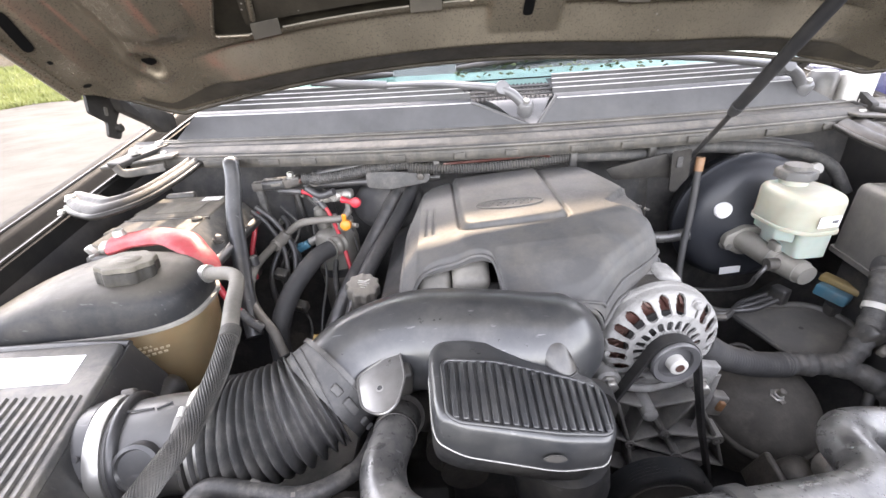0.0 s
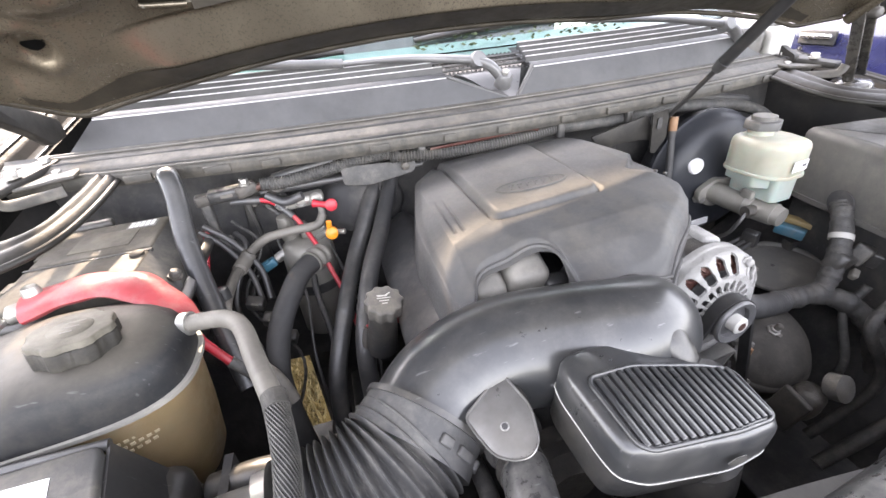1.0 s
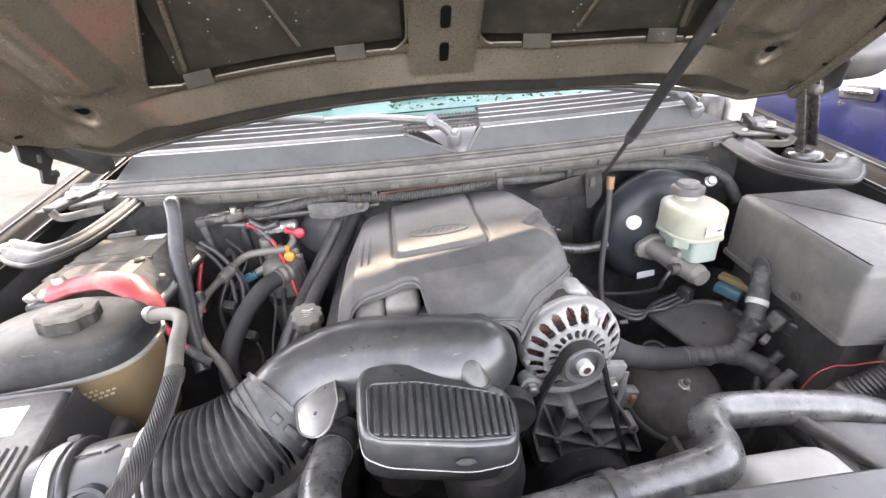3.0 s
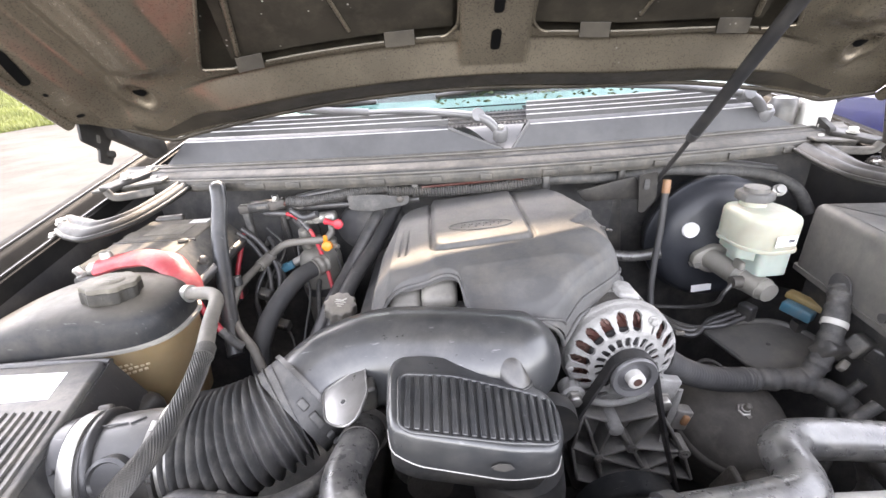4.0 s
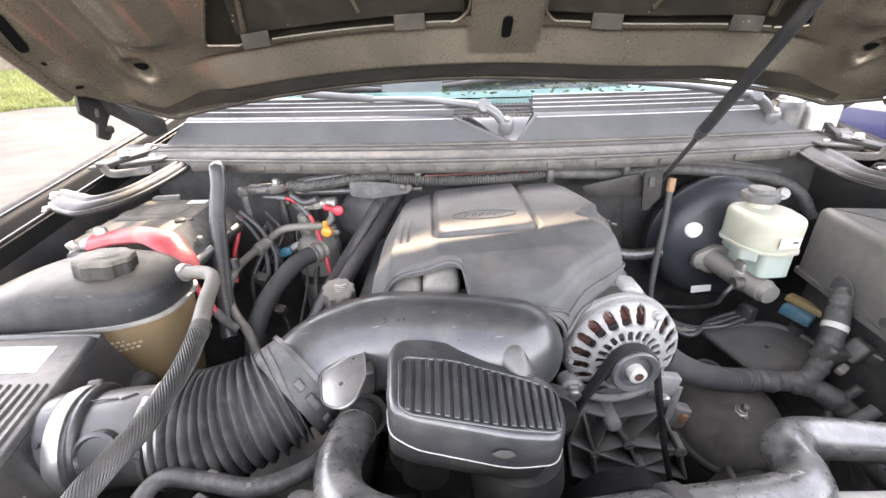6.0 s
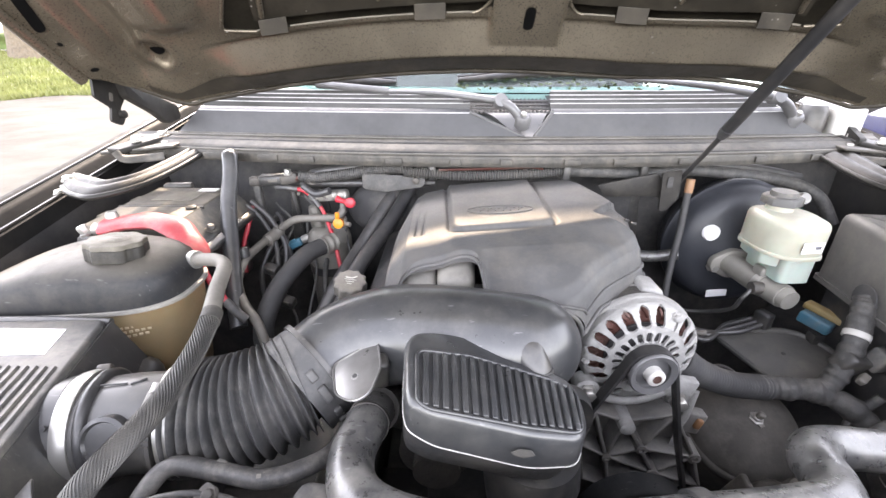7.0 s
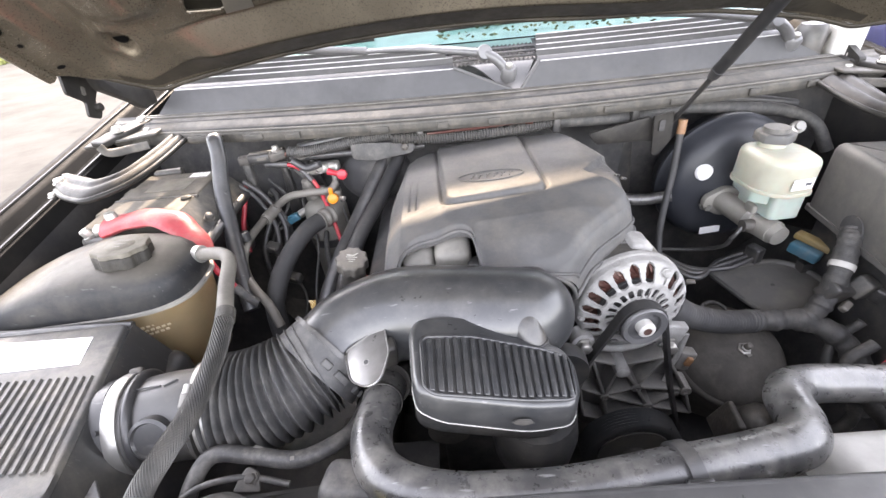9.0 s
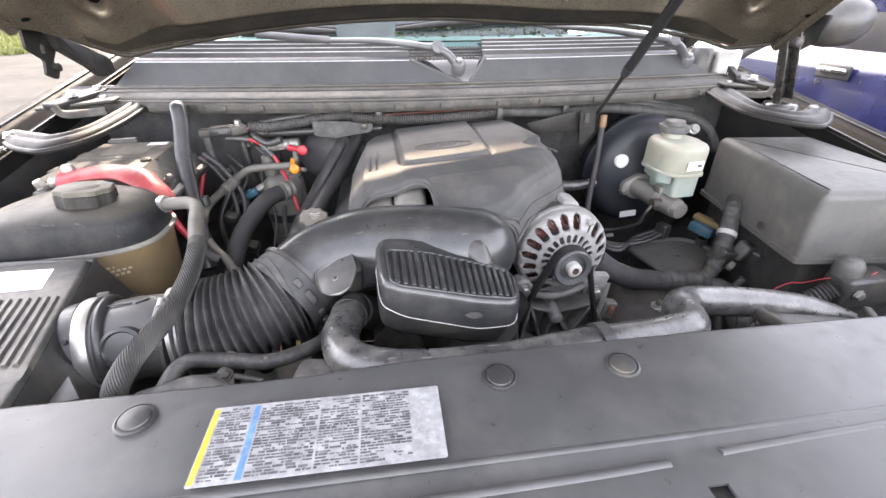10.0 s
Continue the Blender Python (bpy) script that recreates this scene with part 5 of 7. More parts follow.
part("side", thick(sheet(ab_side, 12, 6), 0.004), PLASTIC, ab)
part("lower_box", box((0.34, 0.36, 0.22), (-0.70, 0.26, 0.87), 0.02), PLASTIC, ab)
for i in range(18):
    x = -0.566 - 0.0108 * i
    line = [Vector((x, 0.322, 1.0505)), Vector((x + 0.035, 0.20, 1.0505))]
    part("rib", sweep([line[0].lerp(line[1], t) for t in (0, 0.02, 0.5, 0.98, 1)], 0.0032, 6), DUSTY, ab)
part("label", prism([(-0.613, 0.394), (-0.598, 0.345), (-0.80, 0.335), (-0.80, 0.394)], 1.0504, 1.0509), WHITE, ab, "plain white label")
part("ridge", tube([(-0.58, 0.425, 1.04), (-0.68, 0.42, 1.046), (-0.83, 0.412, 1.046)], 0.006, 6, 8), PLASTIC, ab)

# ---- intake tube, bellows and duct ----
ind = thing("intake_duct", (-0.28, 0.35, 0.95), "glossy black air intake duct with ribbed rubber bellows and steel clamp", "intake duct")
part("inlet_collar", tube([(-0.61, 0.270, 0.978), (-0.57, 0.281, 0.982), (-0.526, 0.295, 0.986)], lambda t: 0.068 - 0.006 * t, 6, 36), PLASTIC, ind)
CD = Vector((0.97, 0.22, 0.0)).normalized()
clamp_at = Vector((-0.520, 0.296, 0.986))
part("collar_ring", sweep([clamp_at + CD * (0.011 + 0.004 * i) for i in range(4)], lambda t: 0.0655 if 0.2 < t < 0.8 else 0.061, 40), PLASTIC, ind)
cl = part("clamp", sweep([clamp_at - CD * 0.0075 + CD * 0.015 * i / 4 for i in range(5)], lambda t: 0.0645 + 0.0012 * math.sin(math.pi * t), 44), ZINC, ind, "bright steel hose clamp")
part("clamp_screw", box((0.016, 0.010, 0.010), m=pose(-0.522, 0.336, 1.038, 35, 0, 15), bevel=0.003), CAST, cl)
part("clamp_dot", lathe([(0.003, 0), (0.003, 0.002), (0, 0.002)], 10, Matrix.Translation((-0.5225, 0.252, 1.034)) @ pose(0, 0, 0, 45, 0, 0)), DARK, cl)
part("sensor_tube", tube([(-0.510, 0.297, 0.987), (-0.47, 0.303, 0.99), (-0.43, 0.307, 0.988)], lambda t: 0.060 if t < 0.12 or t > 0.9 else 0.055, 10, 40), SATIN, ind)
part("tube_mark", sweep([Vector((-0.500, 0.300, 1.0455)) + Vector((0.030 * t, 0.004 * t, 0.0005)) for t in (0, 0.5, 1)], 0.0011, 6), DARKRUB, ind)
part("tube_mark", sweep([Vector((-0.466, 0.303, 1.0458)) + Vector((0.012 * t, 0.010 * t, -0.0008 * t)) for t in (0, 0.5, 1)], 0.0012, 6), DARKRUB, ind)
part("sensor_boss", lathe([(0.025, -0.01), (0.025, 0.010), (0.021, 0.012), (0.019, 0.009), (0, 0.009)], 28, Matrix.Translation((-0.466, 0.258, 1.014)) @ Vector((0.05, -0.86, 0.5)).to_track_quat("Z", "Y").to_matrix().to_4x4()), PLASTIC, ind)
bcl = part("bellows_clamp", sweep([Vector((-0.432, 0.307, 0.988)) + Vector((0.012, 0.003, 0)) * i / 3 for i in range(4)], 0.063, 40), ZINC, ind, "steel worm-drive clamp")
WS = Matrix.Translation((-0.4275, 0.280, 1.046)) @ Vector((0, -0.44, 0.89)).to_track_quat("Z", "X").to_matrix().to_4x4()
part("worm_housing", box((0.020, 0.013, 0.008), m=WS, bevel=0.003), GALV, bcl)
part("worm_screw", lathe([(0.0055, -0.004), (0.0055, 0.006), (0.003, 0.007), (0, 0.007)], 14, WS @ pose(0.011, 0, 0, 0, 90, 0)), ZINC, bcl)
for k in range(7):
    part("band_slot", box((0.0014, 0.008, 0.001), m=Matrix.Translation((-0.426, 0.3085, 0.988)) @ Matrix.Rotation(radians(38 + 5 * k), 4, "X") @ Matrix.Translation((0, 0, 0.0633)) @ Matrix.Rotation(radians(90), 4, "Z")), CAST, bcl)
part("bellows", ribbed([(-0.418, 0.309, 0.992), (-0.375, 0.315, 0.994), (-0.33, 0.329, 1.001), (-0.297, 0.350, 1.008)], 0.0665, 13, 0.0115, 44, 12, 0.9), BELLOW, ind)
part("elbow_cuff", tube([(-0.302, 0.345, 1.004), (-0.290, 0.357, 1.010), (-0.278, 0.368, 1.016)], lambda t: 0.0665 - 0.0025 * t, 6, 40), BELLOW, ind)
CM = axes((-0.290, 0.357, 1.010), (0.62, 0.58, 0.30), (0, 0, 1))
for a_, w_ in ((70, 0.022), (98, 0.012), (125, 0.026), (48, 0.014), (155, 0.018)):
    part("cuff_block", box((0.010, w_, 0.006), m=CM @ Matrix.Rotation(radians(a_ - 90), 4, "X") @ Matrix.Translation((0.001, 0, 0.0660)), bevel=0.002), BELLOW, ind)
part("cuff_ring", sweep(spline([(-0.280, 0.366, 1.015), (-0.276, 0.370, 1.017)], 3), 0.0675, 40), PLASTIC, ind)
part("duct", tube([(-0.283, 0.363, 1.013), (-0.245, 0.390, 1.030), (-0.18, 0.398, 1.047), (-0.10, 0.380, 1.055), (-0.045, 0.372, 1.053), (-0.012, 0.385, 1.045), (-0.006, 0.43, 1.034)],
     lambda t: 0.0605 + 0.003 * math.sin(math.pi * t) - 0.013 * smooth01((t - 0.82) / 0.15), 10, 44), GLOSSY, ind)
part("throttle_seal", sweep([Vector((-0.006, 0.420 + 0.003 * i, 1.036)) for i in range(4)], 0.0505, 36), RUBBER, ind)
part("end_bulge", lathe([(0, -0.03), (0.03, -0.028), (0.045, -0.018), (0.05, 0.0), (0.045, 0.018), (0.03, 0.028), (0, 0.03)], 32, pose(-0.010, 0.378, 1.036) @ Matrix.Diagonal((0.85, 0.8, 1.4, 1))), GLOSSY, ind)
spout = part("spout", tube([(-0.036, 0.362, 1.062), (-0.029, 0.338, 1.070), (-0.0235, 0.325, 1.064), (-0.019, 0.317, 1.050)], lambda t: 0.031 - 0.011 * smooth01(t / 0.75), 8, 28), PLASTIC, ind)
for k in range(2):
    part("spout_ring", sweep([Vector((-0.0215 + 0.002 * k, 0.3205 - 0.003 * k, 1.058 - 0.007 * k)) + Vector((0.0003, -0.0006, -0.0016)) * q for q in range(3)], 0.0215, 24), RUBBER, spout)

# ---- resonator ----
rs = thing("air_resonator", (-0.07, 0.26, 1.0), "glossy black resonator box with fluted top and rounded corners", "resonator")
RM = axes((-0.148, 0.290, 1.106), (0.155, 0.007, -0.047), (-0.005, 0.06, 0.006))
rs_top = [(-0.011, 0.010), (-0.006, 0.030), (0.022, 0.039), (0.064, 0.042), (0.084, 0.026), (0.104, 0.0195), (0.142, 0.0165), (0.170, 0.012), (0.181, -0.008), (0.178, -0.045), (0.166, -0.067),
          (0.118, -0.0725), (0.02, -0.070), (-0.003, -0.062), (-0.0075, -0.045)]
rs_out = rounded(rs_top, 0.016, 5)


def loft(levels, m):
    """A closed shell through outlines (list of points, height) of equal length."""
    bm = bmesh.new()
    rs_ = [[bm.verts.new(m @ Vector((x, y, z(x) if callable(z) else z))) for x, y in o] for o, z in levels]
    n_ = len(rs_[0])
    for a, b in zip(rs_, rs_[1:]):
        for i in range(n_):
            bm.faces.new((a[i], a[(i + 1) % n_], b[(i + 1) % n_], b[i]))
    bm.faces.new(rs_[0])
    bm.faces.new(rs_[-1])
    return bm


def shrink(o, k):
    c = Vector((sum(p[0] for p in o) / len(o), sum(p[1] for p in o) / len(o)))
    return [tuple(c + (Vector(p) - c) * k) for p in o]


def rs_shift(k, dx, dy):
    return [(x + dx, y + dy) for x, y in shrink(rs_out, k)]


def rs_seam(x):
    return -0.036 - 0.008 * smooth01((x + 0.02) / 0.09) + 0.010 * smooth01((x - 0.12) / 0.07)


part("lid", loft([(rs_shift(1.0, 0.007, 0), rs_seam), (rs_shift(1.005, 0.004, 0), -0.024), (rs_shift(1.0, 0, 0), -0.010), (rs_shift(0.985, 0, 0), -0.005), (rs_shift(0.955, 0, 0), -0.0015),
                  (rs_shift(0.91, 0, 0), 0.0), (rs_shift(0.4, 0, 0), 0.0)], RM), GLOSSY, rs, smooth=60)
# Off-white seam line: the edge's highlight is its colour
part("seam", sweep([RM @ Vector((x, y, rs_seam(x))) for x, y in (lambda o: o + o[:1])(rs_shift(1.004, 0.007, 0))], 0.0006, 6), OFFWHITE, rs, "seam edge with its highlight painted off-white")
part("base", loft([(rs_shift(0.84, 0.008, 0.004), -0.080), (rs_shift(0.92, 0.008, 0.002), -0.072), (rs_shift(0.985, 0.007, 0), rs_seam)], RM), PLASTIC, rs)
RF = [(0.0005, -0.004), (0.006, 0.003), (0.058, 0.0105), (0.142, 0.0025), (0.168, -0.004), (0.172, -0.012), (0.165, -0.055), (0.156, -0.060), (0.11, -0.0645), (0.014, -0.066), (0.004, -0.060)]
part("flute_rim", sweep([RM @ Vector((x, y, 0.0008)) for x, y in (lambda o: o + o[:1])(rounded(RF, 0.008, 4))], 0.0019, 8), GLOSSY, rs)
for i in range(17):
    x = 0.0115 + 0.0093 * i
    hi = -0.002 + 0.0095 * smooth01(x / 0.05) - 0.010 * smooth01((x - 0.06) / 0.11)
    lo = -0.063 + 0.006 * smooth01((x - 0.09) / 0.07)
    xt = x + 0.005 * (x - 0.05) / 0.1
    part("flute", box((0.0056, hi - lo, 0.0036), m=RM @ Matrix.Translation(((x + xt) / 2, (hi + lo) / 2, 0.0012)) @ Matrix.Rotation(math.atan2(x - xt, hi - lo), 4, "Z"), bevel=0.0011), GLOSSY, rs)
part("scuff", prism([(0.098, -0.001), (0.104, 0.005), (0.115, 0.006), (0.121, 0.001), (0.112, -0.005), (0.103, -0.004)], 0, 0.0006,
     RM @ axes((0.0, -0.0752, -0.020), (1, -0.01, 0), (0, 0.06, 1)).copy()), SATIN, rs, "pale diamond-shaped scuff")
part("under_stub", lathe([(0.05, 0), (0.055, 0.04), (0.05, 0.08)], 28, pose(-0.02, 0.285, 0.90)), PLASTIC, rs)

# ---- tab bracket on the duct ----
bk = thing("duct_bracket", (-0.21, 0.31, 1.03), "grey rounded metal tab bracket with a bolt hole", "bracket")
BM = axes((-0.216, 0.302, 1.062), (0.963, -0.018, 0.268), (-0.016, 0.992, 0.122))
tab_out = rounded([(-0.0306, 0.0235), (0.0184, 0.0503), (0.0287, 0.0069), (0.0216, -0.0236), (0.0106, -0.0324), (-0.0036, -0.0300), (-0.0185, -0.0190), (-0.0266, 0.0069)], 0.008, 4)
part("plate", prism(tab_out, -0.003, 0.0, BM, 0.001), TABM, bk)
part("rim", sweep([BM @ Vector((x, y, 0.0)) for x, y in tab_out + tab_out[:1]], 0.0012, 6), TABM, bk)
part("hole", lathe([(0.0042, 0), (0.0042, 0.0006), (0.0036, 0.0008), (0.0026, 0.0004), (0, 0.0004)], 14, BM), ALU, bk)
part("hole_dark", lathe([(0.0028, 0), (0.0028, 0.0014), (0, 0.0014)], 12, BM), DARK, bk)
part("stem", box((0.02, 0.02, 0.05), m=pose(-0.196, 0.335, 1.04, 20, 0, 20), bevel=0.004), PLASTIC, bk)

# ---- upper radiator hose ----
rh = thing("radiator_hose", (0.1, 0.2, 0.98), "thick dusty black rubber radiator hose with retaining strap", "hose")
part("hose", tube([(-0.200, 0.315, 1.00), (-0.203, 0.285, 1.012), (-0.210, 0.235, 1.016), (-0.190, 0.190, 1.022), (-0.13, 0.163, 1.028), (-0.03, 0.158, 1.03), (0.08, 0.170, 1.03), (0.17, 0.186, 1.02),
     (0.225, 0.200, 1.015), (0.250, 0.228, 1.004), (0.262, 0.262, 0.998), (0.305, 0.286, 0.985), (0.42, 0.288, 0.968), (0.52, 0.282, 0.945), (0.62, 0.255, 0.905)], 0.0228, 10, 28), HOSE, rh)
strap = part("strap", sweep([Vector((0.086, 0.171, 1.03)) + Vector((0.014, 0.002, 0)) * i / 3 for i in range(4)], 0.0262, 28), PLASTIC, rh, "black plastic hose strap")
part("strap_tab", box((0.024, 0.012, 0.012), m=pose(0.094, 0.150, 1.045, 25, 0, 0), bevel=0.003), PLASTIC, strap)
part("hose_clamp", sweep([Vector((-0.2035, 0.283, 1.012)) + Vector((0.0, 0.012, -0.005)) * i / 3 for i in range(4)], 0.0245, 26), CAST, rh)

# ---- alternator ----
al_base = (0.16, 0.46, 0.9)
al = thing("alternator", al_base, "cast aluminium alternator with slotted vents and copper windings", "alternator")
AM = pose(0.158, 0.418, 0.984, 90, 0, 4)
# in this pose z points to the front of the truck
part("stator", lathe([(0.03, -0.10), (0.075, -0.10), (0.0755, -0.055), (0.074, -0.017), (0.062, -0.009), (0.03, -0.011)], 40, AM), COPPER, al, "dark red copper windings")
for i in range(36):
    a_ = 2 * math.pi * i / 36
    part("winding", tube([AM @ Vector((r_ * math.cos(a_ + t_), r_ * math.sin(a_ + t_), z_)) for r_, t_, z_ in ((0.060, 0, -0.007), (0.067, 0.05, -0.007), (0.074, 0.1, -0.015))], 0.0026, 3, 5), COPPER, al)
CASE = [(0.019, 0.004), (0.034, 0.008), (0.0365, 0.006), (0.049, 0.005), (0.058, 0.0055), (0.0615, 0.003), (0.0785, -0.007), (0.0815, -0.010), (0.0835, -0.015),
        (0.084, -0.026), (0.0855, -0.029), (0.0855, -0.037), (0.081, -0.039)]
_run = [0.0]
for a, b in zip(CASE, CASE[1:]):
    _run.append(_run[-1] + math.dist(a, b))


def case_profile(v):
    q = v * _run[-1]
    i = max(k for k in range(len(CASE) - 1) if _run[k] <= q + 1e-9)
    f = (q - _run[i]) / (_run[i + 1] - _run[i])
    return CASE[i][0] + (CASE[i + 1][0] - CASE[i][0]) * f, CASE[i][1] + (CASE[i + 1][1] - CASE[i][1]) * f


def case_at(u, v):
    r_, h_ = case_profile(v)
    a_ = 2 * math.pi * u
    wob = 0.0006 * math.sin(7 * a_) * math.sin(40 * v)
    return AM @ Vector((r_ * math.cos(a_), r_ * math.sin(a_), 0.007 + h_ + wob))


def case_keep(u, v):
    """Two rings of round-ended air slots, closed where the mounting lugs sit."""
    r_, h_ = case_profile(v)
    deg = (360 * u) % 360
    if h_ < -0.012:
        return True
    for count, mid, reach, wide, shut in ((20, 0.0690, 0.0062, 0.0071, ((60, 74), (250, 312))), (21, 0.0400, 0.0042, 0.0040, ((245, 295),))):
        if any(a <= deg <= b or a <= deg + 360 <= b for a, b in shut):
            continue
        off = ((deg / 360 * count) % 1.0 - 0.5) / count * 2 * math.pi * r_
        along = max(0.0, abs(r_ - mid) - reach)
        if math.hypot(off, along) < wide:
            return False
    return True


part("front_case", thick(sheet(case_at, 504, 64, case_keep), 0.0035), ALU, al)
part("lamination", lathe([(0.076, -0.026), (0.0795, -0.028)] + [(0.0795 - 0.0006 * (i % 2), -0.030 - 0.002 * i) for i in range(16)] + [(0.076, -0.062)], 48, AM), CAST, al, "dark laminated stator core")
part("rear_case", lathe([(0.074, -0.060), (0.080, -0.062), (0.081, -0.09), (0.077, -0.12), (0.06, -0.135), (0.0, -0.135)], 48, AM), BRACK, al)
part("fan", lathe([(0.030, 0.000), (0.052, -0.004), (0.052, -0.008), (0.030, -0.008)], 30, AM), DARK, al)


part("through_bolt", hexhead(AM @ Vector((0.035, 0.066, 0.003)), 0.006, 0.008), ALU, al)
part("through_bolt", hexhead(AM @ Vector((-0.078, -0.01, -0.005)), 0.005, 0.006), ALU, al)
PM = AM @ Matrix.Translation((0.0, -0.004, 0.009))
pul = part("pulley", lathe([(0.012, 0.024), (0.024, 0.022), (0.0245, 0.028), (0.032, 0.031), (0.034, 0.029), (0.034, 0.026), (0.030, 0.024), (0.030, 0.010), (0.034, 0.008), (0.033, 0.000), (0.01, -0.005)], 40, PM), PULLEYM, al, "worn steel pulley")
part("nut", lathe([(0.0125, 0.020), (0.0125, 0.036), (0.010, 0.038), (0.0065, 0.038), (0.006, 0.034), (0, 0.034)], 20, PM), OFFWHITE, pul)
part("shaft_end", lathe([(0.006, 0.03), (0.006, 0.0385), (0, 0.0385)], 14, PM), COPPER, pul, "rusty shaft end")
part("ear", prism(rounded([(0.0, 0.0), (0.036, 0.008), (0.045, 0.042), (0.01, 0.048), (-0.01, 0.03)], 0.006), 0.0, 0.014, axes((0.214, 0.434, 0.888), (1, 0, 0), (0, 0, 1)), 0.003), ALU, al)
part("ear_bolt", hexhead((0.226, 0.414, 0.903), 0.0105, 0.016), ZINC, al)
part("ear", prism(rounded([(0.0, 0.0), (0.03, -0.01), (0.03, 0.03), (0.0, 0.03)], 0.01), 0.0, 0.028, axes((0.075, 0.437, 0.905), (1, 0, 0), (0, 0, 1)), 0.003), ALU, al)
part("ear_bolt", hexhead((0.085, 0.404, 0.928), 0.0105, 0.014), ZINC, al)
part("lower_rim", sweep([AM @ Vector((0.091 * math.cos(radians(a_)), 0.091 * math.sin(radians(a_)), -0.004)) for a_ in range(212, 331, 6)], 0.0065, 10), ALU, al)
part("lug_boss", lathe([(0.018, 0), (0.018, 0.022), (0.014, 0.025), (0, 0.025)], 24, pose(0.085, 0.428, 0.928, 90, 0, 0)), ALU, al)
part("top_lug", box((0.035, 0.05, 0.024), m=pose(0.175, 0.485, 1.055, 0, 15, 0), bevel=0.006), ALU, al)
part("stay", sweep([Vector((0.262, 0.430, 0.905)), Vector((0.260, 0.431, 0.85)), Vector((0.254, 0.434, 0.765))], 0.0065, 8, True, 0.4, (0, 1, 0)), ALU, al)
part("terminal", tube([(0.25, 0.45, 1.0), (0.26, 0.445, 1.004)], 0.004, 3, 8), CAST, al)

al.location.y += 0.021
al.location.x += 0.002

acs = thing("accessory_bracket", (0.15, 0.44, 0.7), "grimy ribbed cast bracket below the alternator", "bracket")
part("casting", prism(rounded([(0.10, 0.885), (0.27, 0.90), (0.285, 0.79), (0.325, 0.685), (0.30, 0.64), (0.12, 0.64), (0.090, 0.76)], 0.02), -0.022, 0.022, axes((0, 0.492, 0), (1, 0, 0), (0, 0, 1)), 0.006), BRACK, acs)
WEB = {"a": (0.112, 0.872), "b": (0.161, 0.853), "c": (0.236, 0.868), "d": (0.144, 0.774), "e": (0.197, 0.794), "f": (0.098, 0.80), "g": (0.158, 0.700), "h": (0.227, 0.736),
       "i": (0.287, 0.775), "j": (0.313, 0.705), "k": (0.112, 0.72), "l": (0.262, 0.68)}
for ends in ("ad", "bd", "be", "ce", "fd", "dg", "de", "eh", "ei", "ci", "ij", "hj", "af", "gh", "fk", "kg", "hl", "dh", "ab", "bc", "hi"):
    a, b = WEB[ends[0]], WEB[ends[1]]
    d_ = Vector((b[0] - a[0], 0, b[1] - a[1]))
    part("web", box((d_.length, 0.042, 0.0055), m=axes(((a[0] + b[0]) / 2, 0.458, (a[1] + b[1]) / 2), d_, (0, 1, 0)), bevel=0.0018), BRACK, acs)
for q, r_ in (("d", 0.008), ("e", 0.009), ("h", 0.010), ("i", 0.010)):
    part("web_boss", lathe([(r_ + 0.002, 0), (r_, 0.036), (r_ * 0.5, 0.037), (r_ * 0.5, 0.032), (0, 0.032)], 16, pose(WEB[q][0], 0.47, WEB[q][1], 90, 0, 0)), BRACK, acs)
part("boss", lathe([(0.013, 0), (0.012, 0.045), (0.007, 0.048), (0, 0.048)], 14, pose(0.161, 0.47, 0.851, 90, 0, 0)), ALU, acs)

part("side_tab", box((0.028, 0.02, 0.04), m=pose(0.278, 0.458, 0.838, 0, 14, 0), bevel=0.003), BRACK, acs)
part("orange_clip", box((0.010, 0.008, 0.018), m=pose(0.281, 0.446, 0.842, 0, 16, 0), bevel=0.002), FADED, acs, "small faded orange clip")

psp = thing("steering_pump_pulley", (0.19, 0.40, 0.6), "black grooved belt pulley with a flat face", "pulley")
part("rim", lathe([(0.05, 0.0)] + [(0.088 - 0.004 * (i % 2), 0.0026 * i) for i in range(12)] + [(0.088, 0.031), (0.084, 0.034), (0.07, 0.0335), (0.066, 0.031), (0.02, 0.03), (0, 0.03)], 44, pose(0.186, 0.412, 0.685, 90, 0, 0)), GLOSSY, psp)
part("hub", lathe([(0.02, 0), (0.02, 0.02), (0.012, 0.024), (0, 0.024)], 20, pose(0.186, 0.384, 0.685, 90, 0, 0)), PLASTIC, psp)
part("face", lathe([(0.064, 0), (0.064, 0.0035), (0.022, 0.0035), (0.022, 0)], 40, pose(0.186, 0.3815, 0.685, 90, 0, 0)), SATIN, psp)

def band(path, y0, y1, t):
    """A flat strap that follows the (x, z) path, between two depths."""
    bm = bmesh.new()
    rings = []
    for i, (x, z) in enumerate(path):
        a, b = path[max(0, i - 1)], path[min(len(path) - 1, i + 1)]
        d = Vector((a[1] - b[1], b[0] - a[0])).normalized() * t / 2
        rings.append([bm.verts.new(c) for c in ((x + d.x, y0, z + d.y), (x + d.x, y1, z + d.y), (x - d.x, y1, z - d.y), (x - d.x, y0, z - d.y))])
    for a, b in zip(rings, rings[1:]):
        for i in range(4):
            bm.faces.new((a[i], a[(i + 1) % 4], b[(i + 1) % 4], b[i]))
    bm.faces.new(rings[0])
    bm.faces.new(rings[-1])
    return bm


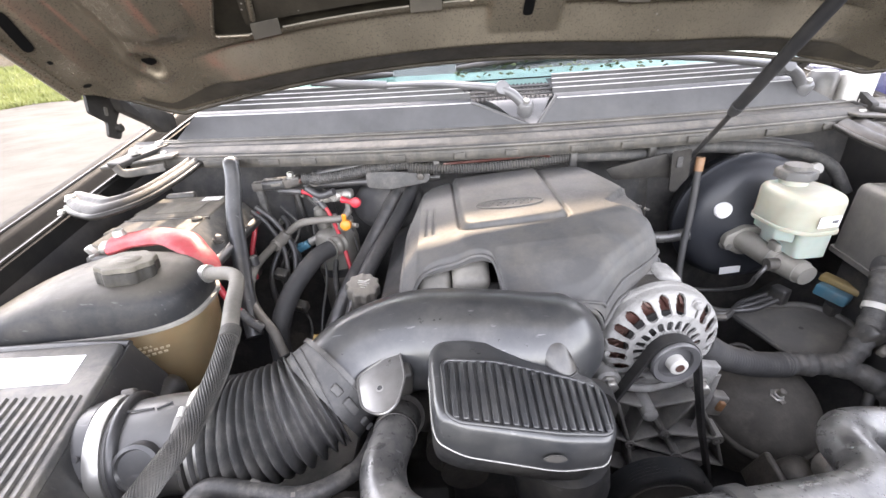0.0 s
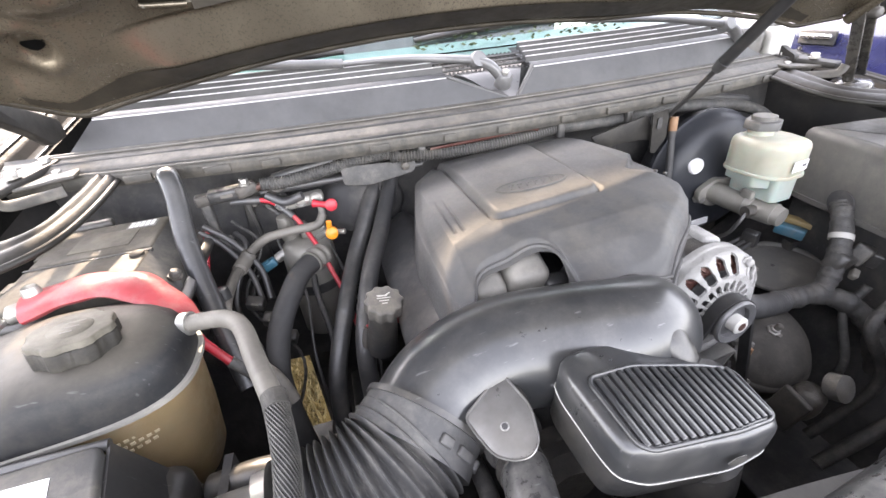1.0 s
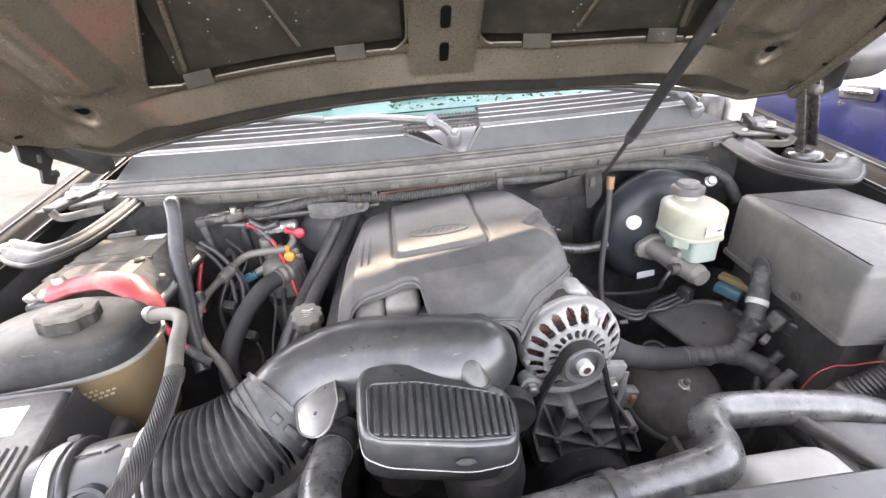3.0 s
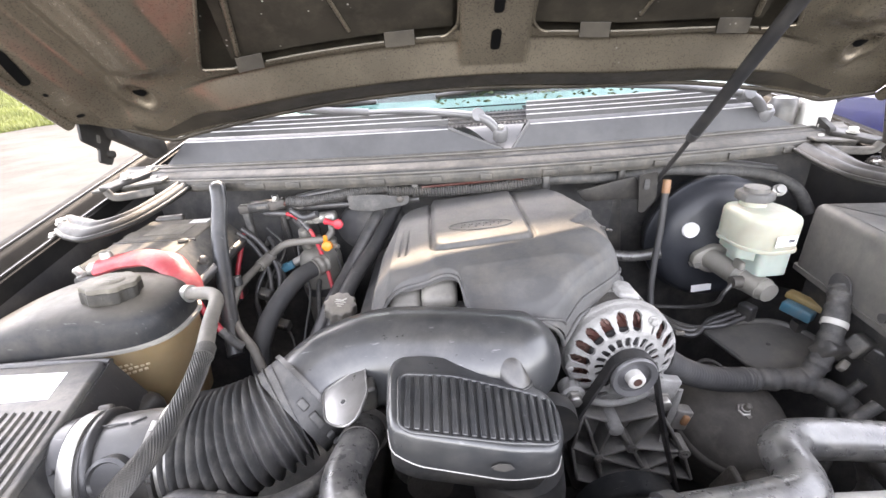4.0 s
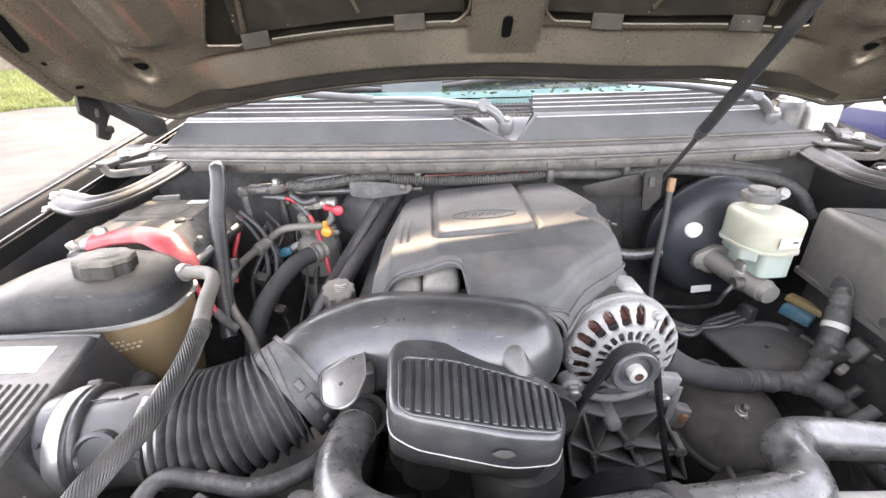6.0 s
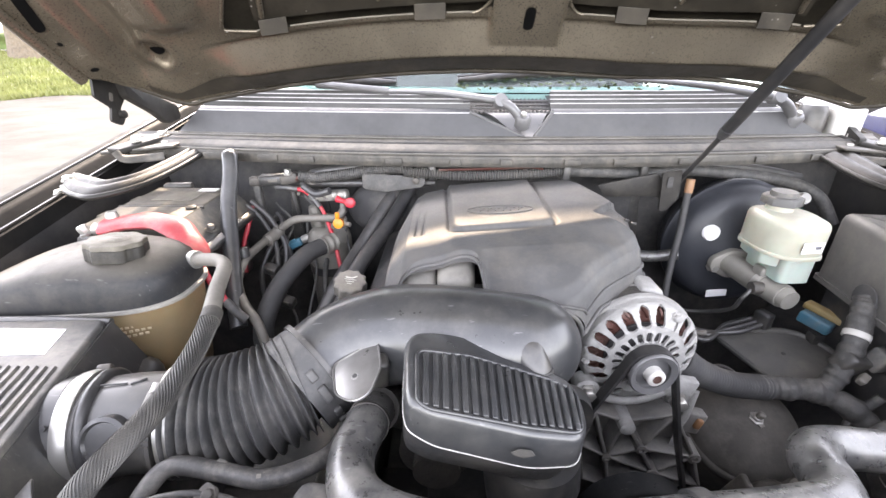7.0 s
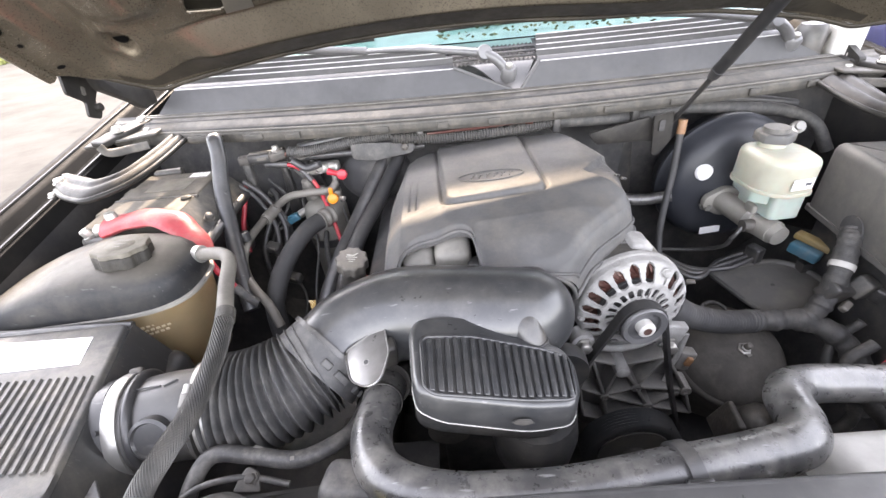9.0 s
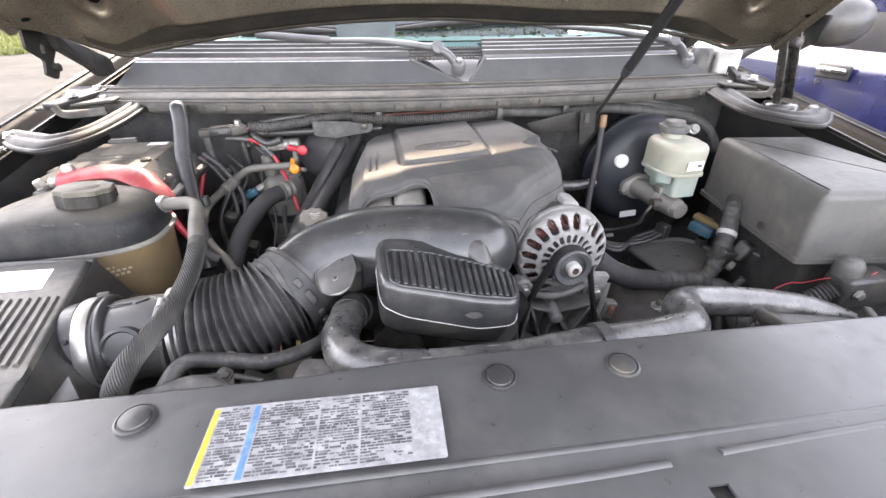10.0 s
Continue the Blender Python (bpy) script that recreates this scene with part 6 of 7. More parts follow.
hub = PM @ Vector((0, 0, 0.017)) + al.location - Vector(al_base)
loop = [(0.050, 0.785), (0.0865, 0.892)]
loop += [(hub.x + 0.0335 * math.cos(a), hub.z + 0.0335 * math.sin(a)) for a in [radians(165 - 152 * i / 20) for i in range(21)]]
loop += [(0.236, 0.83), (0.278, 0.70)]
belt = solo("drive_belt", band(loop, hub.y - 0.0085, hub.y + 0.0085, 0.0046), DARKRUB, "black ribbed drive belt round the alternator pulley", "belt", smooth=40)
solo("idler_pulley", lathe([(0.01, 0), (0.04, 0.0), (0.042, 0.004), (0.04, 0.024), (0.03, 0.02), (0.012, 0.018), (0, 0.02)], 32, pose(0.035, 0.385, 0.94, 90, 0, 0)), PLASTIC, "black plastic idler pulley beside the resonator", "pulley")

# ---- coolant tank ----
ct = thing("coolant_tank", (-0.7, 0.52, 0.9), "coolant surge tank, dusty black top over an aged tan bottle", "coolant tank")


def tank_ring(z, k):
    """A rounded outline with a narrower right end."""
    out = []
    for i in range(72):
        a = 2 * math.pi * i / 72
        c, s = math.cos(a), math.sin(a)
        x = -0.70 + 0.178 * k * math.copysign(abs(c) ** 0.62, c)
        y = 0.528 + 0.088 * k * math.copysign(abs(s) ** 0.7, s) - 0.012 * smooth01((-0.60 - x) / 0.2)
        out.append((x, y, z))
    return out


def tank_fall(x, z):
    """The top slopes down towards the fender."""
    return 0.062 * max(0.0, (-0.67 - x) / 0.20) ** 1.5 * min(1.0, max(0.0, (z - 1.045) / 0.06))


def stack(levels):
    bm = bmesh.new()
    rs_ = [[bm.verts.new((x, y, z_ - tank_fall(x, z_))) for x, y, z_ in tank_ring(z, k)] for z, k in levels]
    for a, b in zip(rs_, rs_[1:]):
        for i in range(72):
            bm.faces.new((a[i], a[(i + 1) % 72], b[(i + 1) % 72], b[i]))
    bm.faces.new(rs_[0])
    bm.faces.new(rs_[-1])
    return bm


part("top_shell", stack([(1.040, 1.0), (1.058, 0.997), (1.071, 0.98), (1.083, 0.94), (1.093, 0.87), (1.100, 0.75), (1.105, 0.52), (1.107, 0.2)]), TANKTOP, ct, "dusty black tank top")
part("seam", stack([(1.036, 1.0), (1.037, 1.03), (1.042, 1.03), (1.043, 1.0)]), RUNNER, ct, "pale dusty seam flange")
part("bottle", stack([(0.86, 0.80), (0.875, 0.88), (0.95, 0.94), (1.036, 0.985)]), TAN, ct, "aged tan translucent bottle")
for k in range(3):
    for i in range(6 - k):
        part("lettering", box((0.0045, 0.002, 0.0032), m=pose(-0.593 + 0.007 * i + 0.004 * k, 0.4475 + 0.0033 * i, 1.012 - 0.0065 * k, 0, 0, 25)), INKTAN, ct)
CAPM = pose(-0.612, 0.510, 1.098, -6, 4, 0)
part("filler_neck", lathe([(0.030, -0.012), (0.030, 0.006), (0.028, 0.008)], 28, CAPM), PLASTIC, ct)
cap_pts = [(r_ * math.cos(a_), r_ * math.sin(a_)) for a_, r_ in [(2 * math.pi * i / 96, 0.0382 + 0.0016 * math.tanh(3 * math.cos(8 * 2 * math.pi * i / 96 + 0.6))) for i in range(96)]]
cap = part("cap", prism(cap_pts, 0.003, 0.0212, CAPM, 0.002, 2), CAPP, ct, "ribbed black pressure cap")
part("cap_top", prism([(x * 0.985, y * 0.985) for x, y in cap_pts], 0.0215, 0.0285, CAPM, 0.0025, 3), CAPTOP, cap, "dusty tan cap top")
part("cap_centre", lathe([(0.020, 0.0286), (0.019, 0.0294), (0, 0.0294)], 32, CAPM), CAPTOP, cap)
for k in range(3):
    part("cap_print", box((0.020 - 0.005 * k, 0.0018, 0.0006), m=CAPM @ pose(0, 0.011 - 0.010 * k, 0.0295, 0, 0, 12)), GREYHOSE, cap)
part("nipple", tube([(-0.555, 0.550, 1.072), (-0.525, 0.552, 1.074)], 0.009, 3, 12), PLASTIC, ct)

# bypass hose with braided sleeve
bh = thing("bypass_hose", (-0.45, 0.4, 1.0), "grey rubber bypass hose running into a braided sleeve", "hose")
part("hose", tube([(-0.535, 0.553, 1.073), (-0.505, 0.545, 1.077), (-0.478, 0.534, 1.081), (-0.455, 0.508, 1.083), (-0.433, 0.445, 1.084), (-0.409, 0.377, 1.080)], 0.0107, 10, 16), GREYHOSE, bh)
SL = [(-0.411, 0.387, 1.081), (-0.401, 0.332, 1.074), (-0.397, 0.282, 1.069), (-0.396, 0.238, 1.068), (-0.401, 0.202, 1.067), (-0.408, 0.172, 1.061), (-0.415, 0.152, 1.044), (-0.419, 0.146, 1.005)]
part("sleeve", tube(SL, lambda t: 0.0096 + 0.0012 * t, 12, 20), BRAID, bh)
part("braiding", braid(SL, 0.0106, 22, 2.8, 0.0008), STRAND, bh)["kind"] = "stuff"
part("sleeve_cuff", tube([(-0.412, 0.391, 1.0815), (-0.408, 0.374, 1.079)], 0.0124, 3, 18), BRAID, bh)
part("hose_clip", sweep([Vector((-0.530, 0.5525, 1.0735)) + Vector((0.01, -0.003, 0.001)) * i / 3 for i in range(4)], 0.0145, 18), ZINC, bh)

# ---- battery ----
bt = thing("battery", (-0.69, 0.74, 0.9), "dusty black car battery with grey top and terminals", "battery")
part("case", box((0.18, 0.25, 0.19), (-0.69, 0.745, 0.985), 0.008), PLASTIC, bt)
part("top", box((0.165, 0.107, 0.022), m=pose(-0.692, 0.681, 1.087, 1.5, 0, 0), bevel=0.005), BATTOP, bt)
part("top", box((0.165, 0.120, 0.022), m=pose(-0.692, 0.801, 1.088, 0, 0, 0), bevel=0.005), BATTOP, bt)
part("seam", box((0.170, 0.005, 0.016), (-0.692, 0.7375, 1.090)), DARKRUB, bt)
part("side_slope", thick(sheet(lambda u, v: (-0.610 + 0.045 * v, 0.63 + 0.23 * u, 1.096 - 0.05 * v), 8, 4), 0.003), DUSTY, bt)
part("hold_down", box((0.016, 0.24, 0.018), m=pose(-0.561, 0.745, 1.046, 0, 25, 0), bevel=0.004), PLASTIC, bt)
part("hold_down_bolt", hexhead((-0.575, 0.69, 1.066), 0.008, 0.012, (0.4, 0, 1)), CAST, bt)
part("vent_plug", lathe([(0.010, 0), (0.010, 0.004), (0.007, 0.006), (0, 0.006)], 16, pose(-0.622, 0.722, 1.098)), CAPP, bt)
part("label_panel", box((0.085, 0.060, 0.0012), m=pose(-0.690, 0.795, 1.0994)), CAPTOP, bt, "faded dusty label")
part("sticker", box((0.045, 0.03, 0.001), m=pose(-0.648, 0.838, 1.0995, 0, 0, 0)), SATIN, bt)
for i in range(5):
    for j in range(3):
        part("sticker_print", box((0.006, 0.005, 0.001), m=pose(-0.664 + 0.008 * i, 0.831 + 0.007 * j, 1.1002)), WHITE, bt)
part("rear_handle", box((0.06, 0.02, 0.016), m=pose(-0.735, 0.870, 1.098, 0, 0, 10), bevel=0.005), PLASTIC, bt)
for dy in (-0.05, 0.04):
    part("edge_step", box((0.014, 0.03, 0.012), (-0.774, 0.745 + dy, 1.092), 0.003), BATTOP, bt)
part("post", lathe([(0.011, 0), (0.010, 0.025), (0.008, 0.03), (0, 0.03)], 16, pose(-0.705, 0.630, 1.095)), ZINC, bt)
tcl = part("terminal_clamp", box((0.04, 0.028, 0.016), m=pose(-0.715, 0.622, 1.10, 0, 0, 25), bevel=0.004), ZINC, bt)
part("clamp_bolt", hexhead((-0.742, 0.610, 1.09), 0.008, 0.018, (-0.3, -0.2, 1)), ZINC, tcl)
rcb = thing("battery_cable", (-0.62, 0.61, 1.09), "red battery cable under a cracked clear red cover", "cable")
part("cover", tube([(-0.715, 0.617, 1.102), (-0.68, 0.629, 1.106), (-0.64, 0.634, 1.107), (-0.595, 0.622, 1.102), (-0.56, 0.597, 1.086), (-0.535, 0.57, 1.06)], lambda t: 0.032 - 0.009 * t + 0.0015 * math.sin(23 * t), 10, 16, 0.36), REDCLEAR, rcb)
part("conductor", tube([(-0.550, 0.592, 1.060), (-0.540, 0.585, 1.040), (-0.530, 0.58, 1.018), (-0.518, 0.578, 0.995), (-0.505, 0.574, 0.975)], 0.0062, 8, 10), RED, rcb)
part("cable_lug", tube([(-0.509, 0.575, 0.981), (-0.49, 0.571, 0.958), (-0.475, 0.57, 0.945)], 0.008, 5, 10), LOOM, rcb)

# ---- tie brace from cowl to the front ----
tbr = thing("tie_brace", (-0.585, 0.838, 1.168), "gloss black steel tie brace from the cowl", "brace")
part("rod", tube([(-0.585, 0.838, 1.172), (-0.572, 0.812, 1.182), (-0.565, 0.787, 1.150), (-0.561, 0.745, 1.095), (-0.543, 0.69, 1.03), (-0.521, 0.63, 0.974), (-0.50, 0.58, 0.92)], 0.0155, 8, 16, 0.75), GLOSSY, tbr)
part("foot", lathe([(0.016, 0), (0.016, 0.01), (0, 0.012)], 14, pose(-0.585, 0.838, 1.168)), PAINTED, tbr)

# ---- accumulator and air-conditioning lines ----
acu = thing("accumulator", (-0.385, 0.82, 0.8), "grey metal air-conditioning accumulator canister", "accumulator")
part("can", lathe([(0.03, -0.2), (0.048, -0.19), (0.051, -0.05), (0.051, -0.004), (0.047, 0.012), (0.036, 0.022), (0, 0.026)], 32, pose(-0.403, 0.868, 0.978)), CAN, acu)
part("band", lathe([(0.0525, -0.01), (0.053, 0), (0.0525, 0.01), (0.05, 0.01), (0.05, -0.01)], 32, pose(-0.403, 0.868, 0.905)), PLASTIC, acu)
part("fitting", box((0.05, 0.03, 0.025), m=pose(-0.385, 0.875, 1.01, 0, 0, 10), bevel=0.006), CAN, acu)
part("fitting_bolt", hexhead((-0.40, 0.87, 1.022), 0.008, 0.012, (0, 0, 1)), ZINC, acu)
part("neck", lathe([(0.018, 0), (0.016, 0.03), (0.012, 0.05), (0.006, 0.052), (0, 0.052)], 18, pose(-0.430, 0.885, 1.000, 8, -6, 0)), CAN, acu)
part("red_cap", tube([(-0.370, 0.851, 1.076), (-0.342, 0.841, 1.071)], lambda t: 0.0080 - 0.002 * math.sin(math.pi * t), 4, 14), RED, acu, "red service port cap")
oc = part("orange_cap", merge(box((0.009, 0.005, 0.024), m=pose(-0.346, 0.752, 1.070, 10, 6, 0), bevel=0.002), lathe([(0.0105, 0), (0.0105, 0.012), (0.008, 0.014), (0, 0.014)], 18, pose(-0.344, 0.757, 1.056, 75, 0, 0))), ORANGE, acu, "orange service port cap")
part("cap_pipe", tube([(-0.373, 0.835, 1.037), (-0.360, 0.845, 1.048), (-0.357, 0.850, 1.070)], 0.0068, 5, 10), GREYHOSE, acu)
part("cap_disc", lathe([(0.0115, 0), (0.0115, 0.008), (0.009, 0.010), (0, 0.010)], 20, pose(-0.338, 0.842, 1.071, 75, 0, 0)), RED, acu)
for dx in (-0.035, 0.0, 0.028):
    part("port_ring", lathe([(0.011, 0), (0.012, 0.006), (0.009, 0.008), (0.009, 0.002), (0, 0.002)], 18, pose(-0.392 + dx, 0.868, 1.078, 70, 0, 0)), ZINC, acu)
part("manifold", box((0.085, 0.03, 0.022), m=pose(-0.392, 0.878, 1.076, 0, -4, 0), bevel=0.008, segs=3), CAN, acu)
part("stem", tube([(-0.372, 0.800, 1.030), (-0.352, 0.772, 1.050), (-0.322, 0.756, 1.053)], 0.0048, 4, 10), ZINC, acu)
acl = thing("refrigerant_line", (-0.46, 0.75, 0.95), "bent grey aluminium refrigerant line with a joint", "pipe")
part("pipe", tube([(-0.357, 0.848, 1.052), (-0.373, 0.835, 1.038), (-0.422, 0.828, 1.039), (-0.467, 0.825, 1.034), (-0.509, 0.821, 1.005), (-0.524, 0.77, 0.999), (-0.526, 0.70, 0.998),
     (-0.525, 0.66, 0.981), (-0.512, 0.63, 0.963), (-0.489, 0.60, 0.952), (-0.458, 0.57, 0.937), (-0.44, 0.55, 0.90)], 0.0084, 8, 14), GREYHOSE, acl)
part("joint", tube([(-0.498, 0.823, 1.016), (-0.506, 0.820, 1.006), (-0.516, 0.800, 1.000), (-0.519, 0.788, 0.999)], lambda t: 0.0135 - 0.003 * (abs(2 * t - 1) > 0.8), 5, 16), GREYHOSE, acl)
part("port_cap", lathe([(0.011, 0), (0.011, 0.018), (0.008, 0.02), (0, 0.02)], 14, pose(-0.526, 0.700, 1.004, -10, -8, 0)), PLASTIC, acl, "black port cap")
part("lead", tube([(-0.572, 0.84, 1.065), (-0.54, 0.83, 1.035), (-0.505, 0.80, 0.99), (-0.490, 0.76, 0.95)], 0.0050, 8, 10), RUBBER, acl)
part("lead", tube([(-0.566, 0.85, 1.07), (-0.527, 0.84, 1.035), (-0.488, 0.81, 0.985), (-0.478, 0.77, 0.94)], 0.0058, 8, 10), RUBBER, acl)
bc = thing("sensor_plug", (-0.47, 0.86, 0.96), "blue and black wired sensor plug", "connector")
part("plug", box((0.034, 0.017, 0.019), m=axes((-0.482, 0.853, 0.964), (-0.050, -0.006, -0.022), (0, 1, 0)), bevel=0.004), BLUE, bc)
part("lock_tab", box((0.014, 0.006, 0.005), m=axes((-0.484, 0.846, 0.975), (-0.050, -0.006, -0.022), (0, 1, 0)), bevel=0.001), BLUE, bc)
part("sensor_body", tube([(-0.440, 0.860, 0.983), (-0.464, 0.857, 0.972)], 0.010, 3, 14), ZINC, bc)
part("boot", tube([(-0.497, 0.846, 0.955), (-0.515, 0.84, 0.944)], 0.007, 3, 8), PLASTIC, bc)
part("lead", tube([(-0.51, 0.815, 0.945), (-0.52, 0.80, 0.91), (-0.50, 0.80, 0.86)], 0.004, 6, 6), RUBBER, bc)
hh = thing("heater_hose", (-0.42, 0.65, 0.85), "thick black rubber heater hose beside the accumulator", "hose")
part("hose", tube([(-0.384, 0.792, 0.992), (-0.413, 0.75, 0.991), (-0.434, 0.70, 0.978), (-0.452, 0.66, 0.956), (-0.461, 0.62, 0.93), (-0.463, 0.59, 0.896), (-0.455, 0.57, 0.80), (-0.44, 0.56, 0.66)], 0.0185, 8, 20), HHOSE, hh)
part("ferrule", tube([(-0.374, 0.806, 0.990), (-0.384, 0.792, 0.992), (-0.394, 0.778, 0.992)], lambda t: 0.0215 + 0.0012 * math.sin(14 * t), 6, 24), CAN, hh)
for route in (((-0.240, 0.945, 1.115), (-0.248, 0.90, 1.081), (-0.283, 0.835, 1.027), (-0.316, 0.78, 0.981), (-0.350, 0.69, 0.935), (-0.385, 0.61, 0.85), (-0.39, 0.58, 0.70)),
              ((-0.205, 0.945, 1.115), (-0.212, 0.90, 1.083), (-0.254, 0.80, 1.029), (-0.290, 0.72, 0.995), (-0.312, 0.66, 0.960), (-0.330, 0.60, 0.90), (-0.335, 0.56, 0.72))):
    ch = thing("coolant_hose", route[1], "black coolant hose coming through the firewall plate", "hose", "firewall hoses")
    part("hose", tube(route, 0.0155, 8, 18), RUBBER, ch)
    for k in (0.55, 0.70):
        part("paint_ring", sweep([Vector(route[3]).lerp(Vector(route[4]), k + 0.01 * j) for j in range(3)], 0.0158, 18), DUSTY, ch)
    part("spring_clip", sweep([Vector(route[4]).lerp(Vector(route[5]), 0.04 * k) for k in range(4)], 0.0168, 18), RUBBER, ch)
solo("blower_housing", lathe([(0, 0.03), (0.05, 0.03), (0.075, 0.02), (0.085, 0.0), (0.085, -0.08), (0, -0.08)], 40, pose(-0.275, 0.905, 1.035, 90, 0, 0) @ Matrix.Diagonal((1, 0.75, 1, 1))), DARK,
          "smooth black blower housing on the firewall", "housing")

# wiring junction and red leads on the firewall
jb = thing("cable_junction", (-0.47, 0.89, 1.1), "cable junction with clamps, stud and red leads", "junction")
part("block", box((0.06, 0.03, 0.022), m=pose(-0.515, 0.872, 1.115, 0, 0, 6), bevel=0.005), PLASTIC, jb)
part("lug", box((0.03, 0.022, 0.020), m=pose(-0.552, 0.868, 1.112, 0, 0, 6), bevel=0.004), CAST, jb)
part("lug", box((0.04, 0.024, 0.022), m=pose(-0.478, 0.870, 1.118, 0, -10, 12), bevel=0.005), CAST, jb)
part("stud", hexhead((-0.478, 0.866, 1.128), 0.008, 0.012, (0, 0, 1)), ZINC, jb)
part("copper_end", tube([(-0.462, 0.868, 1.118), (-0.435, 0.866, 1.126)], 0.007, 3, 10), COPPER, jb)
part("bracket", box((0.016, 0.02, 0.09), m=pose(-0.553, 0.868, 1.065), bevel=0.004), LOOM, jb)
part("clamp", lathe([(0.016, -0.01), (0.016, 0.01), (0.01, 0.012)], 16, pose(-0.43, 0.872, 1.118, 70, 0, 30)), CAST, jb)
part("print", box((0.02, 0.001, 0.006), m=pose(-0.512, 0.8565, 1.116, 0, 0, 6)), GREYHOSE, jb)
part("black_lead", tube([(-0.512, 0.87, 1.098), (-0.49, 0.868, 1.097), (-0.462, 0.868, 1.094)], 0.0072, 6, 10), RUBBER, jb)
part("red_lead", tube([(-0.467, 0.868, 1.095), (-0.445, 0.867, 1.088), (-0.428, 0.865, 1.071), (-0.405, 0.85, 1.048), (-0.377, 0.81, 1.002), (-0.362, 0.78, 0.965), (-0.349, 0.75, 0.935), (-0.335, 0.70, 0.88)], 0.0047, 8, 10), RED, jb, "bright red insulated lead")
part("tape", tube([(-0.437, 0.866, 1.081), (-0.428, 0.865, 1.071), (-0.412, 0.855, 1.055)], 0.0066, 6, 10), RUBBER, jb)
part("red_lead", tube([(-0.564, 0.848, 1.060), (-0.574, 0.83, 1.018), (-0.578, 0.80, 0.979), (-0.57, 0.77, 0.93)], 0.0056, 8, 10), RED, jb, "bright red insulated lead")
part("black_lead", tube([(-0.555, 0.865, 1.08), (-0.553, 0.862, 1.04), (-0.50, 0.85, 0.97), (-0.49, 0.83, 0.9)], 0.006, 8, 10), RUBBER, jb)
part("black_lead", tube([(-0.45, 0.87, 1.10), (-0.42, 0.86, 1.085), (-0.385, 0.852, 1.095)], 0.008, 8, 10), RUBBER, jb)

# ---- oil filler ----
ofl = thing("oil_filler", (-0.29, 0.58, 0.95), "grey scalloped oil filler cap on its neck", "oil cap")
OM = pose(-0.288, 0.582, 1.008, 14, 8, 0)
oc_pts = [((0.0275 + 0.0017 * math.cos(10 * 2 * math.pi * i / 90)) * math.cos(2 * math.pi * i / 90), (0.0275 + 0.0017 * math.cos(10 * 2 * math.pi * i / 90)) * math.sin(2 * math.pi * i / 90)) for i in range(90)]
oc = part("cap", prism(oc_pts, -0.006, 0.014, OM, 0.003, 3), DUSTY, ofl)
part("neck", lathe([(0.026, -0.10), (0.021, -0.02), (0.021, -0.004)], 20, OM), PLASTIC, ofl)
for i in range(3):
    part("marking", box((0.020 - 0.006 * i, 0.0012, 0.0008), m=OM @ pose(0, 0.003 - 0.005 * i, 0.0143)), OFFWHITE, oc)
part("marking", prism([(-0.010, 0.009), (0.002, 0.008), (0.009, 0.013), (0.0105, 0.012), (0.004, 0.006), (-0.008, 0.006)], 0.0139, 0.0147, OM), OFFWHITE, oc)

dst = thing("dipstick", (-0.27, 0.62, 0.9), "oil dipstick with a red plastic loop handle", "dipstick")
part("handle", tube([(-0.318, 0.605, 0.957), (-0.290, 0.622, 0.945), (-0.262, 0.625, 0.938), (-0.238, 0.615, 0.935), (-0.232, 0.60, 0.925)], 0.0042, 8, 10), RED, dst, "red plastic handle")
part("tube", tube([(-0.318, 0.605, 0.957), (-0.326, 0.60, 0.92), (-0.315, 0.60, 0.82), (-0.28, 0.61, 0.70)], 0.006, 8, 10), CAST, dst)

# ---- firewall harness ----
hn = thing("firewall_harness", (0, 0.86, 1.1), "black corrugated wiring harness clipped under the cowl rail", "harness")
part("loom", ribbed([(-0.45, 0.86, 1.126), (-0.41, 0.858, 1.124), (-0.34, 0.855, 1.133), (-0.27, 0.848, 1.146), (-0.20, 0.842, 1.150)], 0.0125, 50, 0.002, 14, 5), LOOM, hn)
part("loom", tube([(-0.43, 0.875, 1.128), (-0.33, 0.865, 1.145), (-0.2, 0.86, 1.15), (-0.1, 0.86, 1.15)], 0.009, 8, 10), RUBBER, hn)
part("loom", tube([(-0.46, 0.89, 1.10), (-0.36, 0.88, 1.105), (-0.25, 0.87, 1.108), (-0.15, 0.87, 1.11)], 0.008, 8, 10), RUBBER, hn)
part("conduit", ribbed([(-0.215, 0.835, 1.145), (-0.10, 0.830, 1.138), (0.03, 0.832, 1.140), (0.14, 0.842, 1.148)], 0.0125, 64, 0.0036, 16, 6), SATIN, hn)
part("loom", tube([(0.13, 0.842, 1.147), (0.22, 0.850, 1.142), (0.30, 0.868, 1.135), (0.42, 0.885, 1.138), (0.55, 0.90, 1.122), (0.66, 0.905, 1.105), (0.725, 0.885, 1.075), (0.755, 0.86, 1.02)], 0.0135, 8, 12), LOOM, hn)
part("loom", tube([(0.35, 0.89, 1.145), (0.5, 0.905, 1.142), (0.6, 0.92, 1.13), (0.70, 0.93, 1.11)], 0.010, 8, 10), RUBBER, hn)
part("end_fitting", lathe([(0.014, 0), (0.014, 0.012), (0.009, 0.014), (0.009, 0.022), (0, 0.022)], 12, pose(0.675, 0.872, 1.075, 60, 0, -20)), ZINC, hn)
part("copper_wire", tube([(-0.14, 0.826, 1.150), (-0.02, 0.822, 1.155), (0.05, 0.824, 1.158), (0.08, 0.83, 1.152)], 0.003, 8, 6), COPPER, hn)
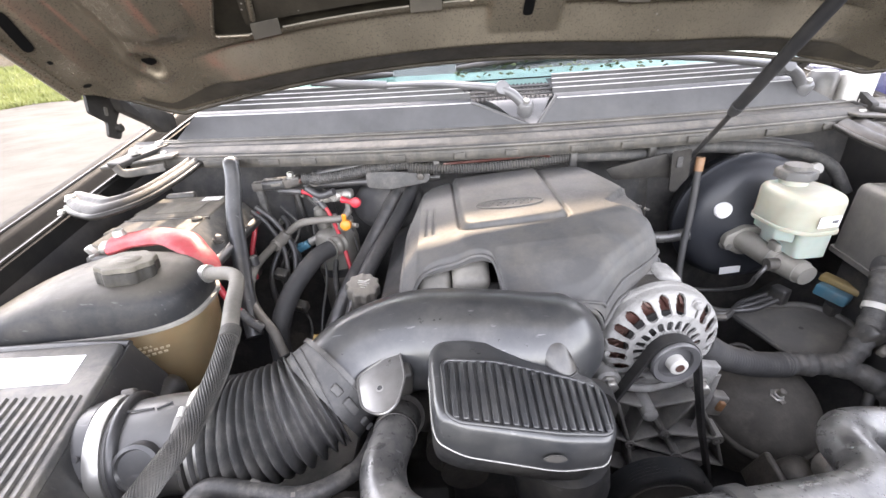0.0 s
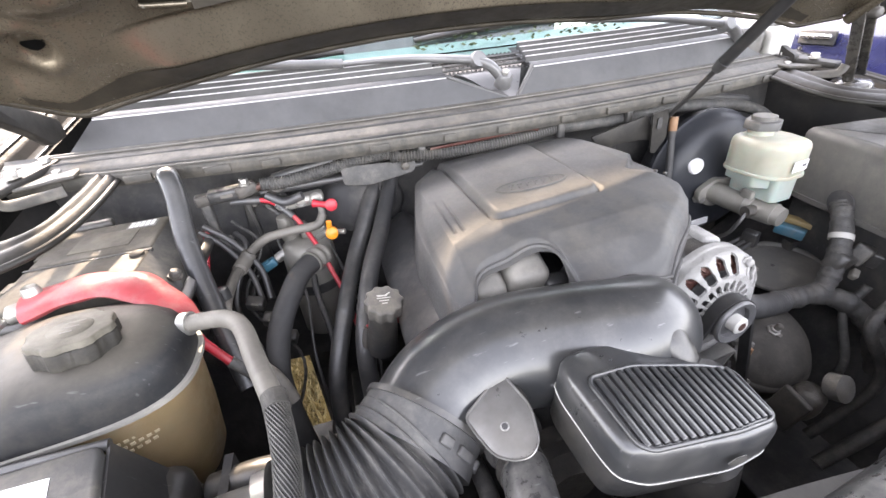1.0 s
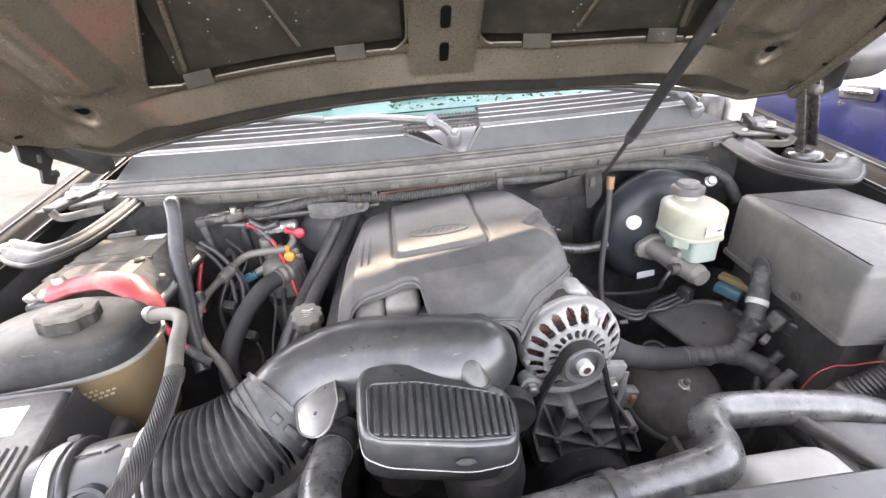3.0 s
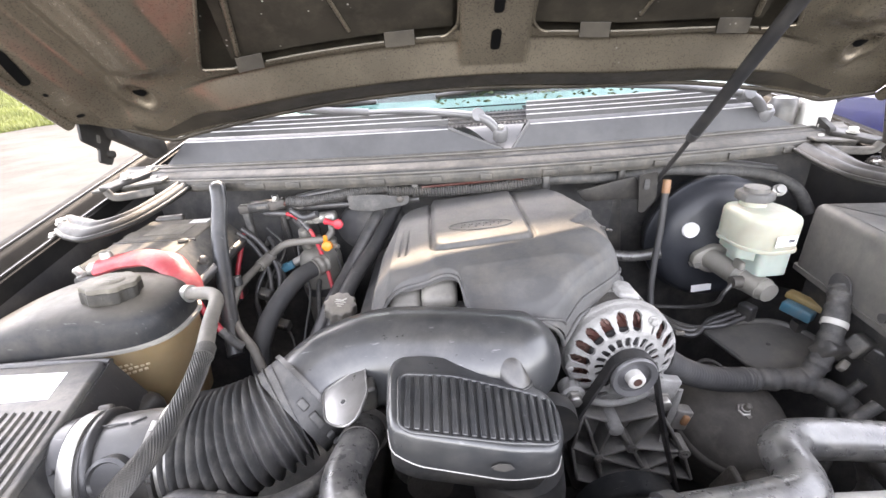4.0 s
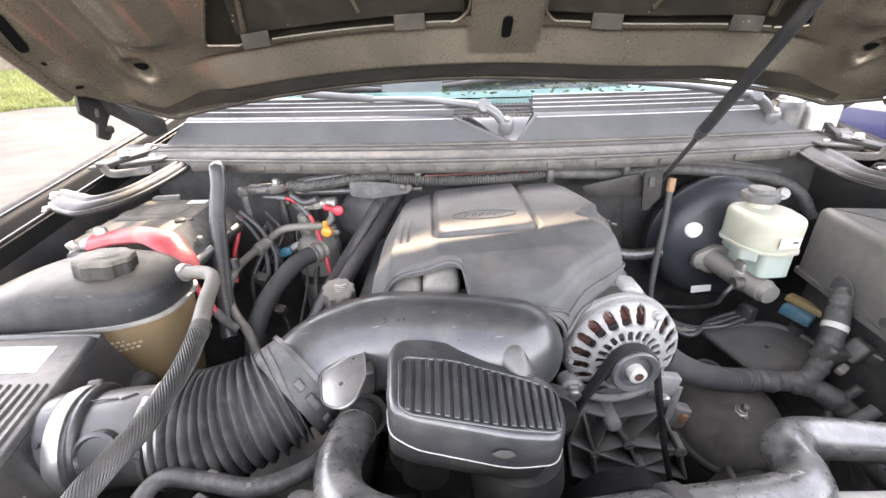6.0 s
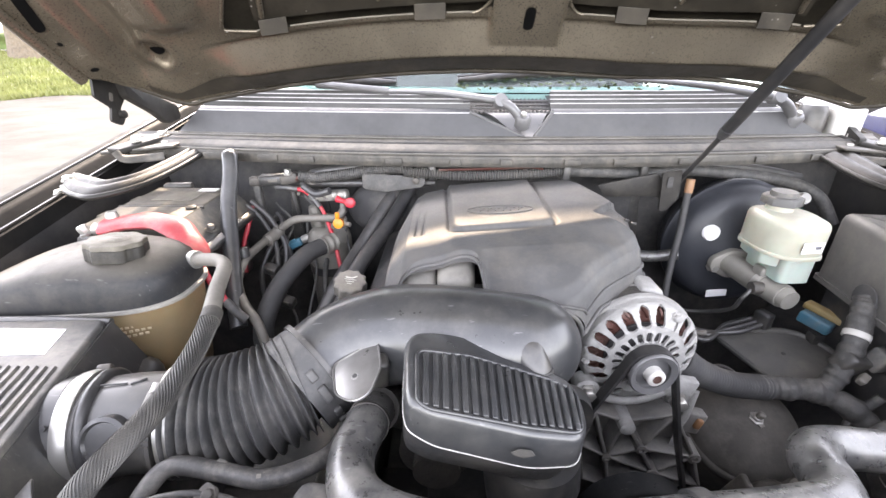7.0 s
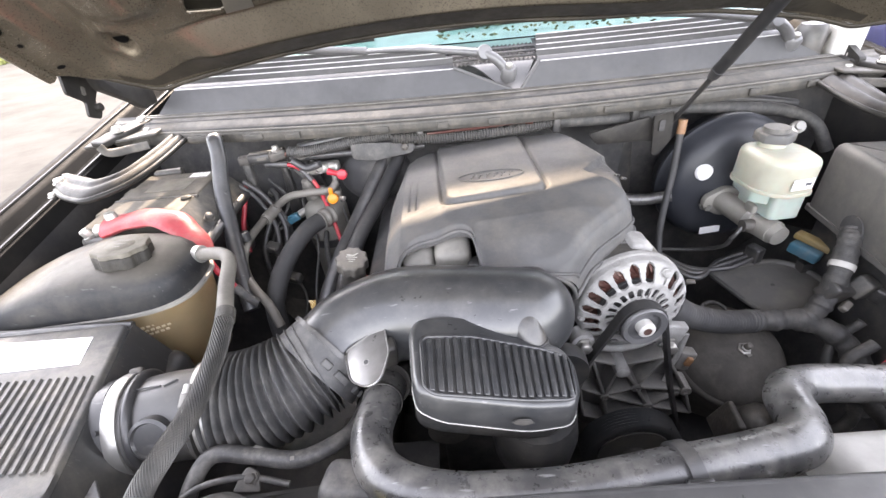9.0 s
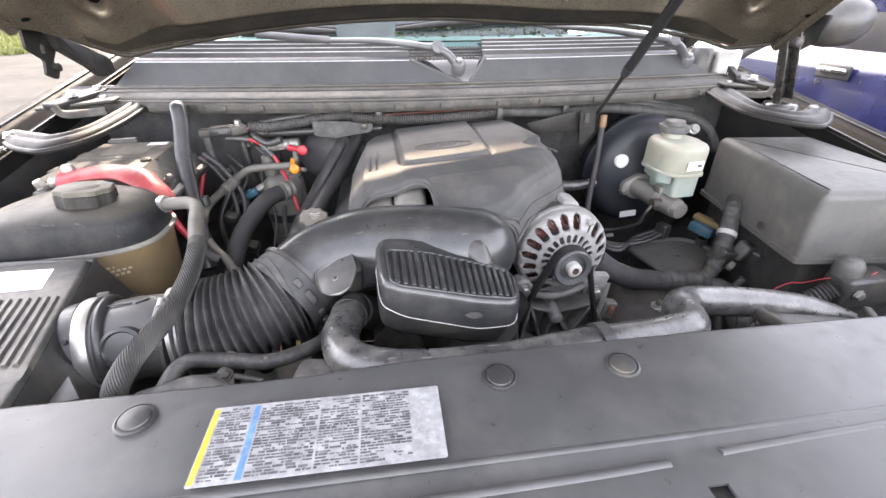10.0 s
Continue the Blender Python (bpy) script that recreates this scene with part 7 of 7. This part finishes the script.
for x in (-0.155, 0.13, 0.30):
    part("clip", box((0.016, 0.034, 0.034), (x, 0.838 + 0.25 * x * x, 1.143), 0.004), PLASTIC, hn)
part("tag", box((0.006, 0.003, 0.016), m=pose(0.523, 0.892, 1.122, 0, 20, 0)), WHITE, hn)
part("tape", tube([(0.455, 0.903, 1.139), (0.485, 0.909, 1.133)], 0.0165, 3, 12), CAST, hn)
part("bracket_plate", prism(rounded([(0, 0), (0.14, -0.006), (0.135, -0.028), (0.05, -0.040), (0.002, -0.034)], 0.008), 0, 0.004, axes((-0.308, 0.846, 1.138), (1, -0.05, 0), (0, 0.2, 1)), 0.001), LOOM, hn)
part("bracket_bolt", hexhead((-0.190, 0.838, 1.125), 0.008, 0.012), CAST, hn)

# ---- brake booster, master cylinder ----
bb = thing("brake_booster", (0.51, 0.85, 0.85), "round gloss black brake booster with white label and cap", "brake booster")
BBM = pose(0.515, 0.79, 0.985, 90, 0, 0)
part("shell", lathe([(0, 0.018), (0.05, 0.018), (0.06, 0.012), (0.105, 0.006), (0.125, -0.004), (0.137, -0.02), (0.139, -0.045), (0.145, -0.05), (0.145, -0.06), (0.137, -0.065), (0.132, -0.10), (0.10, -0.13), (0, -0.13)], 56, BBM), BOOST, bb)
part("white_cap", lathe([(0.0175, 0), (0.0175, 0.010), (0.015, 0.013), (0, 0.013)], 24, pose(0.436, 0.788, 1.03, 90, 0, 0)), WHITE, bb, "round white plastic cap")
part("label", box((0.045, 0.001, 0.018), m=pose(0.488, 0.783, 0.882, 0, -6, 0)), WHITE, bb, "small white label")
part("nut", hexhead((0.452, 0.775, 0.955), 0.0085, 0.018), ZINC, bb)
part("check_valve_hose", tube([(0.39, 0.80, 0.97), (0.33, 0.82, 0.955), (0.27, 0.84, 0.96), (0.2, 0.86, 0.98)], 0.013, 8, 14), HOSE, bb)
mc = thing("master_cylinder", (0.52, 0.70, 0.93), "cast master cylinder under a milky white fluid reservoir", "master cylinder")
part("bore", tube([(0.476, 0.782, 0.972), (0.496, 0.70, 0.963), (0.508, 0.635, 0.963)], 0.0225, 6, 24), CAN, mc)
part("end_cap", tube([(0.507, 0.642, 0.963), (0.510, 0.622, 0.962)], lambda t: 0.0215 - 0.003 * t, 4, 24), CAN, mc)
part("flange", prism(rounded([(-0.050, -0.012), (-0.01, -0.034), (0.06, -0.02), (0.06, 0.02), (-0.01, 0.034), (-0.050, 0.012)], 0.012), 0, 0.014, axes((0.490, 0.772, 0.967), (1, 0, 0), (0, 0, 1)), 0.002), CAN, mc)
part("port", box((0.03, 0.03, 0.03), (0.500, 0.69, 0.985), 0.006), CAN, mc)
part("port", lathe([(0.012, 0), (0.012, 0.02), (0, 0.02)], 12, pose(0.485, 0.665, 0.965, 0, -90, 0)), CAST, mc)
part("brake_pipe", tube([(0.47, 0.665, 0.965), (0.455, 0.665, 0.94), (0.46, 0.69, 0.90), (0.44, 0.74, 0.86), (0.38, 0.78, 0.84)], 0.004, 8, 8), RUBBER, mc)
res_out = rounded([(0.456, 0.725), (0.462, 0.658), (0.492, 0.628), (0.553, 0.636), (0.564, 0.70), (0.545, 0.748), (0.472, 0.748)], 0.022, 6)
res = part("reservoir", prism(res_out, 1.044, 1.108, None, 0.014, 4), MILKY, mc, "milky white brake fluid reservoir")
part("reservoir_base", prism(rounded([(0.492, 0.640), (0.552, 0.644), (0.561, 0.70), (0.541, 0.744), (0.492, 0.744)], 0.014, 4), 0.988, 1.040, None), MILKLOW, mc)
part("reservoir_foot", prism(rounded([(0.463, 0.668), (0.488, 0.648), (0.488, 0.742), (0.474, 0.742)], 0.008, 4), 1.018, 1.040, None), MILKLOW, mc)
part("bore_band", tube([(0.4985, 0.690, 0.963), (0.501, 0.676, 0.963)], 0.0248, 3, 24), ZINC, mc)
part("rim", prism(shrink(res_out, 1.035), 1.039, 1.046, None, 0.002), MILKY, mc)
part("filler_neck", lathe([(0.023, 0), (0.022, 0.022)], 24, pose(0.505, 0.715, 1.102)), MILKY, mc)
rcap = part("cap", prism([(r_ * math.cos(2 * math.pi * i / 12), r_ * math.sin(2 * math.pi * i / 12)) for i in range(12) for r_ in (0.033 if i % 2 else 0.030,)], 1.119, 1.135, pose(0.505, 0.715, 0), 0.003), DUSTY, mc, "black faceted reservoir cap")
part("cap_top", lathe([(0.022, 0), (0.021, 0.008), (0, 0.009)], 16, pose(0.505, 0.715, 1.135)), DUSTY, rcap)
part("sticker", box((0.040, 0.001, 0.020), m=pose(0.518, 0.6288, 1.066, 0, 0, 7.5)), WHITE, res)
part("sticker_print", box((0.012, 0.0006, 0.006), m=pose(0.528, 0.6296, 1.066, 0, 0, 7.5)), INK, res)
solo("vapour_line", tube([(0.385, 0.815, 1.13), (0.383, 0.81, 1.10), (0.375, 0.79, 1.03), (0.36, 0.765, 0.96), (0.35, 0.74, 0.90), (0.345, 0.70, 0.84)], 0.0070, 8, 12), HHOSE, "slim grey-black hose hanging below the strut bracket", "hose")
solo("hose_tip", tube([(0.3855, 0.816, 1.136), (0.384, 0.812, 1.108)], 0.0086, 3, 12), FADED, "faded orange tip on the slim hose", "hose end")

# ---- fuse box ----
fb = thing("fuse_box", (0.75, 0.55, 0.9), "large dusty dark grey fuse box with sloping lid", "fuse box")


fb_plan = [(0.632, 0.722), (0.588, 0.398), (0.845, 0.372), (0.845, 0.70)]
lidm = prism(rounded(fb_plan, 0.012, 3), 0.968, 1.096, None, 0.016, 3)
for v_ in lidm.verts:
    v_.co.z += 0.006 * (v_.co.y - 0.4) / 0.3 if v_.co.z > 1.0 else 0.0
part("lid", lidm, FUSE, fb)
part("lid_rim", prism(rounded(shrink(fb_plan, 1.03), 0.012, 3), 0.958, 0.968), FUSE, fb)
part("lower_case", prism([(0.658, 0.712), (0.618, 0.408), (0.835, 0.39), (0.835, 0.69)], 0.78, 0.958, None, 0.008), PLASTIC, fb)
part("port_hole", lathe([(0.026, 0), (0.026, 0.003), (0, 0.003)], 24, pose(0.611, 0.594, 0.985, 0, -90, -9)), DARK, fb)
part("clip_hole", lathe([(0.008, 0), (0.008, 0.003), (0, 0.003)], 14, pose(0.596, 0.498, 0.985, 0, -90, -9)), DARK, fb)
part("front_connector", box((0.10, 0.05, 0.06), (0.69, 0.355, 0.925), 0.006), PLASTIC, fb)
part("bolt", hexhead((0.66, 0.328, 0.93), 0.008, 0.008), ZINC, fb)
part("dome", lathe([(0.022, 0), (0.022, 0.02), (0.016, 0.032), (0, 0.036)], 18, pose(0.66, 0.362, 0.95)), FUSE, fb)
part("red_wire", tube([(0.555, 0.40, 0.86), (0.570, 0.398, 0.897), (0.592, 0.392, 0.917), (0.613, 0.385, 0.921), (0.640, 0.367, 0.941), (0.681, 0.352, 0.945), (0.707, 0.35, 0.96)], 0.0012, 8, 6), RED, fb, "thin red wire")
part("conduit", ribbed([(0.64, 0.352, 0.93), (0.61, 0.36, 0.90), (0.58, 0.375, 0.85), (0.56, 0.39, 0.78)], 0.018, 30, 0.003, 14, 4), RUBBER, fb)

# harness from alternator to the fuse box
ah = thing("alternator_harness", (0.45, 0.5, 0.85), "taped and corrugated wiring harness between alternator and fuse box", "harness")
part("conduit", ribbed([(0.235, 0.47, 0.955), (0.29, 0.485, 0.910), (0.36, 0.505, 0.871), (0.43, 0.52, 0.850)], 0.0215, 30, 0.0040, 20, 8), HHOSE, ah)
part("taped_loom", tube([(0.42, 0.52, 0.852), (0.47, 0.525, 0.845), (0.53, 0.52, 0.84), (0.58, 0.49, 0.82), (0.60, 0.45, 0.78), (0.61, 0.42, 0.70)], lambda t: 0.0195 + 0.0015 * math.sin(37 * t) + 0.001 * math.sin(91 * t), 16, 18), LOOM, ah)
part("taped_loom", tube([(0.53, 0.52, 0.84), (0.555, 0.53, 0.87), (0.575, 0.545, 0.92), (0.598, 0.575, 0.965), (0.612, 0.594, 0.985)], lambda t: 0.0175 + 0.001 * math.sin(31 * t) + 0.0008 * math.sin(83 * t), 16, 18), LOOM, ah)
part("connector", box((0.045, 0.03, 0.04), m=pose(0.572, 0.535, 0.895, 20, 20, 10), bevel=0.005), PLASTIC, ah)
part("tie", tube([(0.580, 0.552, 0.932), (0.585, 0.557, 0.94)], 0.0195, 3, 14), OFFWHITE, ah, "pale cable tie")
part("pink_wires", tube([(0.548, 0.528, 0.862), (0.556, 0.53, 0.878)], 0.011, 3, 8), RED, ah)

bx = thing("relay_module", (0.62, 0.66, 0.86), "small blue and yellow tagged relay module", "relay")
part("module", box((0.024, 0.056, 0.024), m=pose(0.622, 0.670, 0.884, 6, 0, 28), bevel=0.004), BLUE, bx)
part("tag", box((0.024, 0.074, 0.014), m=pose(0.646, 0.680, 0.898, 6, 0, 28), bevel=0.003), YELLOW, bx)
part("stand", box((0.02, 0.02, 0.12), (0.63, 0.665, 0.80)), PLASTIC, bx)

# inner tray, hoses and round housing on the driver side
dt = thing("driver_tray", (0.5, 0.62, 0.75), "black plastic tray panel below the brake booster", "tray")
tray_edge = spline([(0.455, 0.690, 0.825), (0.470, 0.640, 0.822), (0.490, 0.580, 0.820), (0.530, 0.545, 0.820), (0.565, 0.545, 0.822)], 6)
tray_back = spline([(0.470, 0.700, 0.835), (0.53, 0.700, 0.838), (0.60, 0.695, 0.84), (0.64, 0.65, 0.838), (0.65, 0.58, 0.83)], 6)
part("tray", thick(sheet(lambda u, v: tray_edge[round(u * 24)].lerp(tray_back[round(u * 24)], v) + Vector((0, 0, 0.006 * math.sin(math.pi * v))), 24, 8), 0.003), FUSE, dt)
part("tray_lip", sweep(tray_edge, 0.0045, 8), DUSTY, dt)
part("tray_rib", sweep(tray_back, 0.007, 8), FUSE, dt)
part("hole", lathe([(0.004, 0), (0.004, 0.001), (0, 0.001)], 12, pose(0.545, 0.628, 0.8365)), DARK, dt)
for i in range(3):
    part("pipe", tube([(0.33, 0.80 - 0.03 * i, 0.86), (0.40, 0.70 - 0.02 * i, 0.845), (0.46, 0.665 + 0.012 * i, 0.86), (0.52, 0.672 + 0.012 * i, 0.875)], 0.0055, 8, 8), RUBBER, dt)
part("pipe_clip", box((0.022, 0.03, 0.035), m=pose(0.525, 0.68, 0.882, 0, 0, 20), bevel=0.004), PLASTIC, dt)
rp = thing("round_housing", (0.42, 0.52, 0.6), "grimy round black housing beside the engine", "housing")
DM = pose(0.428, 0.53, 0.755, 25, 0, 0)
part("drum", lathe([(0, 0.036), (0.030, 0.0355), (0.060, 0.030), (0.085, 0.018), (0.098, 0.002), (0.104, -0.02), (0.104, -0.12), (0, -0.12)], 56, DM), DRUMM, rp)
part("spring_ring", sweep([DM @ Vector((-0.022 + 0.026 * math.cos(a_), 0.070 + 0.026 * math.sin(a_), 0.034)) for a_ in [2 * math.pi * i / 32 for i in range(33)]], 0.004, 8), GRIME, rp)
part("rim", lathe([(0.1035, -0.030), (0.108, -0.026), (0.108, -0.012), (0.1035, -0.008)], 56, DM), DRUMM, rp)
part("stem", lathe([(0.006, 0), (0.006, 0.022), (0.004, 0.024), (0, 0.024)], 14, DM @ pose(0.004, -0.004, 0.034)), GREYHOSE, rp)
part("nut", hexhead(DM @ Vector((0.004, -0.004, 0.036)), 0.009, 0.010, (0, -0.4, 1)), ZINC, rp)
part("washer_tab", box((0.010, 0.014, 0.003), m=DM @ pose(0.006, -0.013, 0.037, 0, 0, 20), bevel=0.001), GREYHOSE, rp)
part("lower_casting", box((0.07, 0.05, 0.06), m=pose(0.395, 0.400, 0.728, 15, 10, 20), bevel=0.022, segs=4), CAST, rp)
part("lower_lug", lathe([(0.024, 0), (0.024, 0.022), (0.012, 0.026), (0, 0.026)], 18, pose(0.435, 0.395, 0.755, 60, 10, 0)), BRACK, rp)
part("lower_rib", box((0.012, 0.05, 0.07), m=pose(0.345, 0.395, 0.735, 10, 12, 0), bevel=0.004), CAST, rp)

# lower hoses at the front left
lh = thing("lower_hose", (-0.3, 0.2, 0.95), "worn black hose with pale lettering under the bellows", "hose")
lh_line = spline([(-0.420, 0.175, 0.96), (-0.410, 0.215, 0.990), (-0.393, 0.238, 1.0), (-0.347, 0.234, 1.0), (-0.297, 0.226, 1.0), (-0.264, 0.240, 0.996), (-0.240, 0.270, 0.986), (-0.235, 0.33, 0.965), (-0.24, 0.40, 0.94)], 8)
part("hose", sweep(lh_line, 0.0094, 16), WORNHOSE, lh)
for i in range(10):
    p_ = lh_line[32].lerp(lh_line[44], i / 9) + Vector((0.0, -0.0034, 0.0090))
    part("lettering", box((0.0042, 0.004, 0.0008), m=Matrix.Translation(p_) @ pose(0, 0, 0, 22, 6, 12)), GREYHOSE, lh)
part("clip", box((0.012, 0.012, 0.008), m=pose(-0.342, 0.236, 1.004, 0, 0, -20), bevel=0.002), ZINC, lh)
solo("lower_pipe", tube([(-0.52, 0.42, 0.93), (-0.46, 0.415, 0.94), (-0.41, 0.41, 0.93), (-0.36, 0.40, 0.90)], 0.02, 6, 16), PLASTIC, "dusty black pipe below the coolant tank", "pipe")
solo("water_pump", merge(lathe([(0.05, 0), (0.05, 0.02), (0.03, 0.025), (0.03, 0.05), (0, 0.05)], 28, pose(-0.13, 0.36, 0.90, 90, 0, 0)),
     tube([(-0.2, 0.33, 0.985), (-0.19, 0.37, 0.95), (-0.15, 0.40, 0.90)], 0.026, 6, 18)), CAST, "grimy cast water pump in front of the engine", "water pump")

# Added dark sheets low in the bay keep sunlit ground from showing through
solo("splash_shield", merge(box((0.34, 0.30, 0.01), m=pose(-0.33, 0.27, 0.72, -8, 0, 0)), box((0.01, 0.35, 0.25), (-0.5, 0.27, 0.83))), DARK,
            "added dark sheet below the intake that blocks the bright ground", "splash shield", kind="structure")

solo("undertray", box((1.62, 1.20, 0.01), (0, 0.38, 0.325), 0.003), DARK, "added undertray below the engine that blocks the bright ground", "undertray", kind="structure")
solo("splash_shield", box((0.34, 0.9, 0.012), m=pose(0.50, 0.48, 0.515, 0, 0, 0), bevel=0.003), DARK, "added dark sheet beside the chassis rail that blocks the bright ground", "splash shield", kind="structure")

# ---- firewall fittings and loose wiring ----
for x, z in ((-0.49, 1.06), (-0.445, 0.965), (-0.56, 0.99), (0.30, 1.05), (0.27, 0.92)):
    fn = thing("firewall_nut", (x, 0.955, z), "small round nut and washer on the firewall", "nut", "firewall nuts")
    part("washer", lathe([(0.013, 0), (0.013, 0.003), (0.008, 0.004)], 18, pose(x, 0.957, z, 90, 0, 0)), CAST, fn)
    part("nut", hexhead((x, 0.956, z), 0.0065, 0.016), ZINC, fn)
for x, w in ((-0.455, 0.05), (-0.52, 0.035), (0.30, 0.06)):
    solo("firewall_rib", prism(rounded([(0, 0), (w, 0.01), (w * 0.7, 0.17), (w * 0.35, 0.18)], 0.008), 0, 0.012, axes((x, 0.945, 0.90), (1, 0.1, 0), (0, 0, 1)), 0.003), PLASTIC,
         "black moulded rib on the firewall", "rib", "firewall ribs")
rnd = random.Random(77)
wl_ = thing("wire_loom", (-0.45, 0.8, 0.95), "tangle of thin black wires with small plugs beside the accumulator", "wiring")
for i in range(5):
    x0 = -0.545 + 0.045 * i + rnd.uniform(-0.015, 0.015)
    pts_ = [(x0 - rnd.uniform(-0.03, 0.05), 0.90, rnd.uniform(1.0, 1.10)), (x0 + rnd.uniform(-0.02, 0.03), 0.87, 1.0), (x0 + rnd.uniform(-0.02, 0.05), 0.80, 0.92), (x0 + rnd.uniform(0.0, 0.07), 0.70, 0.84), (x0 + rnd.uniform(0, 0.07), 0.62, 0.72)]
    part("wire", tube(pts_, rnd.choice((0.003, 0.0045, 0.006)), 8, 8), rnd.choice((RUBBER, LOOM, LOOM)), wl_)
for x, y, z in ((-0.475, 0.72, 0.93), (-0.455, 0.70, 0.90), (-0.50, 0.75, 0.95)):
    plug = part("plug", box((0.03, 0.02, 0.022), m=pose(x, y, z, 20, 10, 30 * x), bevel=0.003), PLASTIC, wl_)
    part("plug_lock", box((0.012, 0.004, 0.008), m=pose(x, y - 0.012, z + 0.004, 20, 10, 30 * x), bevel=0.001), GREYHOSE, plug)
dl = thing("driver_side_loom", (0.55, 0.4, 0.8), "dusty taped wiring looms and hoses below the fuse box", "harness")
for i in range(3):
    y0 = 0.49 - 0.05 * i
    part("loom", tube([(0.60 - 0.02 * i, y0, 0.86), (0.57 - 0.03 * i, y0 - 0.01 * i, 0.80 + 0.02 * i), (0.54 + 0.02 * i, y0 - 0.05, 0.72), (0.50 - 0.04 * i, y0 - 0.04, 0.60)], 0.008 + 0.002 * (i % 3), 8, 10), LOOM, dl)
part("connector", box((0.05, 0.03, 0.035), m=pose(0.60, 0.37, 0.88, 15, 10, 20), bevel=0.005), PLASTIC, dl)
part("clip", box((0.02, 0.012, 0.014), m=pose(0.572, 0.505, 0.885, 25, -20, 30), bevel=0.003), GREYHOSE, dl)
part("plug_body", box((0.034, 0.03, 0.04), m=pose(0.612, 0.53, 0.905, 18, 14, 20), bevel=0.005), DUSTY, dl)
part("plug_socket", box((0.028, 0.028, 0.034), m=pose(0.640, 0.515, 0.895, 10, -10, 30), bevel=0.005), PLASTIC, dl)
